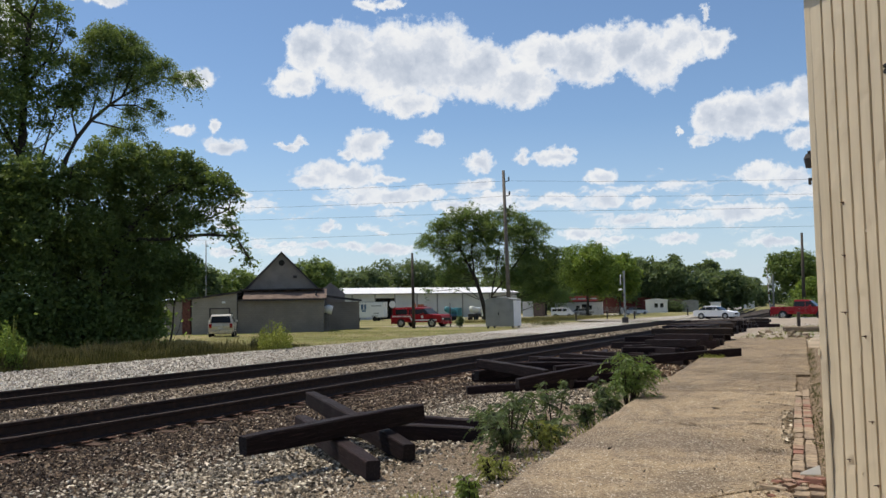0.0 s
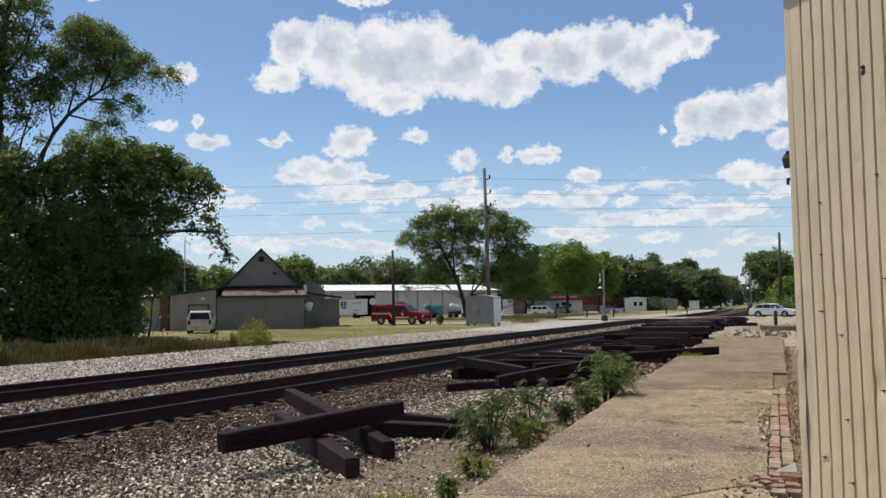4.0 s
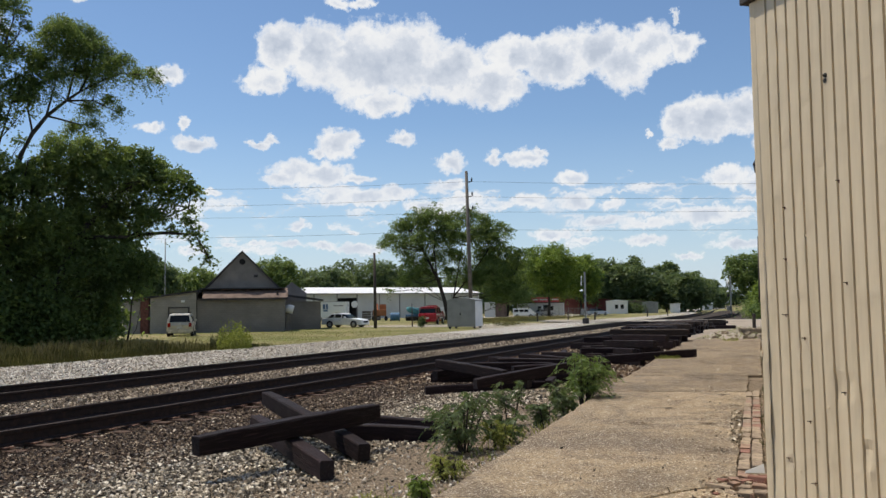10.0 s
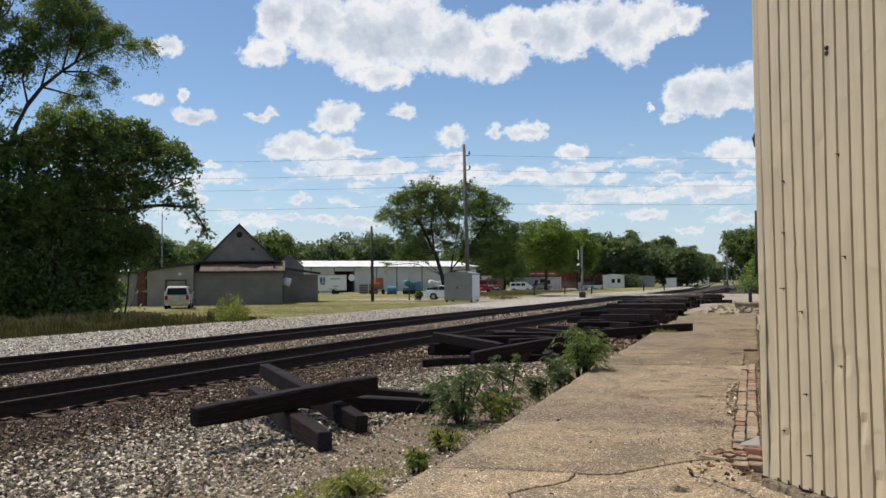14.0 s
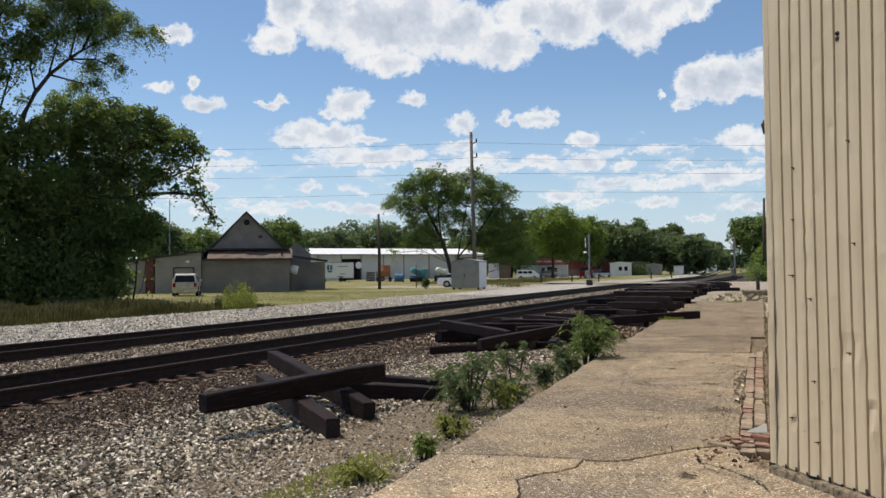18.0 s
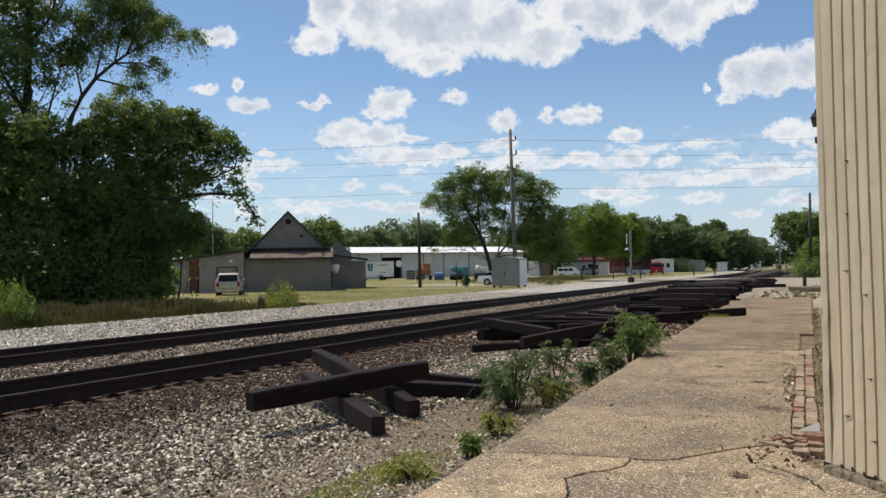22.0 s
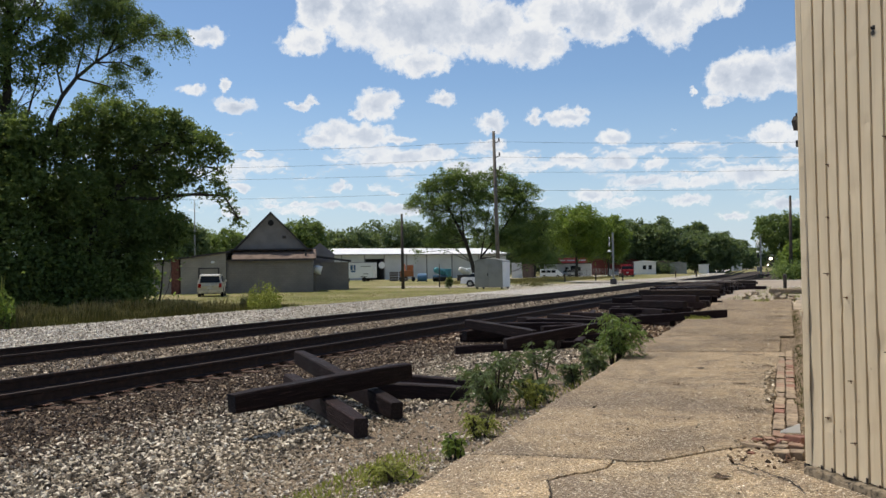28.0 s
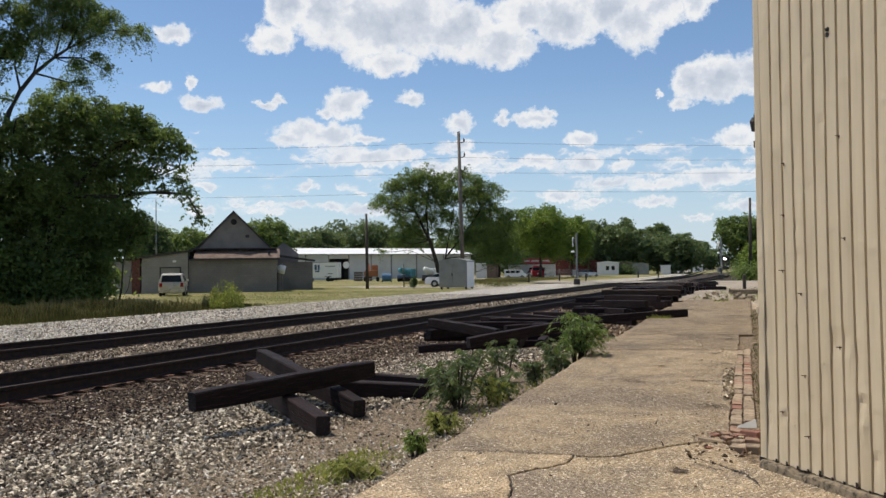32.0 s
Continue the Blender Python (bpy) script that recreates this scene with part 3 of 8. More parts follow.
# ---- platform ----
# the shed's front wall: x along it, -y outwards
WALL_AT, WALL_DIR = Vector((-0.335, 6.49, 0)), Vector((0.628, -0.778, 0)).normalized()
WALL_M = Matrix.Translation(WALL_AT) @ Matrix.Rotation(math.atan2(WALL_DIR.y, WALL_DIR.x), 4, "Z")


def slab(outline, top, parent, name="slab", material="concrete", thick=0.34, label=""):
    bm = bmesh.new()
    a = [bm.verts.new((x, y, top + (0 if len(p) < 1 else p[0]))) for x, y, *p in [(q[0], q[1], q[2] if len(q) > 2 else 0.0) for q in outline]]
    b = [bm.verts.new((v.co.x, v.co.y, top - thick)) for v in a]
    f = bm.faces.new(a)
    for i in range(len(a)):
        j = (i + 1) % len(a)
        bm.faces.new((a[i], a[j], b[j], b[i]))
    bmesh.ops.recalc_face_normals(bm, faces=bm.faces)
    if f.normal.z < 0:
        bmesh.ops.reverse_faces(bm, faces=bm.faces)
    bmesh.ops.bevel(bm, geom=[e for e in f.edges], offset=0.007, segments=1, affect="EDGES")
    return part(name, bm, material, parent, label)


def jag(p, q, n, amp, seed):
    rng = random.Random(seed)
    out = []
    for i in range(n + 1):
        s = i / n
        w = 0 if i in (0, n) else amp
        out.append((p[0] + (q[0] - p[0]) * s + rng.uniform(-w, w), p[1] + (q[1] - p[1]) * s + rng.uniform(-w, w)))
    return out


def left_edge(y):
    return -2.36 - 0.077 * y


def rough(points, n=4, amp=0.012, seed=1):
    """A broken line: each stretch divided and shaken."""
    rng = random.Random(seed)
    out = [points[0]]
    for p, q in zip(points, points[1:]):
        for i in range(1, n + 1):
            t = i / n
            w = amp if i < n else amp * 0.4
            out.append((p[0] + (q[0] - p[0]) * t + rng.uniform(-w, w), p[1] + (q[1] - p[1]) * t + rng.uniform(-w, w)))
    return out


def ribbon(name, line, w, z, material, parent, seed):
    rng = random.Random(seed)
    bm = bmesh.new()
    rows = []
    for i, (x, y) in enumerate(line):
        d = w * rng.uniform(0.3, 1.0) * (0.25 if i in (0, len(line) - 1) else 1)
        out = -(WALL_M.inverted() @ Vector((x, y, 0))).y
        h = max(z, float(np.interp(out, (0.03, 0.2, 0.62), (0.062, 0.036, -0.007)))) if z > -0.02 and y < 7.2 else z
        rows.append((bm.verts.new((x - d * 0.5, y - d * 0.6, h)), bm.verts.new((x + d * 0.5, y + d * 0.6, h))))
    for p, q in zip(rows, rows[1:]):
        bm.faces.new((p[0], q[0], q[1], p[1]))
    for f in bm.faces:
        f.normal_update()
        if f.normal.z < 0:
            f.normal_flip()
    # each crack is a flat dark strip laid along its line
    return part(name, bm, material, parent, "dark strip along a crack in the concrete")


def platform():
    t = thing("platform", pose(0, 0, 0), "cracked old concrete station platform with exposed aggregate", "platform", kind="structure")
    L = left_edge
    joint = rough([(L(6.41), 6.41), (-2.32, 6.56), (-1.79, 6.625), (-1.72, 6.64)], 3, 0.006, 2)
    crack = rough([(-1.72, 6.64), (-1.71, 6.50), (-1.72, 6.34), (-1.80, 6.17), (-1.88, 6.08), (-1.95, 5.96), (-1.995, 5.84), (-1.89, 5.57), (-1.82, 5.36), (-1.77, 5.17), (-1.70, 4.8), (-1.6, 3.0)], 4, 0.012, 3)
    shelf = rough([(-1.72, 6.64), (-1.63, 6.64), (-1.53, 6.67), (-1.42, 6.74), (-1.33, 6.88), (-1.16, 7.16), (-1.03, 7.33), (-0.89, 7.50), (-0.75, 7.62)], 4, 0.012, 4)
    near = [(L(-6), -6), (L(0), 0)] + rough([(L(1), 1), (L(3.5), 3.5), (L(5), 5), (L(6.39), 6.39)], 5, 0.018, 5)
    slab(near + [(x, y - 0.026) for x, y in joint] + [(x - 0.006, y) for x, y in crack] + [(-1.6, -6)], 0.0, t)
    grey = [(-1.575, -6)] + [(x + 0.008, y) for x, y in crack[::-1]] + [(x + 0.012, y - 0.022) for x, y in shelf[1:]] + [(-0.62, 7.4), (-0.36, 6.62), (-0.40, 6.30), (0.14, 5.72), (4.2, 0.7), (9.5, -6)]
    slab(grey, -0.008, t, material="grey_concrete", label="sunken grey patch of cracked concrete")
    ribbon("crack", rough([(-0.83, 6.70), (-0.75, 6.62), (-0.66, 6.54), (-0.57, 6.43), (-0.50, 6.35), (-0.43, 6.28), (-0.37, 6.15), (-0.32, 5.98)], 5, 0.016, 6), 0.020, -0.004, "crack_dark", t, 7)
    ribbon("crack", rough([(-1.95, 9.0), (-1.7, 9.1), (-1.3, 9.0), (-1.05, 9.2)], 5, 0.02, 8), 0.012, 0.006, "crack_dark", t, 9)
    ribbon("crack", rough([(-3.3, 16.6), (-2.7, 16.9), (-2.1, 16.75), (-1.5, 16.9)], 6, 0.04, 10), 0.03, 0.006, "crack_dark", t, 11)
    ribbon("crack", [(x, y - 0.012) for x, y in joint], 0.020, 0.003, "crack_dark", t, 13)
    ribbon("crack", rough([(-1.44, 6.70), (-1.29, 6.66), (-1.1, 6.70)], 4, 0.006, 15), 0.012, 0.001, "crack_dark", t, 14)
    for k, line in enumerate((crack, shelf)):
        ribbon("crack_fill", line, 0.16, -0.035, "crack_dark", t, 60 + k)
        ribbon("crack", rough(line, 2, 0.006, 70 + k), 0.008, 0.001, "crack_dark", t, 66 + k)
    cuts = [15.1, 18.5, 24.2, 30.0, 37.6]
    rise = 0.24
    prev = 6.42
    for k, y in enumerate(cuts):
        a = rough([(L(prev), prev), (L((prev + y) / 2), (prev + y) / 2), (L(y), y - 0.02)], 9, 0.022, 20 + k)
        right = (lambda v: -0.13 - 0.07 * v) if y < 19 else (lambda v: 0.03 - 0.065 * v)
        r0, r1 = right(prev), right(y)
        y1, y0 = y + rise * (r1 - L(y)), prev + rise * (r0 - L(prev))
        back = rough([(L(y), y - 0.025), ((L(y) + r1) / 2, (y + y1) / 2 - 0.025), (r1, y1 - 0.025)], 6, 0.014, 50 + k)
        if k == 0:
            side = rough([(r1, y1 - 0.025), (-0.87, 10.4), (-0.775, 9.2), (-0.70, 8.1), (-0.69, 7.75)], 7, 0.014, 44)
            front = [(x, y + 0.006) for x, y in shelf[::-1]] + joint[::-1][1:-1]
        else:
            side = rough([(r1, y1 - 0.025), ((r0 + r1) / 2, (y0 + y1) / 2), (r0, y0 + 0.015)], 8, 0.018, 40 + k)
            front = rough([(r0, y0 + 0.015), ((r0 + L(prev)) / 2, (y0 + prev) / 2 + 0.015), (L(prev), prev + 0.015)], 6, 0.014, 49 + k)[1:-1]
        # middle tone on the first slab, darker tone on those beyond
        slab(a + back[1:] + side[1:] + front, 0.004 * ((k * 7) % 3 - 1), t, material="mid_concrete" if k == 0 else "dusty_concrete")
        prev = y
    return t


platform()


# ---- the shed with ribbed steel siding ----


def dent_depth(x, z, dents):
    y = 0.0
    for a, h, ra, rz, d in dents:
        u = math.hypot((x - a) / ra, (z - h) / rz)
        if u < 1:
            y += d * (1 - u) ** 1.3
    return y


def shed():
    t = thing("metal_shed", WALL_M, "beige ribbed steel shed with rusty bolts, dents and a concrete footing", "shed")
    z0, z1, pitch, first = 0.117, 3.70, 0.107, 0.0785
    rng = random.Random(4)
    dents = [(0.74, 0.98, 0.06, 0.14, 0.016), (0.70, 1.06, 0.07, 0.03, -0.010), (0.84, 1.0, 0.05, 0.10, 0.014), (0.865, 0.86, 0.04, 0.05, -0.012), (0.96, 0.62, 0.05, 0.08, 0.018), (0.985, 0.50, 0.04, 0.10, -0.012), (0.13, 0.66, 0.12, 0.02, 0.008), (0.25, 0.44, 0.05, 0.05, 0.012), (0.63, 0.42, 0.05, 0.09, 0.009), (0.10, 0.40, 0.04, 0.12, 0.010), (0.55, 1.95, 0.05, 0.10, 0.008), (0.67, 2.35, 0.05, 0.07, 0.009), (1.06, 0.30, 0.06, 0.08, 0.014)]
    dents += [(rng.uniform(0.1, 9.0), rng.uniform(0.2, 3.4), rng.uniform(0.03, 0.08), rng.uniform(0.04, 0.16), rng.uniform(-0.006, 0.010)) for _ in range(150)]
    x = first - pitch
    for k in range(19):
        bm = bmesh.new()
        prof = []
        for j in range(6):
            a = x + (k * 6 + j) * pitch
            prof += [(a + 0.0, 0.0), (a + 0.022, -0.0012), (a + 0.045, -0.0016), (a + 0.068, -0.0012), (a + 0.0862, 0.0), (a + 0.0875, 0.046), (a + 0.1040, 0.046), (a + 0.1055, 0.003)]
        prof.append((x + (k + 1) * 6 * pitch, 0.0))
        prof = [q for q in prof if q[0] > 0.0785]
        if k == 0:
            prof.insert(0, (0.02, 0.0))
        n = 56 if k < 2 else 18
        zs = [z0 + 0.004 * (k % 3) + (z1 - z0) * i / n for i in range(n + 1)]
        near = [d for d in dents if x + k * 6 * pitch - 0.1 < d[0] < x + (k + 1) * 6 * pitch + 0.1]
        rows = [[bm.verts.new((px + 0.003 * math.sin(z * 2.3 + k), py + 0.005 * math.sin(px * 2.1 + z * 1.3) + (dent_depth(px, z, near) if py < 0.01 else 0), z + (rng.uniform(-0.006, 0.004) if i == 0 else 0))) for px, py in prof] for i, z in enumerate(zs)]
        for r0, r1 in zip(rows, rows[1:]):
            for j in range(len(prof) - 1):
                bm.faces.new((r0[j], r1[j], r1[j + 1], r0[j + 1]))
        part("siding_panel", bm, "siding", t)
    bm = bmesh.new()
    box(bm, -0.02, 12.5, 0.055, 0.2, 0.1, 3.6)
    part("backing_wall", bm, "footing", t)
    bm = bmesh.new()
    rows = []
    for i in range(313):
        x = 0.036 + i * 0.04
        e = rng.uniform(-0.005, 0.005)
        h = 0.112 + rng.uniform(-0.006, 0.005) - (0.02 if i % 37 in (9, 10, 11) else 0)
        rows.append([bm.verts.new((x, y, z)) for y, z in ((0.2, 0.11), (-0.03, h), (-0.045 + e, h - 0.012), (-0.05 + e * 0.7, 0.05 + rng.uniform(-0.006, 0.006)), (-0.055, -0.3), (0.2, -0.3))])
    for a, b in zip(rows, rows[1:]):
        for q in range(6):
            bm.faces.new((a[q], a[(q + 1) % 6], b[(q + 1) % 6], b[q]))
    bm.faces.new(rows[0]), bm.faces.new(rows[-1][::-1])
    bmesh.ops.recalc_face_normals(bm, faces=bm.faces)
    part("footing", bm, "stained_footing", t, "stained concrete footing")
    # a near-black block painted as the shade of the corner gap
    part("corner_gap", boxm(-0.012, 0.034, -0.012, 0.05, -0.02, 0.118), "dark", t, "dark block as the shade in the gap beneath the corner trim")
    # sloping concrete apron, added to raise the ground to the footing
    bm = bmesh.new()
    rows = []
    for i in range(64):
        x = -0.05 + i * 0.2
        rows.append([bm.verts.new((x, y, z)) for y, z in ((-0.03, 0.058 + rng.uniform(-0.003, 0.003)), (-0.2, 0.032 + rng.uniform(-0.002, 0.002)), (-0.62, -0.012))])
    for a, b in zip(rows, rows[1:]):
        for q in range(2):
            bm.faces.new((a[q], a[q + 1], b[q + 1], b[q]))
    bmesh.ops.recalc_face_normals(bm, faces=bm.faces)
    part("washed_grit", bm, "grey_concrete", t, "sloping concrete apron at the footing")
    bm = bmesh.new()
    rows = []
    for i in range(41):
        z = 0.12 + 3.53 * i / 40
        curl = (0.016 * math.exp(-((z - 1.13) / 0.06) ** 2) + 0.017 * math.exp(-((z - 0.68) / 0.13) ** 2) + 0.008 * math.exp(-((z - 0.3) / 0.08) ** 2) + rng.uniform(0, 0.0025))
        rows.append([bm.verts.new(q) for q in ((0.064 + curl * 0.6, -0.0005 - curl, z), (0.056 + curl * 0.4, -0.007 - curl * 0.6, z), (0.022, -0.013 - curl * 0.2, z), (0.006 - curl * 0.3, -0.012, z), (0.0 - curl * 0.3, 0.0, z), (0.0, 0.12, z))])
    for r0, r1 in zip(rows, rows[1:]):
        for j in range(5):
            bm.faces.new((r0[j], r1[j], r1[j + 1], r0[j + 1]))
    part("corner_trim", bm, "siding", t, "bent and dented steel corner trim")
    bm = bmesh.new()
    box(bm, -0.06, 12.5, -0.05, 0.25, 3.655, 3.80, 0.01)
    part("fascia", bm, "dark_roof", t, "dark metal roof edge")
    return t


SHED = shed()
side_m = Matrix.Translation((-0.30, 6.60, 0))
bm = bmesh.new()
box(bm, 0.0, 0.16, 0.0, 34.0, -0.3, 3.6, 0, Matrix.Rotation(radians(2.5), 4, "Z") @ Matrix.Translation((0.03, 0, 0)))
side = part("shed_side_wall", bm, "siding")
side.matrix_basis = side_m
tagged(side, "beige side wall of the shed along the platform", "wall", kind="structure")


# ---- cabinet, poles ----
def cabinet():
    t = thing("equipment_shed", Matrix.Translation((-28.85, 70.6, -0.42)) @ Matrix.Rotation(radians(1), 4, "Z"), "grey steel signal equipment shed on short legs in the grass", "equipment shed")
    w, d, h = 2.6, 1.85, 2.65
    roof = [(-w / 2, h - 0.22), (-w * 0.3, h - 0.08), (0, h - 0.02), (w * 0.3, h - 0.08), (w / 2, h - 0.22)]
    part("body", prism(bmesh.new(), [(w / 2, 0.18), (-w / 2, 0.18)] + roof, -d / 2, d / 2, 0.01), "galvanised", t)
    # a lighter sheet laid over the right end
    part("end_panel", boxm(w / 2 + 0.004, w / 2 + 0.02, -d / 2 + 0.02, d / 2 - 0.02, 0.2, h - 0.28), "white", t, "lighter end panel")
    rr = [(x * 1.03, z) for x, z in roof]
    part("roof", prism(bmesh.new(), rr + [(x, z + 0.05) for x, z in rr[::-1]], -d / 2 - 0.06, d / 2 + 0.06, 0.006), "galvanised", t)
    for s in (-0.6, 0.6):
        part("door", boxm(s - 0.57, s + 0.57, -d / 2 - 0.03, -d / 2 - 0.004, 0.25, h - 0.35, 0.006), "galvanised", t)
    part("door_handle", boxm(-0.1, -0.03, -d / 2 - 0.09, -d / 2 - 0.03, 1.15, 1.4, 0.01), "black", t, "black door handle")
    for x in (-1.15, 1.15):
        for y in (-0.75, 0.75):
            part("leg", boxm(x - 0.07, x + 0.07, y - 0.07, y + 0.07, 0.0, 0.2, 0.01), "dark", t)
    return t


cabinet()


def utility_pole(name, base, h, r, material, label, lean=(0, 0), arms=True):
    t = thing(name, pose(*base), label, "pole")
    part("shaft", tube(bmesh.new(), [(0, 0, 0), (lean[0] * 0.5, lean[1] * 0.5, h * 0.5), (lean[0], lean[1], h)], [r, r * 0.86, r * 0.66], 12), material, t, smooth=True)
    if arms:
        for z in (h - 1.3, h - 2.9, h - 4.4):
            x, y = lean[0] * z / h, lean[1] * z / h
            part("bracket", tube(bmesh.new(), [(x, y, z), (x + 0.35, y, z + 0.06), (x + 0.62, y, z + 0.12)], [0.06, 0.05, 0.04], 6), "dark", t)
            bm = bmesh.new()
            tube(bm, [(x + 0.6, y, z + 0.1), (x + 0.6, y, z + 0.3), (x + 0.6, y, z + 0.36), (x + 0.6, y, z + 0.55)], [0.05, 0.11, 0.09, 0.05], 8)
            part("insulator", bm, "dark", t, smooth=True)
    return t


utility_pole("utility_pole", (-35.3, 88.2, -0.45), 16.9, 0.24, "wood", "tall grey wooden utility pole with side brackets", (-0.35, 0.05))
utility_pole("wooden_post", (-38.5, 72.0, -0.45), 7.1, 0.16, "dark_wood", "plain dark wooden post standing in the grass", (-0.05, 0), False)
utility_pole("thin_post", (-36.9, 76.6, -0.42), 2.3, 0.06, "dark_wood", "thin dark post standing in the grass", (0, 0), False)
utility_pole("street_pole", (-6.65, 106.0, -0.45), 9.6, 0.2, "dark_wood", "tall dark wooden pole beside the street", (0.1, 0), False)
utility_pole("thin_mast", (-58.3, 66.0, -0.45), 8.9, 0.07, "galvanised", "thin grey metal mast behind the block house", (0, 0), False)


def power_lines():
    for z0, z1, z2 in ((14.64, 15.28, 14.78), (12.81, 13.6, 13.14), (11.49, 11.9, 11.68), (9.35, 9.95, 9.6)):
        pts = []
        for s in range(-64, 65, 4):
            u = s / 31.0
            z = z1 + ((z0 if s < 0 else z2) - z1) * (2 * abs(u) - u * u)
            pts.append((-35.3 + 0.9 * s, 88.3 + 0.44 * s, z))
        w = part("power_line", tube(bmesh.new(), pts, 0.013, 5, False), "wire")
        tagged(w, "thin dark overhead wire hung on the utility pole", "power line", "power lines")


power_lines()


# ---- loose timber ties ----
def tie_mesh(seed, length=2.6, w=0.18, h=0.225, wood="tie"):
    """A squared timber along y, top at z = 0, with worn corners and a slight twist."""
    rng = random.Random(seed)
    bm = bmesh.new()
    rows = []
    n = 9
    for i in range(n):
        y = (i / (n - 1) - 0.5) * length
        e = 0.012 if i in (0, n - 1) else 0.0
        c = 0.016
        j = lambda: rng.uniform(-0.004, 0.004)
        ring = [(-w / 2 + e, -c - e), (-w / 2 + c + e, -e), (w / 2 - c - e, -e), (w / 2 - e, -c - e), (w / 2 - e, -h + c + e), (w / 2 - c - e, -h + e), (-w / 2 + c + e, -h + e), (-w / 2 + e, -h + c + e)]
        rows.append([bm.verts.new((x + j(), y + (j() * 2 if e else 0), z + j())) for x, z in ring])
    for a, b in zip(rows, rows[1:]):
        for k in range(8):
            bm.faces.new((a[k], b[k], b[(k + 1) % 8], a[(k + 1) % 8]))
    for f in (bm.faces.new(rows[0]), bm.faces.new(rows[-1][::-1])):
        f.material_index = 1
    bmesh.ops.recalc_face_normals(bm, faces=bm.faces)
    me = bpy.data.meshes.new("railway_tie")
    bm.to_mesh(me)
    bm.free()
    me.materials.append(M[wood])
    me.materials.append(M["tie_end"])
    return me


TIE_LENGTHS = {}


def tie(a, b, label="dark creosoted timber railway tie in a loose pile on gravel", group="loose ties", roll=0.0, wood="tie"):
    """A tie whose top runs from a to b."""
    a, b = Vector(a), Vector(b)
    ln = round((b - a).length * 5) / 5
    if (ln, wood) not in TIE_LENGTHS:
        TIE_LENGTHS[ln, wood] = [tie_mesh(int(ln * 10) + k, ln, wood=wood) for k in range(2)]
    ob = new("railway_tie", TIE_LENGTHS[ln, wood][int(abs(a.x * 10)) % 2])
    d = (b - a).normalized()
    s = d.cross(Vector((0, 0, 1))).normalized()
    m = Matrix((s, d, s.cross(d))).transposed().to_4x4()
    ob.matrix_basis = Matrix.Translation((a + b) / 2) @ m @ Matrix.Rotation(radians(roll), 4, "Y")
    return tagged(ob, label, "railway tie", group)


def tie_piles():
    # first pile
    tie((-6.17, 7.53, 0.165), (-5.28, 9.97, 0.285), "dark railway tie lying on top of a loose pile")
    tie((-4.71, 7.87, -0.07), (-7.20, 10.03, 0.07), "reddish-black railway tie propped under another tie", roll=2)
    tie((-4.89, 8.99, -0.07), (-7.95, 11.35, 0.25), "long dark railway tie with its far end raised")
    tie((-6.80, 10.67, -0.09), (-4.72, 10.71, -0.10))
    tie((-7.30, 11.75, -0.10), (-4.98, 11.53, -0.12))
    # second pile
    tie((-8.48, 19.05, 0.27), (-6.31, 17.88, 0.12), "grey-topped railway tie slanting down off a pile")
    tie((-6.60, 16.64, 0.02), (-5.02, 18.55, 0.28))
    tie((-8.55, 20.1, 0.11), (-6.3, 21.4, 0.06))
    tie((-7.9, 21.6, 0.14), (-5.7, 22.1, 0.10))
    tie((-8.0, 17.4, -0.22), (-5.7, 18.9, -0.18))
    tie((-5.95, 18.0, -0.08), (-6.4, 20.5, -0.06), "weathered grey railway tie with its end towards the platform", wood="weathered_sheen_tie")
    tie((-5.5, 18.3, -0.12), (-6.0, 20.9, -0.10))
    tie((-8.3, 18.6, 0.02), (-7.6, 21.0, 0.0))
    tie((-6.7, 19.4, 0.10), (-4.8, 21.2, 0.12))
    # third pile, up to the platform's edge
    tie((-3.25, 25.0, 0.24), (-5.75, 24.35, 0.06), "dark railway tie resting on the platform's broken edge")
    tie((-4.85, 25.6, -0.05), (-7.2, 26.6, -0.03))
    tie((-4.6, 27.6, 0.10), (-6.9, 26.4, 0.18))
    tie((-4.9, 29.4, 0.02), (-7.3, 28.6, 0.0))
    tie((-5.1, 30.0, 0.14), (-7.6, 30.9, 0.13), roll=4)
    tie((-6.6, 24.6, -0.02), (-8.7, 26.0, 0.02))
    tie((-7.2, 23.0, 0.02), (-9.2, 24.6, 0.0))
    tie((-5.3, 22.9, -0.08), (-7.7, 23.9, -0.06))
    tie((-4.9, 19.6, -0.06), (-7.2, 18.9, 0.0))
    tie((-8.9, 19.6, -0.12), (-6.6, 20.3, -0.10))
    tie((-6.2, 26.2, 0.02), (-8.4, 27.4, 0.0))
    tie((-7.9, 27.8, -0.08), (-8.5, 30.3, -0.08))
    tie((-5.0, 26.6, 0.12), (-7.3, 28.3, 0.16))
    tie((-5.4, 28.8, 0.20), (-7.9, 29.1, 0.22), roll=3)
    tie((-5.2, 30.6, 0.02), (-7.8, 30.2, 0.02))
    tie((-5.6, 31.8, 0.07), (-8.0, 32.1, 0.08))
    tie((-5.0, 32.4, 0.08), (-7.6, 33.2, 0.08))
    tie((-6.0, 33.6, 0.24), (-8.5, 33.0, 0.26))
    tie((-4.56, 26.2, 0.42), (-6.45, 27.75, 0.36))
    tie((-4.46, 27.6, 0.53), (-6.45, 29.2, 0.49))
    tie((-5.07, 25.6, 0.20), (-6.55, 27.75, 0.14))
    tie((-4.37, 28.4, 0.31), (-6.5, 29.8, 0.15))
    tie((-4.7, 24.9, -0.02), (-6.3, 27.0, 0.0))
    tie((-4.5, 27.1, 0.20), (-6.9, 27.7, 0.20))
    tie((-4.4, 29.6, 0.30), (-6.9, 30.1, 0.28))
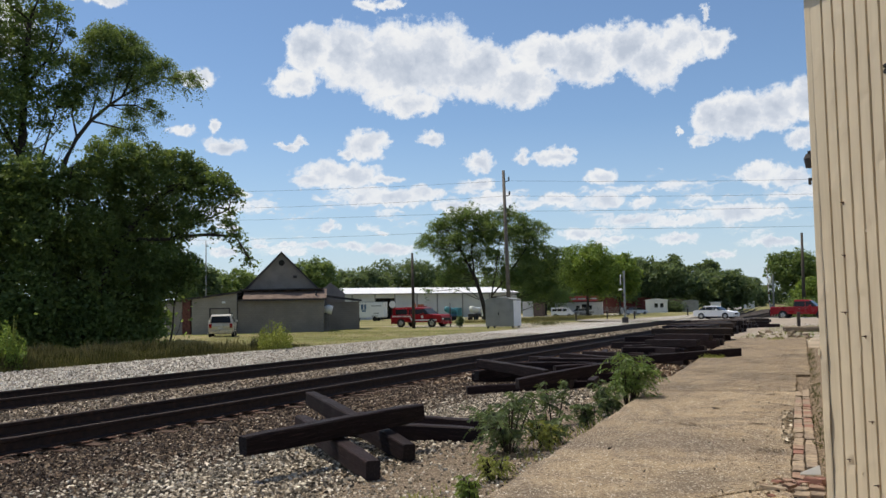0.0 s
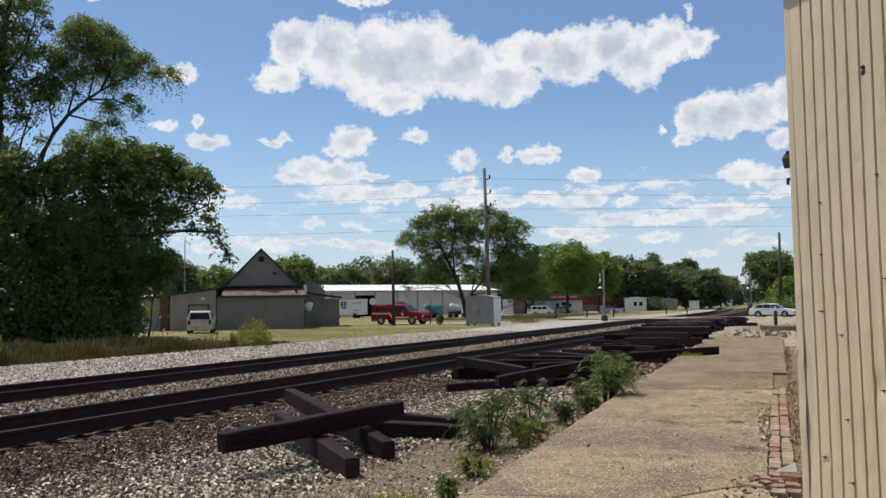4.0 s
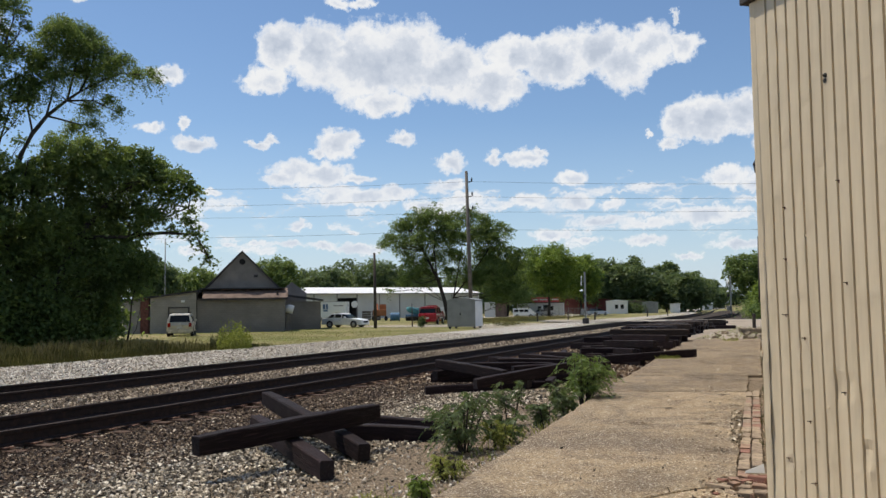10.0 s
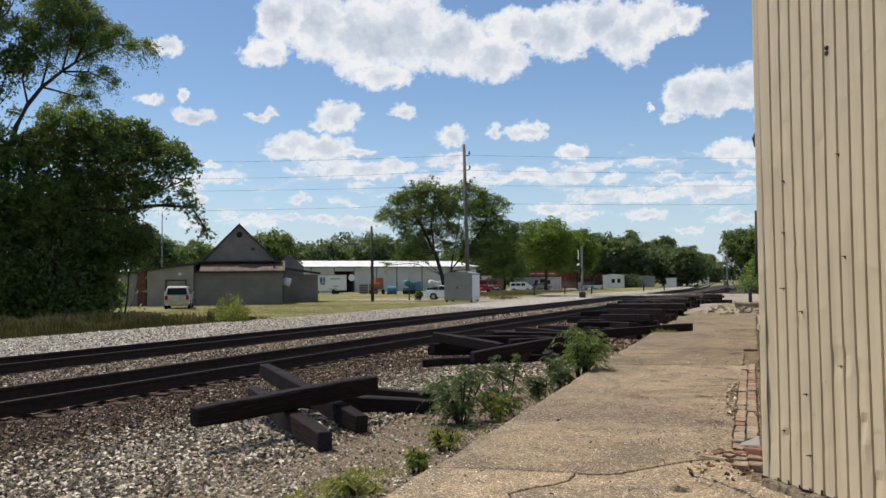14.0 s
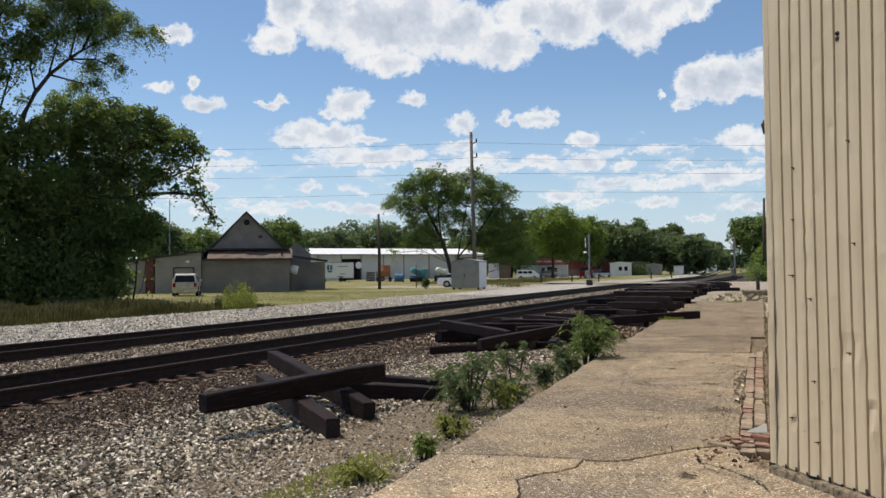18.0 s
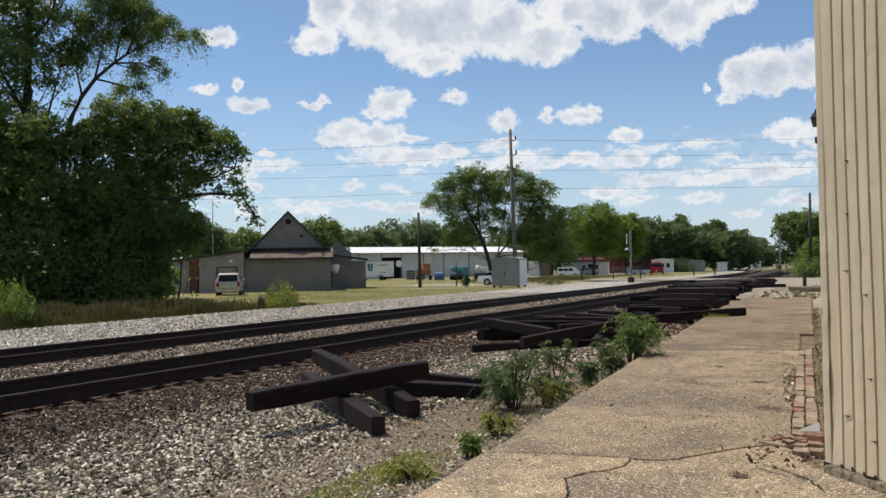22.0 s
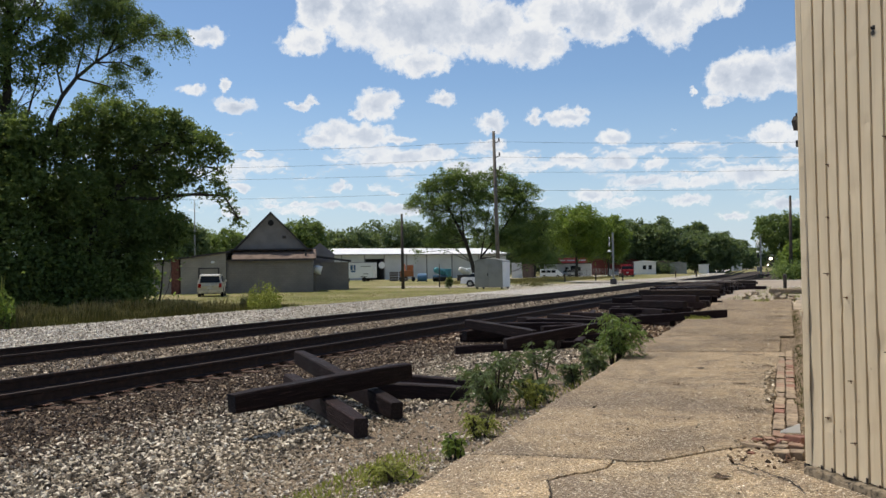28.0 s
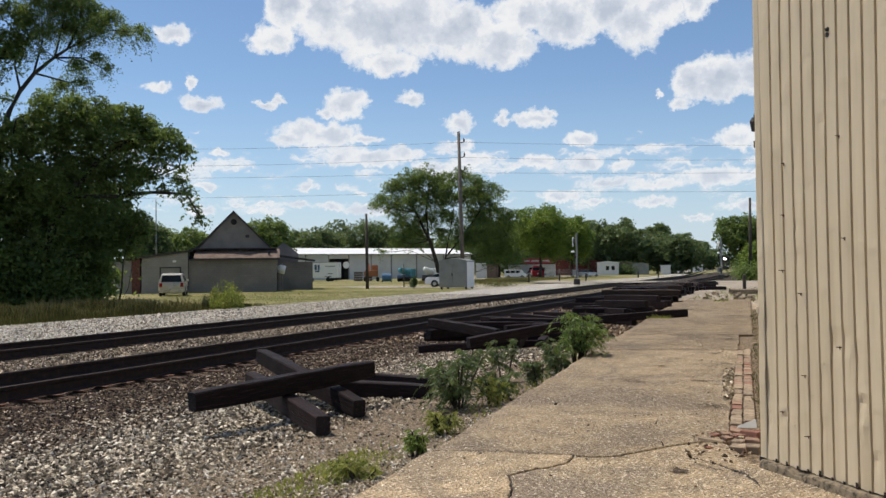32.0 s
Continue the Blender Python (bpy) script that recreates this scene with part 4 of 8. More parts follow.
    # stacked bundles beyond
    rng = random.Random(12)
    for q, (y0, n, x0, hi) in enumerate(((34.2, 8, -6.4, 4), (38.6, 10, -7.2, 4), (42.0, 9, -7.4, 4), (45.2, 10, -7.4, 4), (48.6, 10, -7.6, 4), (52.0, 11, -7.7, 4), (56.0, 10, -8.0, 3), (60.5, 10, -8.0, 3), (65.5, 9, -8.2, 3), (71.5, 9, -8.2, 2))):
        turn = rng.uniform(-14, 14) + (90 if q % 2 else 0)
        d = Vector((math.cos(radians(turn)), math.sin(radians(turn)), 0))
        s = Vector((-d.y, d.x, 0))
        mid = Vector((x0, y0 + 1.1, 0))
        for k in range(hi):
            for i in range(n - k):
                if rng.random() < 0.07 * k:
                    continue
                c = mid + s * ((i - (n - k - 1) / 2) * 0.235) + d * rng.uniform(-0.35, 0.35)
                c.z = -0.20 + 0.232 * k + rng.uniform(-0.012, 0.012)
                e = (d + s * rng.uniform(-0.04, 0.04) * (4 if k == hi - 1 else 1)) * 1.28
                # the top layer is paler: sky sheen put into the wood colour
                tie(c - e, c + e, "dark railway tie in a stacked row beside the track", "stacked ties", wood="weathered_sheen_tie" if k == hi - 1 and q != 1 else "tie")
    # pieces strewn on the lot
    for x, y, r in ((-6.2, 58, 8),):
        d = Vector((math.cos(radians(r)), math.sin(radians(r)), 0)) * 1.1
        tie(Vector((x, y, 0.06)) - d, Vector((x, y, 0.06)) + d, "dark railway tie dropped on the dusty lot", "strewn ties")


tie_piles()


# ---- block house ----
def uv_box(bm):
    uv = bm.loops.layers.uv.new("UVMap")
    for f in bm.faces:
        n = f.normal
        for l in f.loops:
            c = l.vert.co
            l[uv].uv = (c.x if abs(n.y) > 0.5 else c.y, c.z)
    return bm


def wall_box(name, x0, x1, y0, y1, z0, z1, material, parent, label=""):
    bm = boxm(x0, x1, y0, y1, z0, z1)
    bm.normal_update()
    return part(name, uv_box(bm), material, parent, label)


def house():
    m = Matrix.Translation((-49.3, 59.8, -0.45)) @ Matrix.Rotation(radians(33), 4, "Z") @ Matrix.Scale(0.96, 4)
    t = thing("block_house", m, "grey painted block house with a dark gable and brown shingle lean-to", "house")
    W = 7.75
    # front lean-to
    wall_box("wall", 0, W, 0, 3.4, 0, 2.95, "house_wall", t)
    wall_box("wall", W + 0.05, W + 0.3, 1.5, 3.4, 0.0, 2.6, "house_wall", t)
    bm = prism(bmesh.new(), [(-0.25, 2.98), (-0.25, 3.1), (1.6, 3.98), (1.6, 3.86)], 0.45, W + 0.25, 0.01)
    bmesh.ops.rotate(bm, matrix=Matrix.Rotation(radians(90), 3, "Z"), verts=bm.verts)
    bmesh.ops.scale(bm, vec=(-1, 1, 1), verts=bm.verts)
    bmesh.ops.recalc_face_normals(bm, faces=bm.faces)
    r = part("roof", bm, "shingle", t, "brown shingle lean-to roof")
    part("fascia", boxm(0.1, W + 0.25, -0.32, -0.26, 2.9, 3.05), "dark_roof", r)
    vent = part("vent_pipe", tube(bmesh.new(), [(W - 0.7, 0.3, 3.1), (W - 0.7, 0.3, 3.65), (W - 0.7, 0.05, 3.72)], 0.09, 8), "dark_roof", t)
    # main gable
    gx0, gx1, gm, ez, az = 0.2, 7.6, 3.85, 3.75, 7.5
    bm = prism(bmesh.new(), [(gx0 + 0.25, 0.0), (gx1 - 0.25, 0.0), (gx1 - 0.25, ez), (gm, az - 0.15), (gx0 + 0.25, ez)], 1.7, 11.0)
    part("gable_wall", bm, "gable", t, "dark grey gable end wall")
    for sgn in (-1, 1):
        ex = gm + sgn * (gx1 - gx0) / 2
        dx, dz = ex - gm, ez - az
        bm = prism(bmesh.new(), [(gm, az - 0.2), (ex + 0.25 * sgn, az - 0.2 + dz + dz / dx * 0.25 * sgn), (ex + 0.25 * sgn, az + dz + dz / dx * 0.25 * sgn), (gm, az)], 1.45, 11.3)
        part("roof", bm, "dark_roof", t, "dark grey gable roof")
    part("pent_eave", boxm(gx0 - 0.05, gx1 + 0.1, 0.75, 1.68, 3.93, 4.03, 0.01), "dark_roof", t, "dark eave across the gable's foot")
    part("gable_vent", tube(bmesh.new(), [(gm, 1.72, 6.45), (gm, 1.60, 6.45)], 0.28, 16), "dark", t, "round louvred gable vent")
    part("wall_lamp", boxm(4.9, 5.25, 1.5, 1.7, 5.0, 5.25, 0.03), "dark_roof", t)
    # left wing
    wing = boxm(-4.0, -0.06, -0.15, 6.5, 0, 3.15)
    for v in wing.verts:
        if v.co.z > 1:
            v.co.z += (v.co.x + 4.0) / 3.94 * 0.5
    wing.normal_update()
    part("wing_wall", uv_box(wing), "wing_wall", t, "lighter grey-beige block wing")
    bm = bmesh.new()
    box(bm, -4.35, 0.25, -0.4, 6.8, 3.17, 3.31)
    for v in bm.verts:
        v.co.z += (v.co.x + 4.0) / 3.94 * 0.5
    part("wing_roof", bm, "dark_roof", t, "dark flat sloping roof edge")
    part("wing_side", boxm(-0.05, 0.0, -0.13, 0.4, 0.0, 3.6), "dark_roof", t)
    win = part("boarded_window", boxm(-2.35, -0.75, -0.20, -0.16, 0.75, 2.25), "wing_wall", t, "boarded-up window with a dark frame")
    for a in ((-2.47, -2.35, 0.65, 2.35), (-0.75, -0.63, 0.65, 2.35), (-2.35, -0.75, 2.25, 2.35), (-2.35, -0.75, 0.65, 0.75)):
        part("window_frame", boxm(a[0], a[1], -0.24, -0.152, a[2], a[3]), "dark_roof", win)
    part("lamp", boxm(-1.35, -1.05, -0.3, -0.152, 2.75, 2.95, 0.04), "white", t, "white wall lamp")
    # brick chimney pier and the pale end bay
    part("brick_pier", boxm(-4.85, -4.15, -0.1, 0.5, 0.0, 3.2), "red_brick", t, "narrow red brick pier")
    wall_box("end_wall", -7.2, -4.9, 0.1, 5.5, 0, 2.95, "wing_wall", t, "lighter block end bay")
    part("end_roof", boxm(-7.4, -4.2, -0.1, 5.7, 2.97, 3.1), "dark_roof", t)
    # right annex
    wall_box("annex_wall", W + 0.4, W + 3.35, 5.8, 11.0, 0, 2.75, "house_wall", t)
    bm = boxm(W - 0.4, W + 3.6, 5.4, 11.2, 2.78, 2.92)
    for v in bm.verts:
        v.co.z += (W + 3.7 - v.co.x) / 3.7 * 0.55
    part("annex_roof", bm, "dark_roof", t)
    bm = prism(bmesh.new(), [(W - 1.0, 2.4), (W + 2.0, 2.4), (W + 2.0, 3.7), (W + 0.5, 4.85), (W - 1.0, 3.7)], 12.0, 16.0)
    part("rear_gable", bm, "gable", t)
    wall_box("wall", W - 0.3, W + 0.45, 3.45, 5.75, 0.0, 2.65, "house_wall", t)
    fan = part("exhaust_fan", tube(bmesh.new(), [(W + 0.02, 0.9, 2.05), (W + 0.35, 0.9, 2.05), (W + 0.75, 0.9, 1.95)], [0.3, 0.42, 0.40], 14), "white_metal", t, "round galvanised exhaust hood", True)
    part("fan_opening", tube(bmesh.new(), [(W + 0.76, 0.9, 1.95), (W + 0.77, 0.9, 1.95)], 0.34, 14), "dark", fan)
    return t


house()


# ---- far buildings ----
def warehouse():
    m = Matrix.Translation((-82.6, 125.2, -0.45)) @ Matrix.Rotation(math.atan2(25, 16.8), 4, "Z")
    t = thing("warehouse", m, "long white metal warehouse with a pale low roof and open bay", "warehouse")
    L, H, DP = 38.0, 4.45, 16.0
    # the front in bays, with one opening
    edges = [-12.0, -6.2, -0.6, 3.6, 8.0, 11.9, 16.4, 20.6, 26.0, 32.0, 38.0]
    for a, b in zip(edges, edges[1:]):
        opening = abs(a - 8.0) < 0.1
        if opening:
            part("wall_panel", boxm(a, b, 0, 0.3, 3.75, H), "white_metal", t)
            # a dark panel stands for the shade inside the bay
            part("bay_opening", boxm(a, b, 1.6, 1.7, 0, 3.75), "dark", t, "dark open loading bay")
            for q in (a, b - 0.12):
                part("jamb", boxm(q, q + 0.12, 0.02, 1.6, 0, 3.75), "dark_roof", t)
        else:
            part("wall_panel", boxm(a + 0.02, b - 0.02, 0, 0.3, 0, H), "white_metal", t)
        part("downspout", boxm(a - 0.09, a + 0.09, -0.12, -0.005, 0, H), "galvanised", t)
    part("end_wall", boxm(38.0, 38.3, 0.0, DP, 0, H), "white_metal", t)
    part("rear_wall", boxm(-12.0, 38.0, DP - 0.3, DP, 0, H), "white_metal", t)
    bm = prism(bmesh.new(), [(-0.5, H), (-0.5, H + 0.12), (DP / 2, H + 1.35), (DP + 0.5, H + 0.12), (DP + 0.5, H)], -12.4, 38.7)
    bmesh.ops.rotate(bm, matrix=Matrix.Rotation(radians(90), 3, "Z"), verts=bm.verts)
    bmesh.ops.scale(bm, vec=(-1, 1, 1), verts=bm.verts)
    bmesh.ops.recalc_face_normals(bm, faces=bm.faces)
    r = part("roof", bm, "white_roof", t, "white metal roof")
    part("gutter", boxm(-12.4, 38.7, -0.66, -0.52, H - 0.08, H + 0.1), "galvanised", r)
    part("round_sign", tube(bmesh.new(), [(11.3, -0.16, 2.6), (11.3, -0.24, 2.6)], [0.62, 0.62], 20), "bright_white", t, "round white sign")
    return t


warehouse()


def small_shed(name, at, turn, w, d, h, wall, label, windows=0, roof="white_roof", pitch=0.25):
    t = thing(name, Matrix.Translation(at) @ Matrix.Rotation(radians(turn), 4, "Z"), label, "shed")
    part("wall", boxm(-w / 2, w / 2, -d / 2, d / 2, 0, h), wall, t)
    bm = prism(bmesh.new(), [(-w / 2 - 0.15, h + 0.01), (w / 2 + 0.15, h + 0.01), (w / 2 + 0.15, h + 0.1), (0, h + 0.1 + pitch), (-w / 2 - 0.15, h + 0.1)], -d / 2 - 0.15, d / 2 + 0.15)
    part("roof", bm, roof, t)
    for i in range(windows):
        x = (i - (windows - 1) / 2) * w * 0.26 + w * 0.12
        wn = part("window", boxm(x - 0.32, x + 0.32, -d / 2 - 0.03, -d / 2 - 0.004, h * 0.42, h * 0.75), "glass_dark", t)
        part("window_frame", boxm(x - 0.4, x + 0.4, -d / 2 - 0.06, -d / 2 - 0.032, h * 0.75, h * 0.8), "white", wn)
    return t


small_shed("white_shed", (-38.1, 174.2, -0.45), 10, 4.2, 4.2, 2.5, "white", "small white painted shed with two dark windows", 2)
small_shed("ivy_shed", (-35.1, 177.6, -0.45), 10, 3.2, 4.0, 2.4, "wood", "low shed overgrown with dark ivy", 0, "shingle")
small_shed("blue_shed", (-32.2, 177.6, -0.45), 10, 3.2, 3.0, 2.15, "galvanised", "pale blue-grey metal storage shed", 0, "galvanised")
small_shed("signal_hut", (-27.7, 180.5, -0.45), 5, 1.85, 2.0, 1.8, "white", "small white trackside hut", 0, pitch=0.04)
small_shed("far_hut", (-28.6, 242.0, -0.45), 5, 2.6, 2.2, 1.8, "white_metal", "small pale hut far along the tracks", 0)
STORE = small_shed("roadside_store", (-48.6, 156.5, -0.45), 14, 8.5, 6.0, 2.35, "white_metal", "low white store with a bright red front sign", 2, "dark_roof")
sign = part("front_sign", boxm(-1.6, 3.9, -3.35, -3.2, 2.5, 3.45, 0.03), "sign_red", STORE, "bright red sign board")
for x, w in ((-0.8, 1.0), (0.7, 1.4), (2.6, 1.6)):
    part("lettering_bar", boxm(x - w / 2, x + w / 2, -3.375, -3.36, 2.85, 3.1), "white", sign, "white lettering bar")
part("awning", boxm(-4.1, -1.8, -4.1, -3.05, 2.05, 2.2), "white_roof", STORE)
part("doorway", boxm(0.6, 1.5, -3.06, -3.01, 0.0, 2.0), "glass_dark", STORE)
small_shed("long_red_shed", (-47.6, 180.6, -0.45), 15, 14.0, 6.0, 2.9, "dark_red", "long dull red shed behind the trees", 0, "dark_red", 0.6)
small_shed("brown_container", (-51.3, 142.0, -0.45), 20, 1.9, 3.0, 2.3, "shingle", "rust-brown steel storage container in the yard", 0, "shingle", 0.05)
small_shed("white_container", (-53.2, 141.6, -0.45), 20, 1.8, 3.0, 2.5, "white_metal", "white steel storage container in the yard", 0, "white_roof", 0.05)


def trailer():
    t = thing("cargo_trailer", Matrix.Translation((-69.75, 117.0, -0.45)) @ Matrix.Rotation(radians(14), 4, "Z"), "white enclosed cargo trailer with a dark blue square mark", "trailer")
    body = part("body", boxm(-2.05, 2.05, -1.1, 1.1, 0.55, 3.0, 0.05), "bright_white", t)
    part("roof_rail", boxm(-2.07, 2.07, -1.12, 1.12, 2.93, 3.0), "galvanised", t)
    for x, z, w, h in ((-1.4, 2.2, 0.36, 0.8), (-0.92, 2.2, 0.3, 0.8), (-1.15, 1.6, 0.7, 0.25)):
        part("mark", boxm(x - w / 2, x + w / 2, -1.118, -1.104, z - h / 2, z + h / 2), "blue", body)
    for z, w in ((2.35, 1.6), (1.2, 0.8)):
        part("lettering_bar", boxm(0.9 - w / 2, 0.9 + w / 2, -1.118, -1.104, z - 0.06, z + 0.06), "galvanised", body)
    for y in (-1.0, 1.0):
        w = part("wheel", tube(bmesh.new(), [(0.6, y - 0.11, 0.36), (0.6, y + 0.11, 0.36)], 0.36, 16), "black", t)
        part("fender", boxm(0.05, 1.15, y - 0.14, y + 0.14, 0.74, 0.82, 0.02), "black", t)
    part("tongue", boxm(-3.4, -2.05, -0.06, 0.06, 0.5, 0.62), "black", t)
    for x in (-1.85, 1.85):
        part("jack", boxm(x - 0.05, x + 0.05, -1.0, -0.9, 0.0, 0.6), "dark_roof", t)
    return t


trailer()


def yard_things():
    # blue tank on its side
    t = thing("storage_tank", Matrix.Translation((-55.2, 109.0, -0.45)) @ Matrix.Rotation(radians(25), 4, "Z") @ Matrix.Scale(0.7, 4), "blue cylindrical steel tank lying in the yard", "tank")
    part("tank", tube(bmesh.new(), [(-0.95, 0, 0.95), (-0.85, 0, 0.95), (0.85, 0, 0.95), (0.95, 0, 0.95)], [0.6, 0.8, 0.8, 0.6], 20), "blue", t, smooth=False)
    for x in (-0.9, 0.9):
        part("saddle", boxm(x - 0.1, x + 0.1, -0.6, 0.6, 0.0, 0.4), "dark_roof", t)
    # excavator
    t = thing("excavator", Matrix.Translation((-60.9, 115.2, -0.45)) @ Matrix.Rotation(radians(118), 4, "Z") @ Matrix.Scale(0.98, 4), "orange digging machine with raised arm parked by the warehouse", "excavator")
    part("track_left", boxm(-1.5, 1.5, -1.2, -0.7, 0.0, 0.7, 0.2), "black", t)
    part("track_right", boxm(-1.5, 1.5, 0.7, 1.2, 0.0, 0.7, 0.2), "black", t)
    part("house_body", boxm(-1.6, 0.6, -1.0, 1.0, 0.75, 1.7, 0.1), "orange", t)
    part("cab", boxm(-0.1, 1.1, -1.0, 0.0, 0.8, 2.5, 0.1), "orange", t)
    part("boom", tube(bmesh.new(), [(0.3, 0.4, 1.3), (1.2, 0.4, 2.5), (2.2, 0.4, 2.2), (2.5, 0.4, 1.2)], [0.25, 0.2, 0.18, 0.12], 6), "orange", t)
    part("bucket", boxm(2.1, 2.8, 0.0, 0.8, 0.5, 1.2, 0.15), "dark_roof", t)
    # cement mixers and small lorries
    for k, (x, y, tint, lab) in enumerate(((-53.5, 111.8, "teal", "small teal cement mixer machine parked in the yard"), (-50.6, 113.6, "white", "small white cement mixer machine parked in the yard"))):
        t = thing("cement_mixer", Matrix.Translation((x, y, -0.45)) @ Matrix.Rotation(radians(15 + 10 * k), 4, "Z") @ Matrix.Rotation(radians(55), 4, "Z") @ Matrix.Diagonal((0.52, 0.52, 0.68, 1.0)), lab, "cement mixer")
        part("chassis", boxm(-2.6, 2.6, -0.9, 0.9, 0.7, 0.95, 0.03), "dark_roof", t)
        part("fender", boxm(-2.5, 1.1, -1.0, 1.0, 0.96, 1.35, 0.06), "dark_roof" if k else "blue", t)
        part("cab", boxm(1.2, 2.7, -1.1, 1.1, 0.8, 2.7, 0.15), "car_white" if k else "teal", t)
        part("windscreen", boxm(2.6, 2.74, -0.9, 0.9, 1.6, 2.2, 0.03), "glass_dark", t)
        part("drum", tube(bmesh.new(), [(-2.6, 0, 2.5), (-1.8, 0, 2.35), (-0.4, 0, 2.1), (0.9, 0, 1.8)], [0.50, 0.66, 0.70, 0.55], 16), tint, t, smooth=True)
        for wx in (-1.9, -0.9, 1.9):
            for wy in (-0.95, 0.95):
                part("wheel", tube(bmesh.new(), [(wx, wy - 0.14, 0.48), (wx, wy + 0.14, 0.48)], 0.48, 14), "black", t)
    # stacked pallets at the bay
    t = thing("pallet_stack", Matrix.Translation((-64.6, 119.4, -0.45)) @ Matrix.Rotation(radians(30), 4, "Z") @ Matrix.Scale(0.75, 4), "grey stack of pallets beside the loading bay", "pallets")
    for k in range(8):
        part("pallet", boxm(-1.9 + (k % 2) * 2.0, -0.1 + (k % 2) * 2.0, -0.6, 0.6, (k // 2) * 0.5, (k // 2) * 0.5 + 0.42, 0.03), "wood", t)
    # bollards and marker posts beside the gravel
    for x, y in ((-31.5, 100.0), (-28.4, 102.5), (-25.6, 104.5), (-23.6, 128.0), (-21.5, 133.0)):
        t = tagged(part("marker_post", tube(bmesh.new(), [(0, 0, 0), (0, 0, 1.05)], 0.09, 8), "dark_wood"), "short brown wooden marker post beside the gravel", "post", "marker posts")
        t.matrix_basis = pose(x, y, -0.45)
    t = thing("bollard", pose(-3.66, 53.0, -0.17), "dark rusty steel bollard standing on the dusty lot", "bollard")
    part("shaft", tube(bmesh.new(), [(0, 0, 0), (0, 0, 0.94), (0, 0, 0.98)], [0.10, 0.10, 0.085], 14), "dark_wood", t)
    part("cap", tube(bmesh.new(), [(0, 0, 0.98), (0, 0, 1.0), (0, 0, 1.02)], [0.085, 0.11, 0.06], 14), "dark_roof", t)
    for k, (x, y, ln, r) in enumerate(((-3.1, 49.5, 2.0, 4), (-3.7, 50.6, 1.2, -6), (-2.5, 50.8, 2.0, 2))):
        c = tagged(part("parking_kerb", boxm(-ln / 2, ln / 2, -0.2, 0.2, 0.0, 0.27, 0.04), "dusty_concrete"), "broken concrete kerb lying on the dusty lot", "kerb", "kerbs")
        c.matrix_basis = pose(x, y, -0.165, 0, 0, r)
    # chain-link fence far back
    t = thing("chain_link_fence", Matrix.Translation((-44.5, 142.8, -0.45)) @ Matrix.Rotation(radians(15), 4, "Z"), "low grey chain-link fence in the yard", "fence")
    for i in range(7):
        part("post", tube(bmesh.new(), [(i * 1.6, 0, 0), (i * 1.6, 0, 1.5)], 0.04, 6), "galvanised", t)
    bm = bmesh.new()
    for i in range(49):
        tube(bm, [(i * 0.2, 0, 0.05), (i * 0.2, 0, 1.45)], 0.012, 3, False)
    for j in range(8):
        tube(bm, [(0, 0, 0.1 + j * 0.19), (9.6, 0, 0.1 + j * 0.19)], 0.012, 3, False)
    part("mesh", bm, "galvanised", t)


yard_things()


# ---- vehicles ----
M["tail_light"] = paint("red_lens", (0.30, 0.01, 0.01), 0.2)
M["head_light"] = paint("clear_lens", (0.7, 0.72, 0.74), 0.15)
M["plate_white"] = paint("plain_plate", (0.6, 0.6, 0.6), 0.5)


def wheel(parent, x, y, r, w):
    """A wheel hung at its axle, so that it can turn."""
    e = part("wheel", tube(bmesh.new(), [(0, -w / 2, 0), (0, -w / 2 + 0.03, 0), (0, w / 2 - 0.03, 0), (0, w / 2, 0)], [r * 0.9, r, r, r * 0.9], 20), "black", parent)
    e.location = (x, y, r)
    s = 1 if y > 0 else -1
    bm = bmesh.new()
    yy = s * (w / 2 + 0.004)
    tube(bm, [(0, yy - 0.01 * s, 0), (0, yy, 0), (0, yy + 0.015 * s, 0)], [r * 0.62, r * 0.62, r * 0.5], 16)
    part("rim", bm, "chrome", e)
    for k in range(5):
        a = k * 1.2566
        bm = bmesh.new()
        box(bm, r * 0.12, r * 0.58, -0.012, 0.012, -0.05, 0.05, 0, Matrix.Translation((0, yy + 0.024 * s, 0)) @ Matrix.Rotation(a, 4, "Y"))
        part("spoke", bm, "galvanised", e)
    return e


def lean_in(bm, z0, z1, k):
    """Draw the upper part of a car's body in towards its middle."""
    for v in bm.verts:
        if v.co.z > z0:
            v.co.y *= 1 - k * (v.co.z - z0) / (z1 - z0)
    return bm


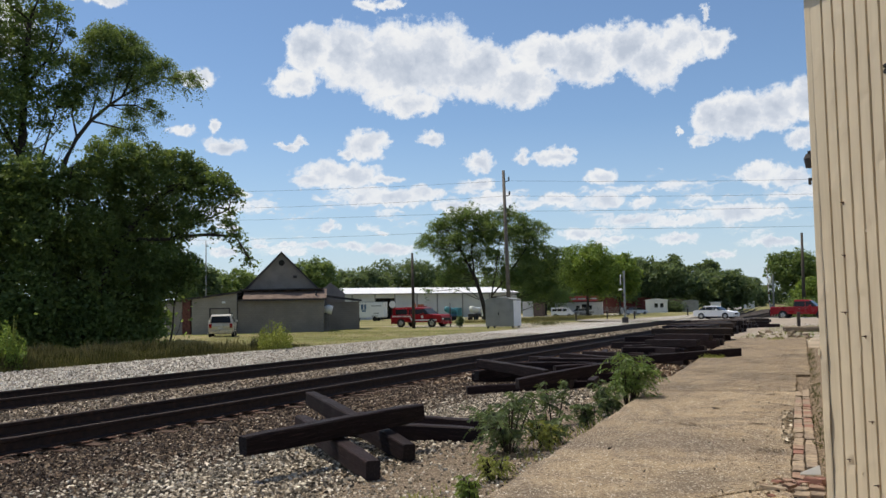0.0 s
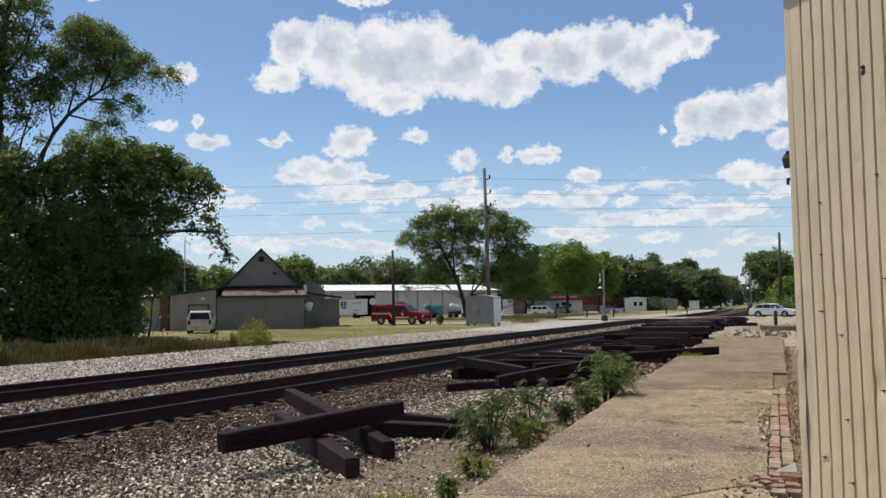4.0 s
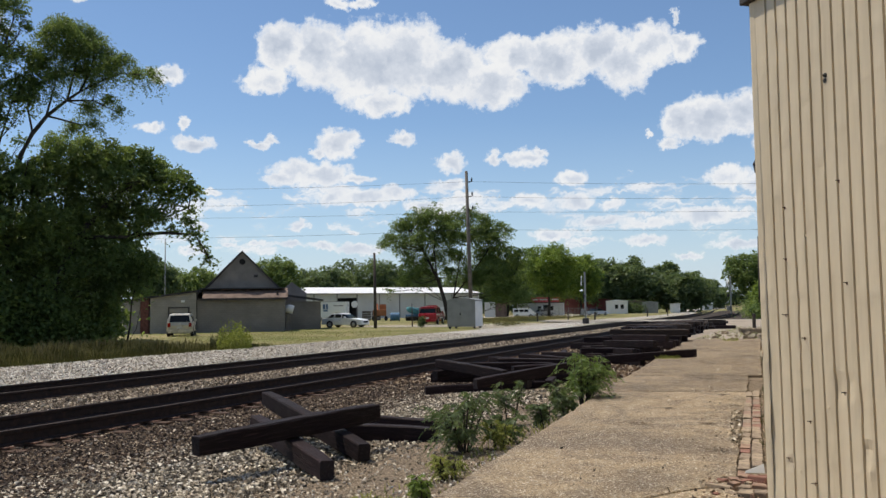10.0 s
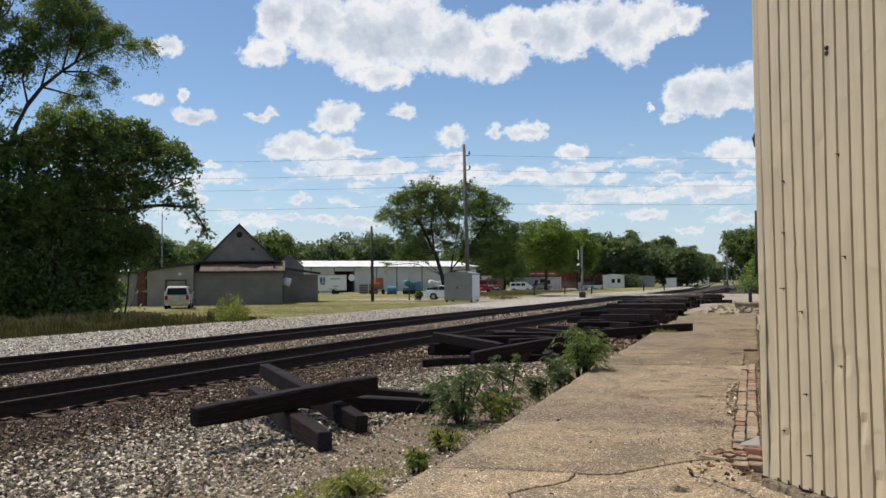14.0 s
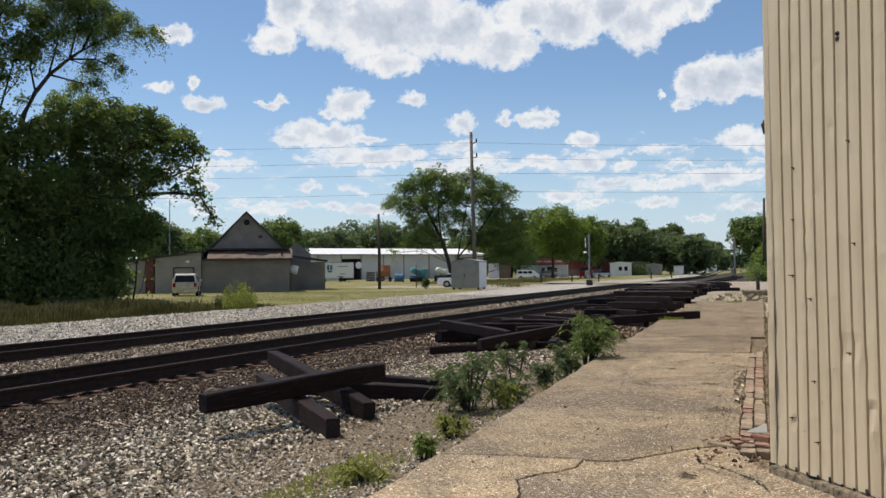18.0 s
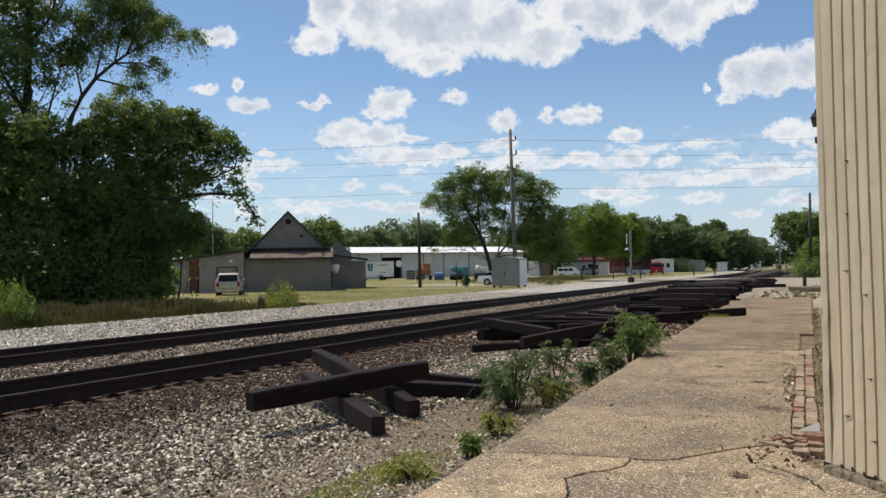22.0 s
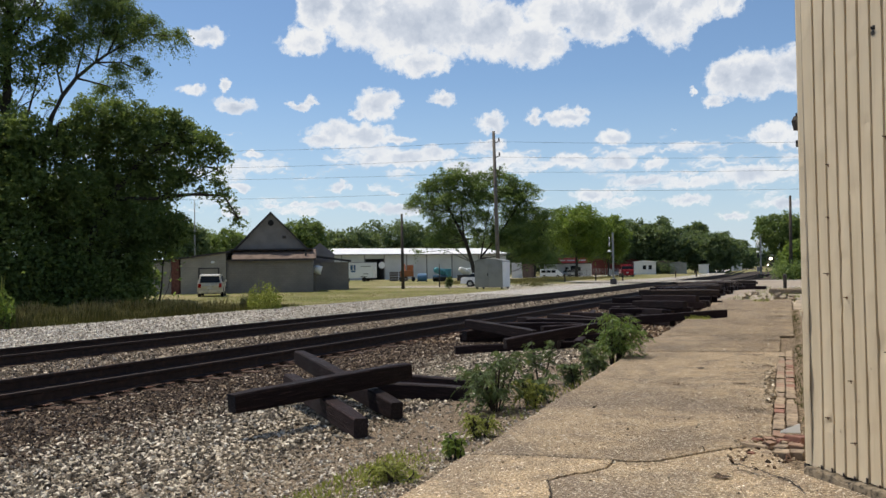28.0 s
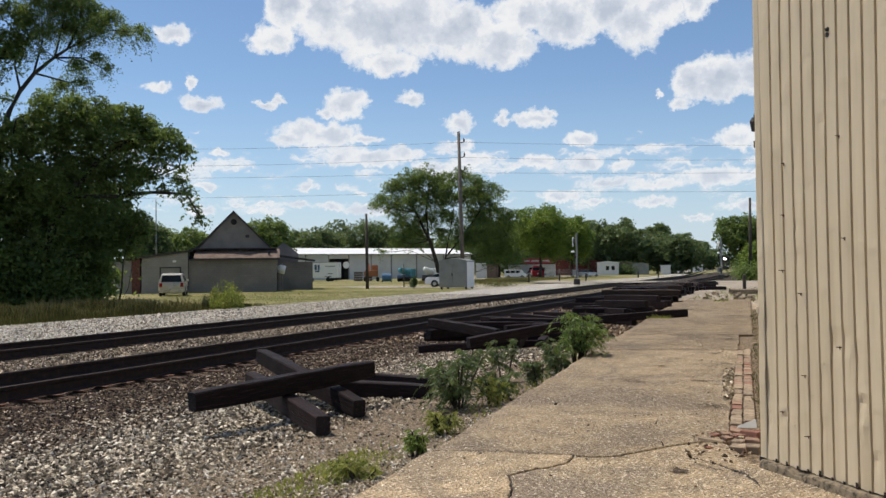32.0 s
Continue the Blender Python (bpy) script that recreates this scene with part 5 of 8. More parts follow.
def car(name, m, label, category, paint_name, L, W, lower, cabin, roofline, wheels, r, solid=False):
    """lower: the body's side outline; cabin: the glass outline; roofline: the roof's outline, all (x, z), front at +x."""
    t = thing(name, m, label, category)
    xs = [p[0] for p in cabin]
    z0, z1 = min(p[1] for p in cabin), max(p[1] for p in cabin)
    half = W / 2 + 0.006 if solid else W / 2 - 0.06
    bm = prism(bmesh.new(), lower, -W / 2, W / 2, 0.07)
    part("body", lean_in(bm, z0, z1, 0.17) if solid else bm, paint_name, t, smooth=False)
    part("windows", lean_in(prism(bmesh.new(), cabin, -half, half, 0.0 if solid else 0.04), z0, z1, 0.17), "glass_dark", t, "tinted car windows")
    if roofline:
        part("roof", lean_in(prism(bmesh.new(), roofline, -half - 0.004, half + 0.004, 0.03), z0, z1, 0.17), paint_name, t)
    # pillars between the side windows
    for fx in ((0.33, 0.62) if category != "pickup truck" else (0.5,)):
        x = min(xs) + (max(xs) - min(xs)) * fx
        bm = prism(bmesh.new(), [(x - 0.018, z0), (x + 0.018, z0), (x + 0.012, z1 - 0.03), (x - 0.024, z1 - 0.03)], -half - 0.006, half + 0.006)
        part("pillar", lean_in(bm, z0, z1, 0.17), paint_name, t)
    for x in wheels:
        for s in (-1, 1):
            wheel(t, x, s * (W / 2 - 0.08), r, 0.2)
            bm = tube(bmesh.new(), [(x, s * (W / 2 - 0.01), r), (x, s * (W / 2 + 0.012), r)], r * 1.16, 20)
            part("wheel_arch", bm, "dark", t)
    for s in (-1, 1):
        part("mirror", boxm(max(xs) - 0.75, max(xs) - 0.55, s * (W / 2 + 0.09) - 0.09, s * (W / 2 + 0.09) + 0.09, z0 + 0.02, z0 + 0.2, 0.04), paint_name, t)
        part("headlight", boxm(L / 2 - 0.22, L / 2 - 0.01, s * W * 0.36 - 0.18, s * W * 0.36 + 0.18, z0 * 0.62, z0 * 0.80, 0.04), "head_light", t)
        part("tail_light", boxm(-L / 2 - 0.01, -L / 2 + 0.18, s * W * 0.41 - 0.11, s * W * 0.41 + 0.11, z0 * 0.66, z0 * 0.95, 0.03), "tail_light", t)
        for k in (0, 1):
            x = min(xs) + (max(xs) - min(xs)) * (0.28 + 0.27 * k)
            part("door_handle", boxm(x - 0.1, x + 0.1, s * (W / 2 + 0.005) - 0.015, s * (W / 2 + 0.005) + 0.015, z0 - 0.16, z0 - 0.12), "chrome", t)
    part("front_bumper", boxm(L / 2 - 0.05, L / 2 + 0.05, -W / 2 + 0.1, W / 2 - 0.1, 0.28, 0.5, 0.04), paint_name, t)
    part("rear_bumper", boxm(-L / 2 - 0.06, -L / 2 + 0.05, -W / 2 + 0.08, W / 2 - 0.08, 0.3, 0.55, 0.04), paint_name, t)
    part("number_plate", boxm(-L / 2 - 0.075, -L / 2 - 0.062, -0.18, 0.18, 0.62 if z0 > 1 else 0.52, 0.78 if z0 > 1 else 0.66), "plate_white", t)
    part("grille", boxm(L / 2 + 0.0, L / 2 + 0.055, -W * 0.25, W * 0.25, z0 * 0.5, z0 * 0.72, 0.01), "dark", t)
    return t


def sedan(m, label):
    L, W = 4.7, 1.82
    lower = [(-2.35, 0.3), (2.3, 0.24), (2.35, 0.62), (2.15, 0.80), (0.95, 0.96), (-1.55, 1.0), (-2.2, 0.98), (-2.36, 0.85)]
    cabin = [(-1.85, 0.96), (1.1, 0.93), (0.35, 1.36), (-0.6, 1.42), (-1.25, 1.34)]
    roof = [(-1.28, 1.33), (-0.6, 1.415), (0.36, 1.355), (0.28, 1.42), (-0.55, 1.475), (-1.2, 1.40)]
    return car("sedan", m @ Matrix.Scale(0.95, 4), label, "car", "car_white", L, W, lower, cabin, roof, (-1.38, 1.42), 0.33)


def small_suv(m, label):
    L, W = 4.4, 1.85
    lower = [(-2.12, 0.38), (2.15, 0.35), (2.2, 0.75), (2.05, 1.0), (1.0, 1.08), (0.4, 1.64), (-0.2, 1.74), (-1.5, 1.74), (-1.88, 1.66), (-2.12, 1.06), (-2.2, 0.85)]
    cabin = [(-1.8, 1.1), (0.78, 1.1), (0.32, 1.56), (-1.64, 1.58)]
    t = car("parked_suv", m, label, "car", "cream", L, W, lower, cabin, None, (-1.3, 1.3), 0.36, True)
    bm = bmesh.new()
    box(bm, -0.012, 0.012, -0.74, 0.74, -0.26, 0.26, 0.0, Matrix.Translation((-2.03, 0, 1.35)) @ Matrix.Rotation(radians(21.5), 4, "Y"))
    for v in bm.verts:
        if v.co.z > 1.35:
            v.co.y *= 0.88
    part("rear_window", bm, "glass_dark", t, "dark rear window")
    for s in (-1, 1):
        part("roof_rail", boxm(-1.5, 0.2, s * 0.72 - 0.02, s * 0.72 + 0.02, 1.77, 1.81), "dark_roof", t)
    return t


def fire_truck(m, label):
    L, W = 5.9, 1.98
    lower = [(-2.95, 0.5), (2.9, 0.42), (2.95, 0.95), (2.8, 1.18), (1.35, 1.25), (-2.9, 1.22), (-2.98, 1.0)]
    cabin = [(-2.82, 1.2), (1.55, 1.2), (0.8, 1.82), (-2.7, 1.84)]
    roof = [(-2.76, 1.72), (0.85, 1.74), (0.72, 1.90), (-0.9, 1.96), (-2.74, 1.92)]
    t = car("fire_truck", m, label, "pickup truck", "red", L, W, lower, cabin, roof, (-1.75, 1.85), 0.40)
    for s in (-1, 1):
        y = s * (W / 2 + 0.006)
        part("stripe", boxm(-2.8, -0.7, y - 0.006, y + 0.006, 1.0, 1.12), "white", t, "white side stripe")
        part("stripe", boxm(-0.45, 2.4, y - 0.006, y + 0.006, 0.62, 0.74), "white", t, "white side stripe")
        bm = bmesh.new()
        box(bm, -0.06, 0.06, y - 0.006, y + 0.006, -0.26, 0.26, 0, Matrix.Translation((-0.58, 0, 0.87)) @ Matrix.Rotation(radians(-32), 4, "Y"))
        part("stripe", bm, "white", t)
        part("cap_pillar", boxm(-1.05, -0.85, s * (W / 2 - 0.09) - 0.02, s * (W / 2 - 0.09) + 0.02, 1.2, 1.85), "red", t)
        part("cap_panel", boxm(-2.78, -2.45, s * (W / 2 - 0.09) - 0.02, s * (W / 2 - 0.09) + 0.02, 1.2, 1.85), "red", t)
        part("emblem", tube(bmesh.new(), [(0.75, y - 0.006 * s, 1.0), (0.75, y + 0.008 * s, 1.0)], 0.14, 12), "white", t)
    part("light_bar", boxm(0.1, 0.35, -0.6, 0.6, 1.95, 2.06, 0.03), "red", t)
    return t


def pickup(m, label):
    L, W = 5.7, 1.95
    lower = [(-2.85, 0.5), (2.8, 0.42), (2.85, 0.95), (2.7, 1.15), (1.3, 1.2), (-2.8, 1.2), (-2.88, 0.95)]
    cabin = [(-0.75, 1.16), (1.5, 1.16), (0.8, 1.76), (-0.6, 1.78)]
    roof = [(-0.66, 1.70), (0.85, 1.68), (0.7, 1.84), (-0.6, 1.87)]
    t = car("pickup_truck", m, label, "pickup truck", "red", L, W, lower, cabin, roof, (-1.7, 1.8), 0.39)
    part("bed_liner", boxm(-2.7, -0.85, -0.8, 0.8, 1.19, 1.207), "dark", t, "dark truck bed")
    return t


def heading(x, y, z, deg):
    return pose(x, y, z, 0, 0, deg)


PARKED = small_suv(heading(-45.3, 53.2, -0.46, 126), "parked pale gold sport utility car behind the house")
SEDAN_A = sedan(heading(-15.0, 96.4, -0.30, -9), "white sedan car driving over the level crossing")
SEDAN_B = sedan(heading(-50, 76, -0.40, -3), "white sedan car on the gravel lane")
FIRE = fire_truck(heading(-39.9, 76.2, -0.40, -4), "red fire service pickup with cap and white stripes")
PICKUP = pickup(heading(-5.9, 91, -0.30, -9), "red pickup truck driving off the level crossing")
VAN = thing("parked_van", heading(-44.6, 134.5, -0.43, 12) @ Matrix.Scale(0.78, 4), "white passenger van parked in the yard", "van")
part("body", prism(bmesh.new(), [(-2.3, 0.4), (2.3, 0.4), (2.35, 0.9), (1.7, 1.15), (1.2, 1.85), (-2.25, 1.9)], -0.9, 0.9, 0.06), "car_white", VAN)
for x0, x1 in ((-2.0, -1.1), (-0.95, -0.05), (0.1, 0.95)):
    part("window", boxm(x0, x1, -0.915, -0.9, 1.15, 1.65), "glass_dark", VAN)
for x in (-1.4, 1.4):
    for s in (-1, 1):
        wheel(VAN, x, s * 0.84, 0.34, 0.2)
for x, y, pm, lab in ((-36.2, 149.5, "car_white", "white car parked by the small shed"), (-46.0, 150.2, "galvanised", "grey car parked before the store")):
    c = thing("parked_car", heading(x, y, -0.43, 60) @ Matrix.Scale(0.9, 4), lab, "car")
    part("body", prism(bmesh.new(), [(-2.2, 0.3), (2.2, 0.3), (2.2, 0.75), (1.0, 0.9), (-2.1, 0.92)], -0.88, 0.88, 0.06), pm, c)
    part("windows", prism(bmesh.new(), [(-1.8, 0.9), (1.0, 0.88), (0.3, 1.35), (-1.1, 1.36)], -0.78, 0.78, 0.05), "glass_dark", c)
    for wx in (-1.35, 1.35):
        for s in (-1, 1):
            wheel(c, wx, s * 0.82, 0.32, 0.2)


# ---- level crossing ----
def crossing_mast(base, turn, label, armed=True):
    t = thing("crossing_signal", Matrix.Translation(base) @ Matrix.Rotation(radians(turn), 4, "Z"), label, "crossing signal", "crossing signals")
    part("mast", tube(bmesh.new(), [(0, 0, 0), (0, 0, 5.2)], 0.10, 10), "galvanised", t)
    part("base_box", boxm(-0.3, 0.3, -0.3, 0.3, 0.0, 0.55, 0.03), "dark_roof", t)
    part("gate_mechanism", boxm(-0.28, 0.32, -0.42, -0.1, 0.9, 1.5, 0.04), "galvanised", t)
    for a in (45, -45):
        bm = bmesh.new()
        box(bm, -0.6, 0.6, -0.36, -0.33 if a > 0 else -0.335, -0.115, 0.115, 0, Matrix.Translation((0, -0.012 if a > 0 else 0, 4.3)) @ Matrix.Rotation(radians(a), 4, "Y"))
        part("crossbuck", bm, "white", t, "white crossbuck board")
    part("light_bar", boxm(-0.7, 0.7, -0.06, 0.0, 2.75, 2.83), "dark_roof", t)
    for x in (-0.62, 0.62):
        lp = part("signal_lamp", tube(bmesh.new(), [(x, -0.1, 2.79), (x, -0.14, 2.79)], 0.28, 18), "black", t, "round black signal lamp")
        part("lens", tube(bmesh.new(), [(x, -0.141, 2.79), (x, -0.16, 2.79)], 0.1, 12), "tail_light", lp)
    part("bell", tube(bmesh.new(), [(0, -0.36, 3.25), (0, -0.36, 3.35), (0, -0.36, 3.45)], [0.19, 0.17, 0.05], 12), "white", t)
    part("bracket", boxm(-0.04, 0.04, -0.36, 0.0, 4.26, 4.34), "galvanised", t)
    if not armed:
        return t, None
    arm = part("gate_arm", boxm(0.0, 5.0, -0.03, 0.03, -0.05, 0.05), "white", t, "red and white striped gate arm")
    arm.matrix_basis = pose(0, -0.5, 1.2, 0, -82)
    for k in range(5):
        part("stripe", boxm(0.5 + k, 0.8 + k, -0.034, 0.034, -0.054, 0.054), "dark_red", arm)
    part("counterweight", boxm(-1.0, -0.35, -0.06, 0.06, -0.2, 0.2, 0.03), "dark_roof", arm)
    return t, arm


MAST_A, ARM_A = crossing_mast((-21.9, 85.6, -0.40), -80, "railway crossing signal with white crossbuck beside the gravel", False)
MAST_B, ARM_B = crossing_mast((-10.6, 114.0, -0.40), 255, "railway crossing signal with white crossbuck past the street")


# ---- train ----
M["lamp_glow"] = glow("headlight_glow", (1.0, 0.86, 0.62), 60.0)


def locomotive():
    t = thing("locomotive", heading(-30, 355, -0.29, -90), "dark diesel locomotive with bright headlights coming along the track", "locomotive")
    part("frame", boxm(-9.5, 9.6, -1.45, 1.45, 0.75, 1.25, 0.05), "dark_roof", t)
    part("hood", boxm(-9.2, 5.2, -0.95, 0.95, 1.3, 4.2, 0.12), "dark_roof", t)
    part("cab", boxm(5.2, 7.6, -1.4, 1.4, 1.3, 4.5, 0.15), "dark_roof", t)
    part("nose", boxm(7.6, 9.3, -0.9, 0.9, 1.3, 3.2, 0.2), "dark_roof", t)
    part("pilot", prism(bmesh.new(), [(9.4, 0.15), (9.95, 0.15), (9.7, 1.2), (9.4, 1.2)], -1.4, 1.4, 0.03), "black", t)
    for y in (-0.75, 0.75):
        part("windscreen", boxm(7.58, 7.64, y - 0.5, y + 0.5, 3.35, 4.05, 0.02), "glass_dark", t)
    for y, z, r in ((-0.14, 3.65, 0.28), (0.14, 3.65, 0.28)):
        part("headlight", tube(bmesh.new(), [(7.66, y, z), (7.8, y, z)], r, 16), "lamp_glow", t)
    for y in (-1.1, 1.1):
        part("ditch_light", tube(bmesh.new(), [(9.72, y, 1.15), (9.85, y, 1.15)], 0.2, 16), "lamp_glow" if y < 0 else "head_light", t)
    for x in (-6.5, 5.5):
        b = part("bogie", boxm(x - 2.2, x + 2.2, -1.2, 1.2, 0.35, 0.85, 0.08), "black", t)
        for k in (-1.6, 0, 1.6):
            part("wheel", tube(bmesh.new(), [(x + k, -0.8, 0.5), (x + k, 0.8, 0.5)], 0.5, 16), "rail", b)
    return t


LOCO = locomotive()


# ---- plants ----
def crown(w, h, seed, n=9, lo=0.28):
    """Masses for a round-headed crown of width w on a tree of height h."""
    rng = random.Random(seed)
    out = []
    for k in range(n):
        a, u = k * 2.4, (k + 0.5) / n
        r = w * 0.36 * math.sqrt(1 - (2 * u - 1) ** 2) + 0.05 * w
        s = w * rng.uniform(0.17, 0.27)
        out.append((r * math.cos(a), r * math.sin(a), h * lo + u * (h * (1 - lo) - s * 0.8), s, s * 0.85))
    return out


def trees():
    R = (0.647, 0.762)
    tree("leaning_locust_tree", (-41.8, 35.5, -0.45), (15.0, 0.19), masses(R, 1, [(1.9, 18.4, 0.8), (2.7, 18.9, 0.7), (3.7, 18.6, 0.65), (1.4, 17.4, 0.6), (2.5, 17.4, 0.85), (3.7, 17.7, 0.7), (4.6, 17.3, 0.65), (3.1, 16.4, 0.7), (4.3, 16.4, 0.65), (5.4, 16.9, 0.5), (6.2, 16.6, 0.45), (7.0, 16.5, 0.4), (7.5, 16.3, 0.2), (2.0, 15.8, 0.5), (3.8, 15.4, 0.45), (4.7, 14.7, 0.45), (5.2, 14.0, 0.35), (3.5, 14.3, 0.45), (2.7, 13.0, 0.5), (3.7, 12.9, 0.35), (1.6, 14.5, 0.3), (1.1, 18.4, 0.35), (1.3, 19.0, 0.25), (0.8, 16.4, 0.55), (1.2, 15.4, 0.5), (0.4, 15.0, 0.5)], 1.0, 1.3),
         56000, 0.10, "leaf_mid", "tall leaning feathery green tree with open airy branches", 1, lump=0.6, shell=0.05, spray=0.8, broad=0.16, per=14, hang=0.75,
         stems=limbs(R, [(-0.9, 0.0), (-0.6, 6.6), (-0.5, 9.5), (-0.1, 11.0), (0.5, 12.3), (1.2, 13.4), (2.3, 14.4), (3.0, 15.0)], [(2.3, 14.4), (2.7, 16.2), (3.0, 17.8)], [(0.5, 12.3), (0.3, 13.8), (0.9, 16.0), (1.2, 18.2)], [(3.0, 15.0), (4.2, 15.8), (5.3, 16.4), (7.3, 16.4)], [(2.3, 14.4), (3.7, 14.6), (5.2, 13.9)], [(1.2, 13.4), (1.6, 15.4), (1.6, 17.3)], [(3.0, 15.0), (3.7, 16.6), (3.8, 18.2)], [(1.2, 13.4), (2.6, 13.1), (3.7, 12.9)]))
    R = (0.604, 0.797)
    tree("tall_tree", (-43.5, 33.0, -0.45), (18.0, 0.34), masses(R, 2, [(0.0, 19.4, 1.25), (1.5, 20.1, 1.0), (2.3, 19.2, 0.6), (2.8, 18.1, 0.5), (1.2, 17.9, 1.1), (0.1, 17.2, 1.3), (2.6, 16.9, 0.6), (1.3, 16.0, 1.2), (-0.2, 15.2, 1.4), (3.0, 15.6, 0.45), (2.4, 14.5, 0.9), (0.5, 13.8, 1.35), (1.8, 12.9, 0.5), (3.3, 14.2, 0.4), (2.9, 11.9, 0.35), (-0.3, 11.5, 1.25), (1.2, 11.6, 0.35), (0.6, 9.6, 0.9), (-1.2, 10.6, 1.2), (-1.4, 18.0, 1.8), (-1.6, 13.5, 2.1), (-0.8, 20.7, 1.6), (1.2, 21.4, 1.1), (-3.6, 16.5, 2.0), (-3.4, 20.0, 2.0), (3.4, 17.4, 0.6), (3.6, 16.4, 0.6), (3.4, 15.2, 0.6), (3.0, 13.4, 0.4)], 1.4),
         62000, 0.155, "leaf_mid", "tall lumpy green tree at the field's edge", 7, lump=0.35, shell=0.3, spray=0.7, broad=0.36,
         stems=limbs(R, [(0.2, 0.0), (0.3, 6.0), (0.5, 11.0), (0.7, 15.0), (0.9, 19.0)], [(0.3, 6.0), (1.5, 10.0), (2.4, 14.0)], [(0.5, 11.0), (-1.0, 14.0), (-1.5, 18.0)], [(0.7, 15.0), (1.8, 16.8), (2.4, 18.8)]))
    R = (0.686, 0.727)
    tree("broad_tree", (-35.1, 33.1, -0.45), (7.6, 0.32), masses(R, 3, [(-0.8, 10.2, 0.75), (0.4, 10.3, 0.7), (1.6, 10.2, 0.7), (2.9, 10.0, 0.75), (4.0, 9.5, 0.65), (5.0, 8.9, 0.55), (5.6, 8.2, 0.4), (5.9, 7.4, 0.3), (5.5, 6.7, 0.3), (4.5, 8.0, 0.55), (3.5, 8.8, 0.9), (2.0, 8.9, 1.2), (0.4, 8.8, 1.25), (-1.2, 9.0, 1.05), (-2.4, 8.4, 1.1), (3.6, 6.9, 0.65), (2.6, 7.0, 1.0), (0.9, 6.8, 1.3), (-1.0, 6.6, 1.35), (6.3, 5.6, 0.3), (6.7, 4.8, 0.2), (5.8, 6.0, 0.28), (4.9, 6.3, 0.28)], 1.3),
         60000, 0.15, "leaf_dark", "broad round-headed dark green tree at the field's edge", 2, lump=0.4, shell=0.35, spray=0.6, broad=0.4,
         stems=limbs(R, [(-1.5, 0.0), (-1.0, 3.1), (0.1, 5.8), (1.5, 7.6)], [(0.1, 5.8), (2.6, 5.9), (3.8, 6.6), (5.6, 7.5)], [(2.6, 5.9), (4.4, 6.2), (5.9, 6.0), (6.7, 4.9)], [(1.5, 7.6), (3.2, 8.8), (5.1, 8.9)], [(0.1, 5.8), (-1.6, 7.5), (-2.4, 8.7)]))
    R = (0.642, 0.766)
    tree("shady_tree", (-37.6, 31.5, -0.45), (6.0, 0.18), masses(R, 4, [(-1.2, 8.7, 1.45), (-1.1, 6.1, 1.6), (1.3, 4.6, 1.55), (-1.6, 3.7, 1.75), (3.6, 4.6, 1.3), (5.4, 5.1, 0.8), (5.9, 4.2, 0.55), (2.6, 2.5, 1.1), (0.8, 2.3, 1.6), (4.6, 3.4, 0.55), (3.3, 1.9, 0.6), (4.6, 4.3, 0.8), (4.1, 3.2, 0.7), (-1.0, 1.3, 1.4), (-2.4, 6.6, 1.6), (6.3, 4.6, 0.35), (2.5, 0.9, 0.9), (4.6, 2.3, 0.6), (4.9, 1.7, 0.5), (4.5, 1.1, 0.5), (4.1, 2.0, 0.65), (3.4, 1.0, 0.7), (-4.5, 8.0, 2.2), (-4.8, 4.0, 2.4)], 1.2),
         92000, 0.18, "leaf_dark", "deep shady tree grown together with its neighbours", 3, lump=0.35, shell=0.3, spray=0.65, broad=0.4,
         stems=limbs(R, [(1.0, 0.0), (0.6, 3.0), (-0.4, 6.0), (-1.0, 8.0)], [(0.6, 3.0), (3.0, 4.0), (5.2, 4.6)], [(0.6, 2.0), (-1.5, 3.6), (-2.4, 6.0)]))
    R = (0.728, 0.686)
    tree("young_tree", (-32.8, 34.8, -0.45), (3.6, 0.06), masses(R, 5, [(-0.2, 4.2, 0.6), (0.4, 4.3, 0.55), (0.8, 3.9, 0.48), (0.5, 3.5, 0.46), (0.0, 3.4, 0.5), (-0.5, 3.4, 0.55), (0.8, 3.2, 0.25), (-0.9, 3.0, 0.55), (1.0, 4.1, 0.28), (0.2, 3.1, 0.25), (1.1, 4.5, 0.31), (0.6, 4.7, 0.5), (-0.9, 4.3, 0.7), (-0.4, 5.0, 0.6)], 0.6),
         12000, 0.12, "leaf_mid", "young green tree with a slim leaning stem beside the dark trees", 12, lump=0.4, shell=0.2, spray=0.5, broad=0.36,
         stems=limbs(R, [(-0.35, 0.0), (-0.25, 1.2), (0.0, 2.4), (0.2, 3.6)], [(-0.4, 0.0), (0.05, 1.0), (0.3, 1.9), (0.5, 3.3)], [(0.0, 2.4), (-0.6, 3.3), (-0.8, 4.2)]))
    tree("thicket_tree", (-44.5, 40.5, -0.45), (5.0, 0.3), crown(9, 8.5, 8, 12, 0.42), 18000, 0.28, "leaf_dark", "dense dark thicket tree behind the others", 4, spray=0.8)
    tree("thicket_tree", (-46.0, 28.0, -0.45), (8.0, 0.3), crown(12, 13, 9, 12), 18000, 0.3, "leaf_dark", "dense dark thicket tree behind the others", 5, spray=0.9)
    R = (0.921, 0.391)
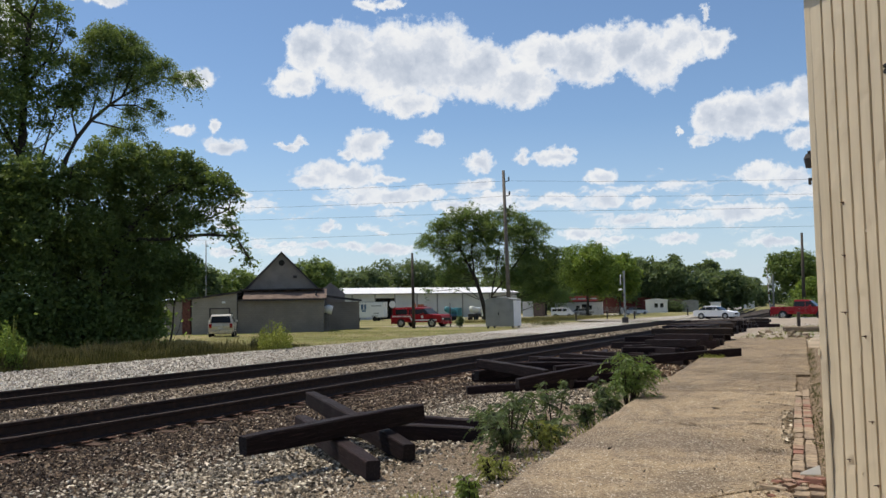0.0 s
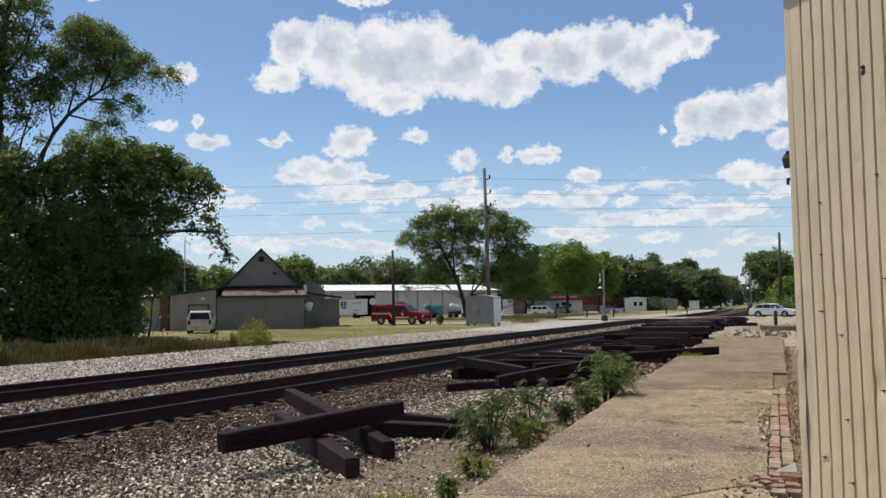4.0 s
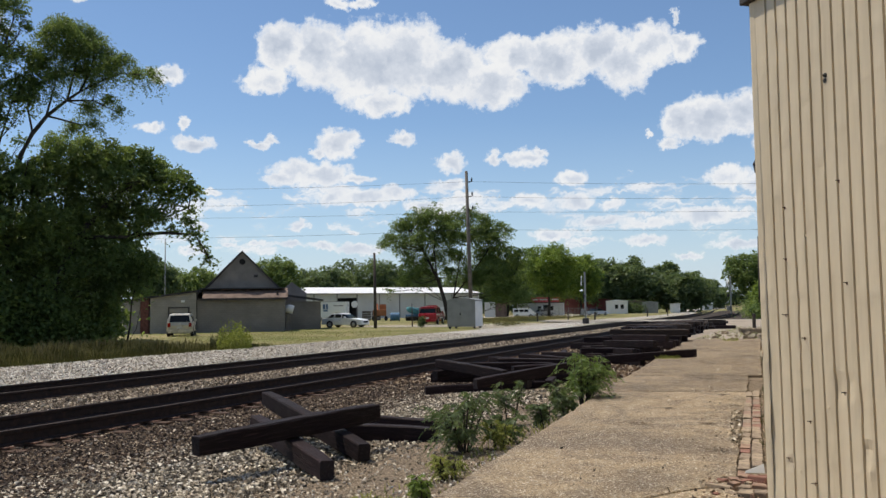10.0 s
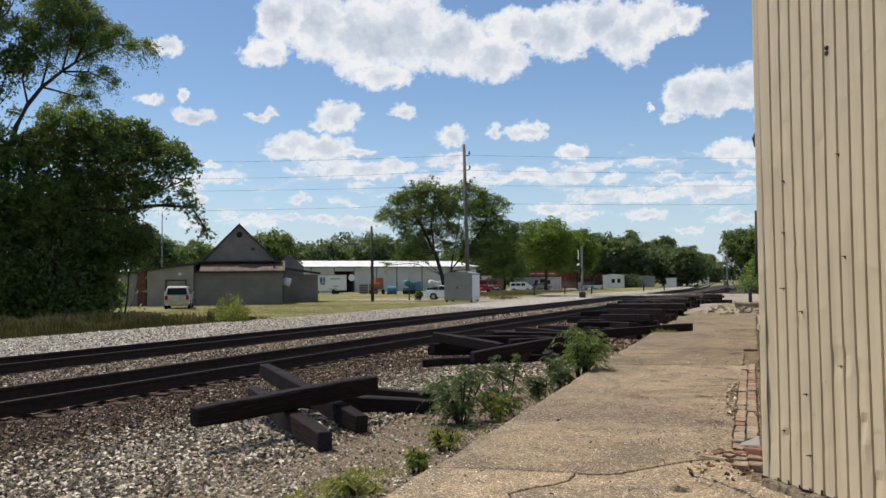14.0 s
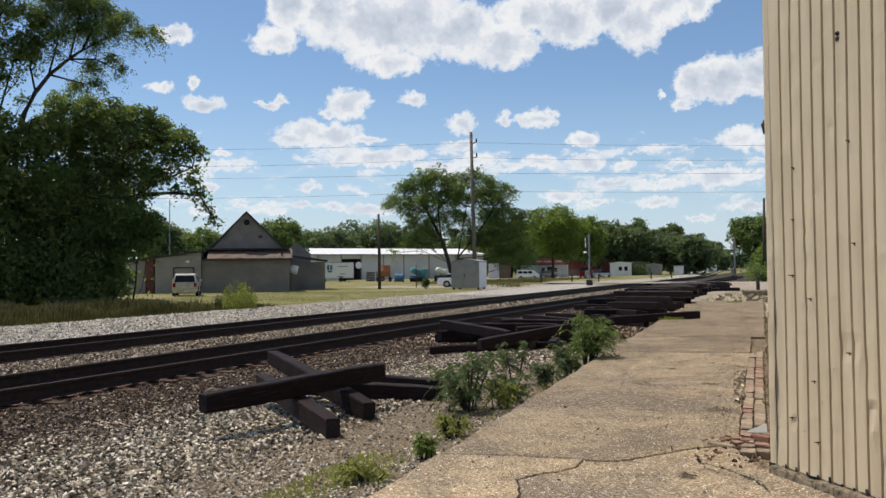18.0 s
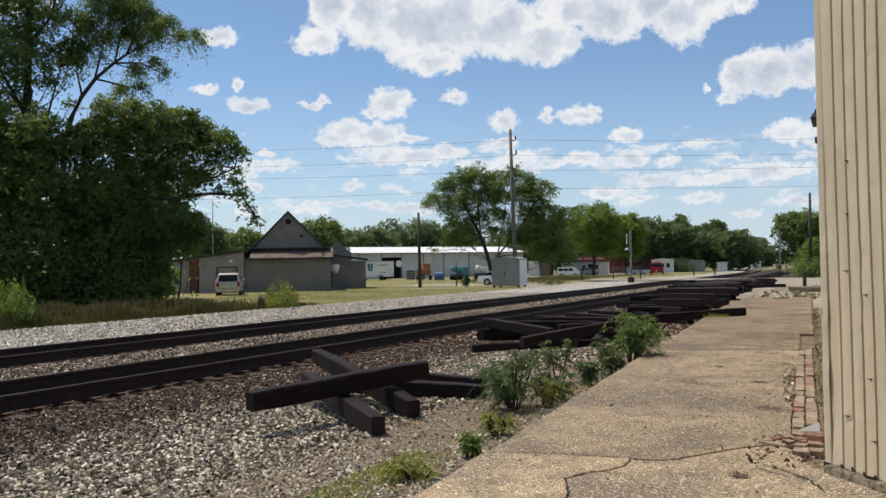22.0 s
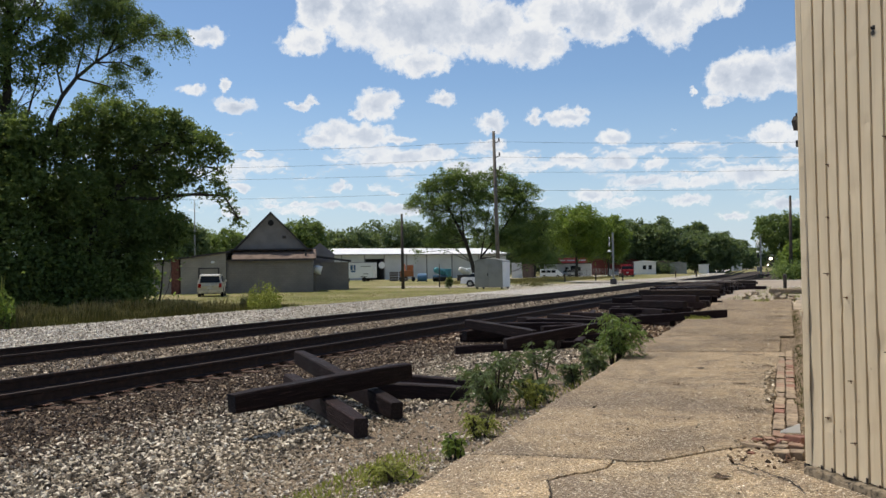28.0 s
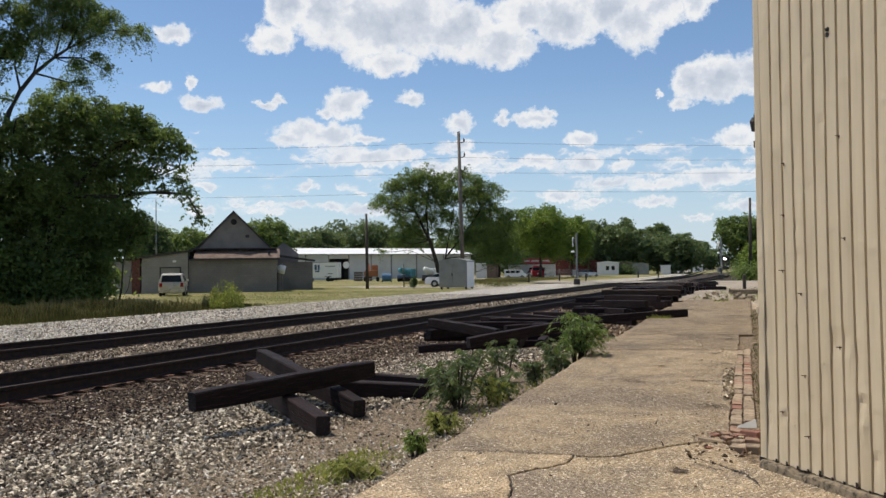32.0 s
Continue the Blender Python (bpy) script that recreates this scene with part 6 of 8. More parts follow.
    tree("yard_tree", (-43.8, 103.2, -0.45), (6.5, 0.31), masses(R, 6, [(-4.6, 13.2, 1.7), (-6.5, 12.5, 1.3), (-2.4, 13.6, 1.5), (-7.8, 10.7, 0.9), (-8.7, 10.0, 0.6), (-6.5, 10.0, 1.4), (-3.9, 10.6, 1.7), (-1.3, 10.9, 1.5), (-5.1, 7.7, 1.4), (-2.5, 8.0, 1.5), (-6.2, 5.5, 0.9), (-0.2, 13.1, 1.5), (2.4, 13.8, 1.3), (4.5, 12.7, 1.1), (6.4, 12.2, 0.9), (7.4, 11.7, 0.6), (3.0, 10.9, 1.5)], 2.5) + masses(R, 8, [(5.6, 10.4, 1.4), (4.1, 8.3, 1.8), (6.3, 8.6, 1.4), (7.7, 6.7, 1.5), (5.1, 6.1, 1.9), (2.9, 5.4, 1.4), (8.0, 4.5, 1.2), (9.0, 3.1, 1.0), (6.2, 3.8, 1.5), (-3.7, 4.8, 0.6), (-8.1, 4.1, 0.4), (8.6, 8.4, 1.0), (0.6, 10.6, 1.1), (0.9, 8.4, 1.0), (-0.4, 8.8, 1.0), (0.2, 12.0, 1.1), (-0.6, 6.6, 0.9), (1.6, 6.6, 1.0), (-5.0, 5.9, 0.9), (-3.2, 6.4, 0.9), (4.2, 11.4, 1.1)], 2.0),
         100000, 0.19, "leaf_mid", "wide spreading green tree with several leaning trunks", 6, lump=0.35, shell=0.2, spray=1.0, broad=0.26, per=20,
         stems=limbs(R, [(-0.6, 0.0), (-1.1, 2.5), (-2.0, 5.5), (-3.8, 9.2), (-5.4, 11.8)], [(-0.4, 0.0), (0.0, 3.2), (0.8, 6.9), (1.5, 10.5), (2.4, 13.8)], [(0.0, 3.2), (2.1, 5.7), (4.5, 9.0), (6.0, 11.2)], [(-2.0, 5.5), (-2.5, 9.1), (-2.0, 12.8)], [(1.2, 5.0), (5.5, 5.3), (8.0, 6.0)]))
    tree("street_tree", (-10.2, 142.5, -0.45), (5.0, 0.25), crown(6.6, 9.9, 35, 14, 0.47), 18000, 0.32, "leaf_mid", "green tree with a clear stem beyond the street", 55, lump=0.3, shell=0.3, spray=1.0, broad=0.42)
    far = "far roadside trees"
    for k, (x, y, w, h, leaf, nm) in enumerate((
            (-40.8, 135.8, 8.2, 12.4, "leaf_light", "bright green leafy tree by the yard"), (-38.6, 147.8, 6.0, 10.6, "leaf_light", "bright green leafy tree by the yard"),
            (-38.9, 184.0, 11.5, 12.0, "leaf_far", "dark green tree behind the sheds"), (-27.8, 190.0, 11.0, 8.8, "leaf_far", "dark green tree behind the sheds"),
            (-32.5, 200.0, 5.0, 11.2, "leaf_far", "dark green tree behind the sheds"), (-5.6, 112.5, 3.6, 4.6, "leaf_light", "bright green tree beyond the street"), (-74.6, 108.1, 6.4, 9.8, "leaf_mid", "round green tree behind the house"),
            (-112.1, 181.7, 12.0, 12.3, "leaf_far", "dark green tree behind the warehouse"), (-106.3, 194.7, 17.0, 14.8, "leaf_far", "dark green tree behind the warehouse"),
            (-96.0, 200.0, 12.0, 13.0, "leaf_far", "dark green tree behind the warehouse"), (-93.1, 112.1, 8.0, 9.0, "leaf_mid", "round green tree behind the house"), (-66.8, 74.2, 3.6, 7.4, "leaf_far", "dark green tree behind the house"),
            (-88.0, 222.0, 18.0, 13.0, "leaf_far", "dark green tree behind the warehouse"), (-74.0, 210.0, 20.0, 13.0, "leaf_far", "dark green tree behind the warehouse"),
            (-59.4, 196.8, 17.0, 13.0, "leaf_far", "dark green tree behind the sheds"), (-53.0, 210.1, 12.0, 13.0, "leaf_far", "dark green tree behind the sheds"),
            (-44.9, 181.0, 9.0, 11.4, "leaf_far", "dark green tree behind the sheds"), (-35.5, 318.0, 8.0, 7.0, "leaf_far", "dark green tree far along the tracks"),
            (-42.0, 350.0, 12.0, 11.0, "leaf_far", "hazy tree far along the tracks"), (-4.0, 160.0, 9.0, 8.0, "leaf_mid", "green tree beyond the street"),
            (-53.0, 150.0, 9.0, 11.5, "leaf_mid", "green tree in the yard"))):
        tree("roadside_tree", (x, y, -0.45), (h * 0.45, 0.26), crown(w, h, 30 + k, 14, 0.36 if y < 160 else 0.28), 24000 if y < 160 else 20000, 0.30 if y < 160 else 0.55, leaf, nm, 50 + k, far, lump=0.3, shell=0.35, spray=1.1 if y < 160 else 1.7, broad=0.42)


trees()


def hedge(name, x0, y0, x1, y1, h, n, size, leaf, label, seed):
    rng = np.random.default_rng(seed)
    s = rng.random(n)
    c = np.stack([x0 + (x1 - x0) * s + rng.normal(size=n) * 0.8, y0 + (y1 - y0) * s + rng.normal(size=n) * 0.8, -0.4 + rng.random(n) ** 0.7 * h * (0.65 + 0.35 * np.sin(s * 37) * np.sin(s * 91 + 1))], 1)
    v, f = leaves(rng, c, size)
    return tagged(from_arrays(name, v, f, leaf), label, "bushes", kind="stuff")


hedge("scrub", -8.4, 122, -2, 124, 3.0, 6000, 0.3, "leaf_mid", "low green scrub along the street's far side", 70)
hedge("scrub", -7.5, 104, -3.2, 106, 2.4, 3500, 0.24, "leaf_mid", "low bright green scrub by the dark pole", 71)
hedge("scrub", -10.6, 140.5, -4.0, 140.5, 3.2, 5000, 0.26, "leaf_mid", "low green scrub beneath the street tree", 69)
hedge("undergrowth", -43, 28, -37.8, 38.0, 3.2, 12000, 0.26, "leaf_dark", "dark undergrowth beneath the trees", 72)
hedge("undergrowth", -38.4, 26.8, -34.9, 33.0, 4.0, 20000, 0.2, "leaf_dark", "dark ivy and undergrowth round the tree trunks", 79)
hedge("undergrowth", -54, 40, -46, 44, 2.8, 9000, 0.28, "leaf_dark", "dark undergrowth beneath the trees", 73)
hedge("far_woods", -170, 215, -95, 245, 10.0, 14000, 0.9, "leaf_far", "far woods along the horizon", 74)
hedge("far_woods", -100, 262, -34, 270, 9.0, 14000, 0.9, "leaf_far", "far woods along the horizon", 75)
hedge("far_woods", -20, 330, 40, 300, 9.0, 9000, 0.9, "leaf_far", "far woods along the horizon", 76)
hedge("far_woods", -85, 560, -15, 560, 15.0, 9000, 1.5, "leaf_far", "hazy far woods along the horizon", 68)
hedge("ivy", -36.7, 175.3, -33.6, 175.6, 2.9, 1800, 0.3, "leaf_far", "dark ivy over the low shed", 77)
hedge("yard_weeds", -26.6, 75.5, -29.5, 84, 0.4, 500, 0.14, "meadow", "low olive weeds beside the equipment shed", 78)


def blades(name, area, n, h, width, leaf, label, seed, lean=0.35, z=-0.42):
    """Upright grass blades strewn over a slanted strip: x0, x1 at its near end, and y0, y1."""
    rng = np.random.default_rng(seed)
    x0, x1, y0, y1 = area
    p = np.stack([rng.uniform(x0, x1, n), rng.uniform(y0, y1, n), np.full(n, z)], 1)
    lump = np.sin(p[:, 0] * 1.9 + 2 * np.sin(p[:, 1] * 0.7)) + np.sin(p[:, 1] * 1.3)
    hh = h * rng.uniform(0.5, 1.2, n) * (1 + 0.25 * lump)
    a = rng.uniform(0, 6.283, n)
    d = np.stack([np.cos(a), np.sin(a), np.zeros(n)], 1)
    tip = p + d * (hh * lean * rng.random(n))[:, None]
    tip[:, 2] += hh
    s = np.stack([-np.sin(a), np.cos(a), np.zeros(n)], 1) * width
    mid = (p + tip) / 2 - d * (hh * 0.06)[:, None]
    mid[:, 2] += hh * 0.08
    v = np.stack([p - s, p + s, mid + s * 0.7, tip, mid - s * 0.7], 1).reshape(-1, 3)
    f = np.arange(n * 5).reshape(n, 5)
    return tagged(from_arrays(name, v, f, leaf), label, "grass", kind="stuff")


blades("tall_grass", (-33, -26.6, 12, 33), 20000, 0.38, 0.012, "meadow", "tall dry grass at the foot of the trees", 80)
blades("tall_grass", (-33, -26.8, 12, 34), 9000, 0.50, 0.010, "straw", "tall dry seeding grass at the foot of the trees", 81)
blades("tall_grass", (-29, -26.2, 10, 38), 9000, 0.2, 0.011, "meadow", "low rank grass beside the gravel shoulder", 87)
blades("mown_grass", (-42, -26.2, 33, 64), 9000, 0.05, 0.012, "straw", "short dry mown grass", 82)
blades("mown_grass", (-60, -26.2, 33, 76), 16000, 0.05, 0.012, "weed", "short green mown grass", 83)
blades("verge_grass", (-45, -33.2, 92, 132), 7000, 0.28, 0.03, "straw", "dry grass strip beside the gravel yard", 84)


def bush(name, at, h, r, n_stems, leaf, label, seed, leaflet=0.045, pairs=8):
    """A young sumac: upright stems carrying arching fronds of paired leaflets."""
    rng = np.random.default_rng(seed)
    t = thing(name, pose(*at), label, "bush")
    bm = bmesh.new()
    V, F = [], []
    for k in range(n_stems):
        a = rng.uniform(0, 6.283)
        top = np.array([math.cos(a) * r * rng.uniform(0.2, 0.75), math.sin(a) * r * rng.uniform(0.2, 0.75), h * rng.uniform(0.5, 0.86)])
        base = np.array([math.cos(a) * 0.05, math.sin(a) * 0.05, -0.02])
        mid = (base + top) / 2 + np.array([0, 0, 0.06 * h])
        tube(bm, [base, mid, top], [0.013, 0.010, 0.006], 5, False)
        for q in range(8):
            s = 0.25 + 0.75 * rng.random() ** 0.8
            o = base + (top - base) * s + np.array([0, 0, 0.1 * h * s * (1 - s)])
            b = rng.uniform(0, 6.283)
            ln = rng.uniform(0.55, 1.0) * r * 0.75
            out = np.array([math.cos(b), math.sin(b), 0])
            side = np.array([-math.sin(b), math.cos(b), 0])
            up = rng.uniform(-0.2, 1.3)
            pts = [o + out * ln * u + np.array([0, 0, ln * (up * u - 0.85 * u * u)]) for u in np.linspace(0, 1, pairs + 2)]
            tube(bm, [pts[0], pts[len(pts) // 2], pts[-1]], [0.004, 0.003, 0.002], 3, False)
            for u in range(1, len(pts)):
                size = leaflet * (1.25 - 0.5 * u / len(pts)) * rng.uniform(0.8, 1.3)
                for sg in (-1, 1):
                    d = side * sg * 0.75 + out * 0.5 + np.array([0, 0, -0.6 + rng.normal() * 0.35])
                    d = d / np.linalg.norm(d) * size * 2.5
                    w = np.cross(d, rng.normal(size=3) + np.array([0, 0, 0.5]))
                    w = w / (np.linalg.norm(w) + 1e-9) * size * 0.30
                    i = len(V)
                    V += [pts[u], pts[u] + d * 0.45 + w, pts[u] + d, pts[u] + d * 0.45 - w]
                    F.append((i, i + 1, i + 2, i + 3))
    part("stem", bm, "bark", t)
    from_arrays("foliage", np.array(V), np.array(F), leaf, t)
    return t


bush("sumac_bush", (-4.0, 9.85, -0.25), 0.86, 0.50, 10, "shrub", "green sumac bush growing between ballast and platform", 90, 0.034, 10)
bush("sumac_bush", (-3.76, 10.6, -0.25), 0.46, 0.30, 4, "shrub", "green sumac bush growing between ballast and platform", 91, 0.034, 10)
bush("sumac_bush", (-4.3, 12.4, -0.24), 0.74, 0.28, 4, "shrub", "thin green sumac bush beside the second tie pile", 99, 0.028, 9)
bush("sumac_bush", (-3.66, 10.15, -0.24), 0.46, 0.24, 4, "weed", "small yellow-green sumac beside the platform", 92, 0.026, 9)
bush("sumac_bush", (-3.64, 14.2, -0.2), 1.16, 0.56, 14, "shrub_light", "tall bright green sumac bush at the platform's edge", 93, 0.036, 9)
bush("sumac_bush", (-3.75, 13.5, -0.24), 0.62, 0.30, 6, "shrub", "low green sumac shoots at the platform's edge", 94, 0.036)
bush("sumac_bush", (-3.70, 12.2, -0.24), 0.46, 0.22, 5, "shrub", "low green sumac shoots at the platform's edge", 95, 0.030)
bush("weed_clump", (-3.48, 8.1, -0.22), 0.32, 0.22, 7, "weed", "small green weed clump at the platform's foot", 96, 0.016, 11)
bush("weed_clump", (-3.27, 7.05, -0.2), 0.24, 0.11, 6, "leaf_light", "bright green weed sprout at the platform's foot", 97, 0.02)
bush("weed_clump", (-3.35, 6.15, -0.22), 0.17, 0.26, 4, "weed", "olive weed clump at the platform's foot", 98, 0.022)
bush("lawn_sapling", (-34.0, 72.6, -0.42), 1.3, 0.28, 8, "shrub", "thin sapling in the mown grass", 103, 0.11, 5)
def clump(at, r, h, n, leaf, label, seed):
    """A rounded clump of upright leafy stalks."""
    rng = np.random.default_rng(seed)
    t = thing("weed_bush", pose(*at), label, "bush")
    rr, a = r * np.sqrt(rng.random(n)), rng.uniform(0, 6.283, n)
    up = rng.random(n) ** 0.8
    lump = 0.75 + 0.25 * np.sin(a * 3 + rr * 5)
    c = np.stack([rr * np.cos(a), rr * np.sin(a), up * h * lump * (1 - 0.45 * (rr / r) ** 2)], 1)
    v, f = leaves(rng, c, 0.085, -1.6)
    from_arrays("foliage", v, f, leaf, t)
    bm = bmesh.new()
    for k in range(24):
        q = c[k]
        tube(bm, [(q[0] * 0.7, q[1] * 0.7, 0), (q[0], q[1], h * rng.uniform(0.6, 1.05))], [0.012, 0.004], 4, False)
    part("stalk", bm, "weed", t)
    return t


clump((-26.2, 34.6, -0.42), 0.85, 1.5, 2600, "weed", "yellow-green weedy bush in the mown grass", 130)
clump((-28.6, 36.5, -0.44), 0.5, 0.9, 900, "straw", "dry brown weed stalks in the mown grass", 132)
clump((-27.3, 20.5, -0.44), 0.8, 1.9, 4000, "leaf_light", "bright green bush at the shade's edge", 101)
clump((-28.8, 19.6, -0.44), 1.1, 1.5, 4500, "leaf_light", "bright green bush at the shade's edge", 102)
blades("verge_weeds", (-3.95, -3.05, 5.4, 7.2), 1300, 0.042, 0.007, "weed", "yellow-green weeds in the grit beside the platform", 85, 1.2, -0.24)
blades("platform_weeds", (-3.9, -2.7, 7, 26), 900, 0.10, 0.006, "weed", "sparse weeds along the platform's foot", 86, 0.8, -0.23)


# ---- clouds ----
CLOUDS_HIGH = [(35.7, 14.7, 1.8, 1.0), (34.8, 16.7, 1.7, 1.7), (32.3, 16.4, 2.6, 2.3), (29.3, 15.9, 3.2, 3.0), (28.2, 13.4, 2.3, 1.0), (26.3, 16.2, 3.0, 2.7), (23.3, 15.4, 2.8, 2.1), (20.6, 14.6, 2.6, 1.8), (19.1, 16.4, 2.6, 1.3), (16.1, 16.0, 3.0, 1.9), (13.9, 16.4, 2.4, 1.6), (11.9, 15.5, 2.0, 2.1), (10.3, 16.3, 2.0, 1.6), (8.2, 16.2, 1.2, 0.9), (30.8, 19.7, 1.1, 0.4), (29.3, 19.7, 1.0, 0.3), (8.6, 18.0, 0.3, 0.5), (48.0, 19.0, 1.9, 0.4)]
CLOUDS_RIGHT = [(8.5, 11.6, 1.5, 1.3), (6.7, 11.6, 2.0, 1.6), (4.5, 11.9, 2.0, 1.5), (2.7, 12.1, 1.9, 1.5), (3.4, 9.9, 1.1, 0.7), (9.4, 10.2, 0.8, 0.5), (5.8, 7.9, 1.7, 0.9), (4.2, 7.6, 1.3, 0.6), (3.3, 6.5, 1.0, 0.3), (10.6, 10.9, 0.2, 0.3), (42.0, 14.6, 1.3, 0.7)]
CLOUDS_SMALL = [(40.3, 10.6, 1.4, 0.6), (42.8, 11.4, 1.0, 0.4), (40.8, 11.8, 0.4, 0.5), (36.1, 10.7, 0.9, 0.3), (36.8, 10.9, 0.5, 0.3), (35.5, 11.0, 0.5, 0.4), (31.1, 10.7, 1.6, 1.1), (32.3, 10.2, 0.7, 0.4), (32.8, 8.8, 3.2, 1.0), (34.8, 8.4, 1.6, 0.6), (30.0, 8.4, 1.5, 0.3), (26.7, 11.1, 0.9, 0.6), (23.4, 9.5, 1.1, 0.7), (20.7, 9.6, 0.7, 0.6), (18.6, 9.6, 1.4, 0.7), (17.7, 10.0, 0.5, 0.4), (15.5, 8.3, 1.1, 0.7), (23.4, 8.1, 1.2, 0.5)]
CLOUDS_LOW = [(29.4, 7.2, 3.0, 0.7), (31.3, 7.3, 1.1, 0.5), (27.4, 7.5, 1.5, 0.7), (25.3, 6.6, 1.9, 0.5), (22.7, 7.1, 1.7, 0.6), (18.4, 6.9, 1.3, 0.6), (15.3, 6.7, 1.6, 0.7), (13.0, 6.4, 1.1, 0.5), (7.2, 5.6, 2.6, 0.7), (5.2, 5.6, 1.3, 0.5), (13.9, 5.4, 2.2, 0.4), (10.7, 5.2, 2.5, 0.4), (33.6, 5.4, 0.8, 0.4), (30.1, 5.0, 0.6, 0.2), (39.0, 7.5, 0.7, 0.3)]
CLOUDS_FAR = [(29.5, 3.9, 1.9, 0.4), (32.1, 4.2, 1.1, 0.3), (34.3, 4.3, 1.1, 0.3), (36.3, 4.3, 0.8, 0.3), (16.8, 4.6, 1.5, 0.5), (14.8, 4.2, 1.5, 0.3), (11.1, 4.2, 1.6, 0.4), (5.3, 3.6, 2.0, 0.4), (8.4, 3.1, 1.0, 0.3), (38.1, 4.3, 0.6, 0.3), (40.1, 5.4, 1.1, 0.3), (40.4, 3.8, 1.2, 0.3)]
CLOUDS_ASIDE = [(-4.0, 15.0, 4.0, 2.0), (56.0, 17.0, 5.0, 2.4)]


def cloud_field(n, uv, offset):
    """How deep a direction lies inside the nearest cloud."""
    sh = n.t.nodes.new("ShaderNodeVectorMath")
    sh.operation = "ADD"
    n.put(uv, sh.inputs[0])
    sh.inputs[1].default_value = offset
    best = None
    for az, el, ra, re in CLOUDS_HIGH + CLOUDS_RIGHT + CLOUDS_SMALL + CLOUDS_LOW + CLOUDS_FAR + CLOUDS_ASIDE:
        a = n.t.nodes.new("ShaderNodeVectorMath")
        a.operation = "MULTIPLY_ADD"
        n.put(sh.outputs[0], a.inputs[0])
        a.inputs[1].default_value, a.inputs[2].default_value = (1 / ra, 1 / re, 0), (-az / ra, -el / re, 0)
        ln = n.t.nodes.new("ShaderNodeVectorMath")
        ln.operation = "LENGTH"
        n.put(a.outputs[0], ln.inputs[0])
        k = 0.55 + 0.45 * min(1.0, re / 1.4)
        d = n.sum(n.sum(1.0, ln.outputs["Value"], "SUBTRACT"), k, "MULTIPLY")
        best = d if best is None else n.sum(best, d, "MAXIMUM")
    return best


def m_cloud():
    n = Nodes("sunlit_cumulus")
    uv = n.t.nodes.new("ShaderNodeUVMap").outputs[0]

    def vec(op, a, b, c=None):
        v = n.t.nodes.new("ShaderNodeVectorMath")
        v.operation = op
        for k, q in enumerate((a, b, c)):
            n.put(q, v.inputs[k])
        return v.outputs[0]

    def cnoise(scale, detail, rough):
        w = n.t.nodes.new("ShaderNodeTexNoise")
        n.put(uv, w.inputs["Vector"])
        w.inputs["Scale"].default_value, w.inputs["Detail"].default_value, w.inputs["Roughness"].default_value = scale, detail, rough
        return w.outputs["Color"]

    # billows: a broad swirl and a finer one bend the outlines
    p = vec("MULTIPLY_ADD", cnoise(0.55, 2, 0.5), (1.3, 0.9, 0), vec("ADD", uv, (-0.65, -0.45, 0)))
    p = vec("MULTIPLY_ADD", cnoise(1.7, 3, 0.6), (0.9, 0.7, 0), vec("ADD", p, (-0.45, -0.35, 0)))
    uvw = vec("MULTIPLY_ADD", cnoise(4.0, 4, 0.55), (0.30, 0.26, 0), vec("ADD", p, (-0.15, -0.13, 0)))
    fbm = n.sum(n.sum(n.noise(0.9, 3, 0.55, uv), 0.55, "MULTIPLY"), n.sum(n.noise(2.4, 6, 0.6, uv), 0.45, "MULTIPLY"))
    sep = n.t.nodes.new("ShaderNodeSeparateXYZ")
    n.put(uv, sep.inputs[0])
    band = n.ramp(n.sum(sep.outputs[1], 0.05, "MULTIPLY"), (0.02, 0.0), (0.2, 0.85), (0.38, 1.0), (0.52, 0.0))
    streak = n.noise(0.42, 7, 0.62, n.stretch(0.55, 2.0, 1.0, uvw))
    low = n.sum(n.sum(n.sum(streak, -0.47), 2.3, "MULTIPLY"), n.sum(band, 1.0, "SUBTRACT"))
    lump = n.sum(n.sum(fbm, -0.46), 1.15, "MULTIPLY")
    d = n.sum(n.sum(cloud_field(n, uvw, (0, 0, 0)), lump), low, "MAXIMUM")
    thick = n.ramp(n.sum(sep.outputs[1], 0.05, "MULTIPLY"), (0.2, 0.94), (0.62, 1.0))
    alpha = n.sum(n.ramp(d, (-0.03, 0.0), (0.06, 0.25), (0.17, 0.74), (0.34, 1.0)), thick, "MULTIPLY")
    haze = n.ramp(n.sum(sep.outputs[1], 0.05, "MULTIPLY"), (0.0, 0.75), (0.12, 0.52), (0.32, 0.2), (0.6, 0.0))
    tone = n.sum(n.sum(n.noise(0.42, 2, 0.5, uvw), 0.72, "MULTIPLY"), n.sum(n.noise(1.3, 4, 0.55, uvw), 0.28, "MULTIPLY"))
    shade = n.sum(n.sum(d, 0.85, "MULTIPLY"), n.sum(n.sum(tone, -0.55), 1.7, "MULTIPLY"))
    col = n.ramp(shade, (0.06, (0.965, 0.975, 0.985)), (0.26, (0.90, 0.92, 0.955)), (0.46, (0.735, 0.785, 0.87)), (0.85, (0.56, 0.625, 0.735)))
    em = n.t.nodes.new("ShaderNodeEmission")
    n.put(n.mix(alpha, (0.60, 0.735, 0.93), col), em.inputs[0])
    em.inputs[1].default_value = CLOUD_GLOW
    tr = n.t.nodes.new("ShaderNodeBsdfTransparent")
    mx = n.t.nodes.new("ShaderNodeMixShader")
    n.put(n.sum(alpha, haze, "MAXIMUM"), mx.inputs[0])
    n.t.links.new(tr.outputs[0], mx.inputs[1])
    n.t.links.new(em.outputs[0], mx.inputs[2])
    n.t.links.new(mx.outputs[0], n.t.nodes["Material Output"].inputs[0])
    return n.mat


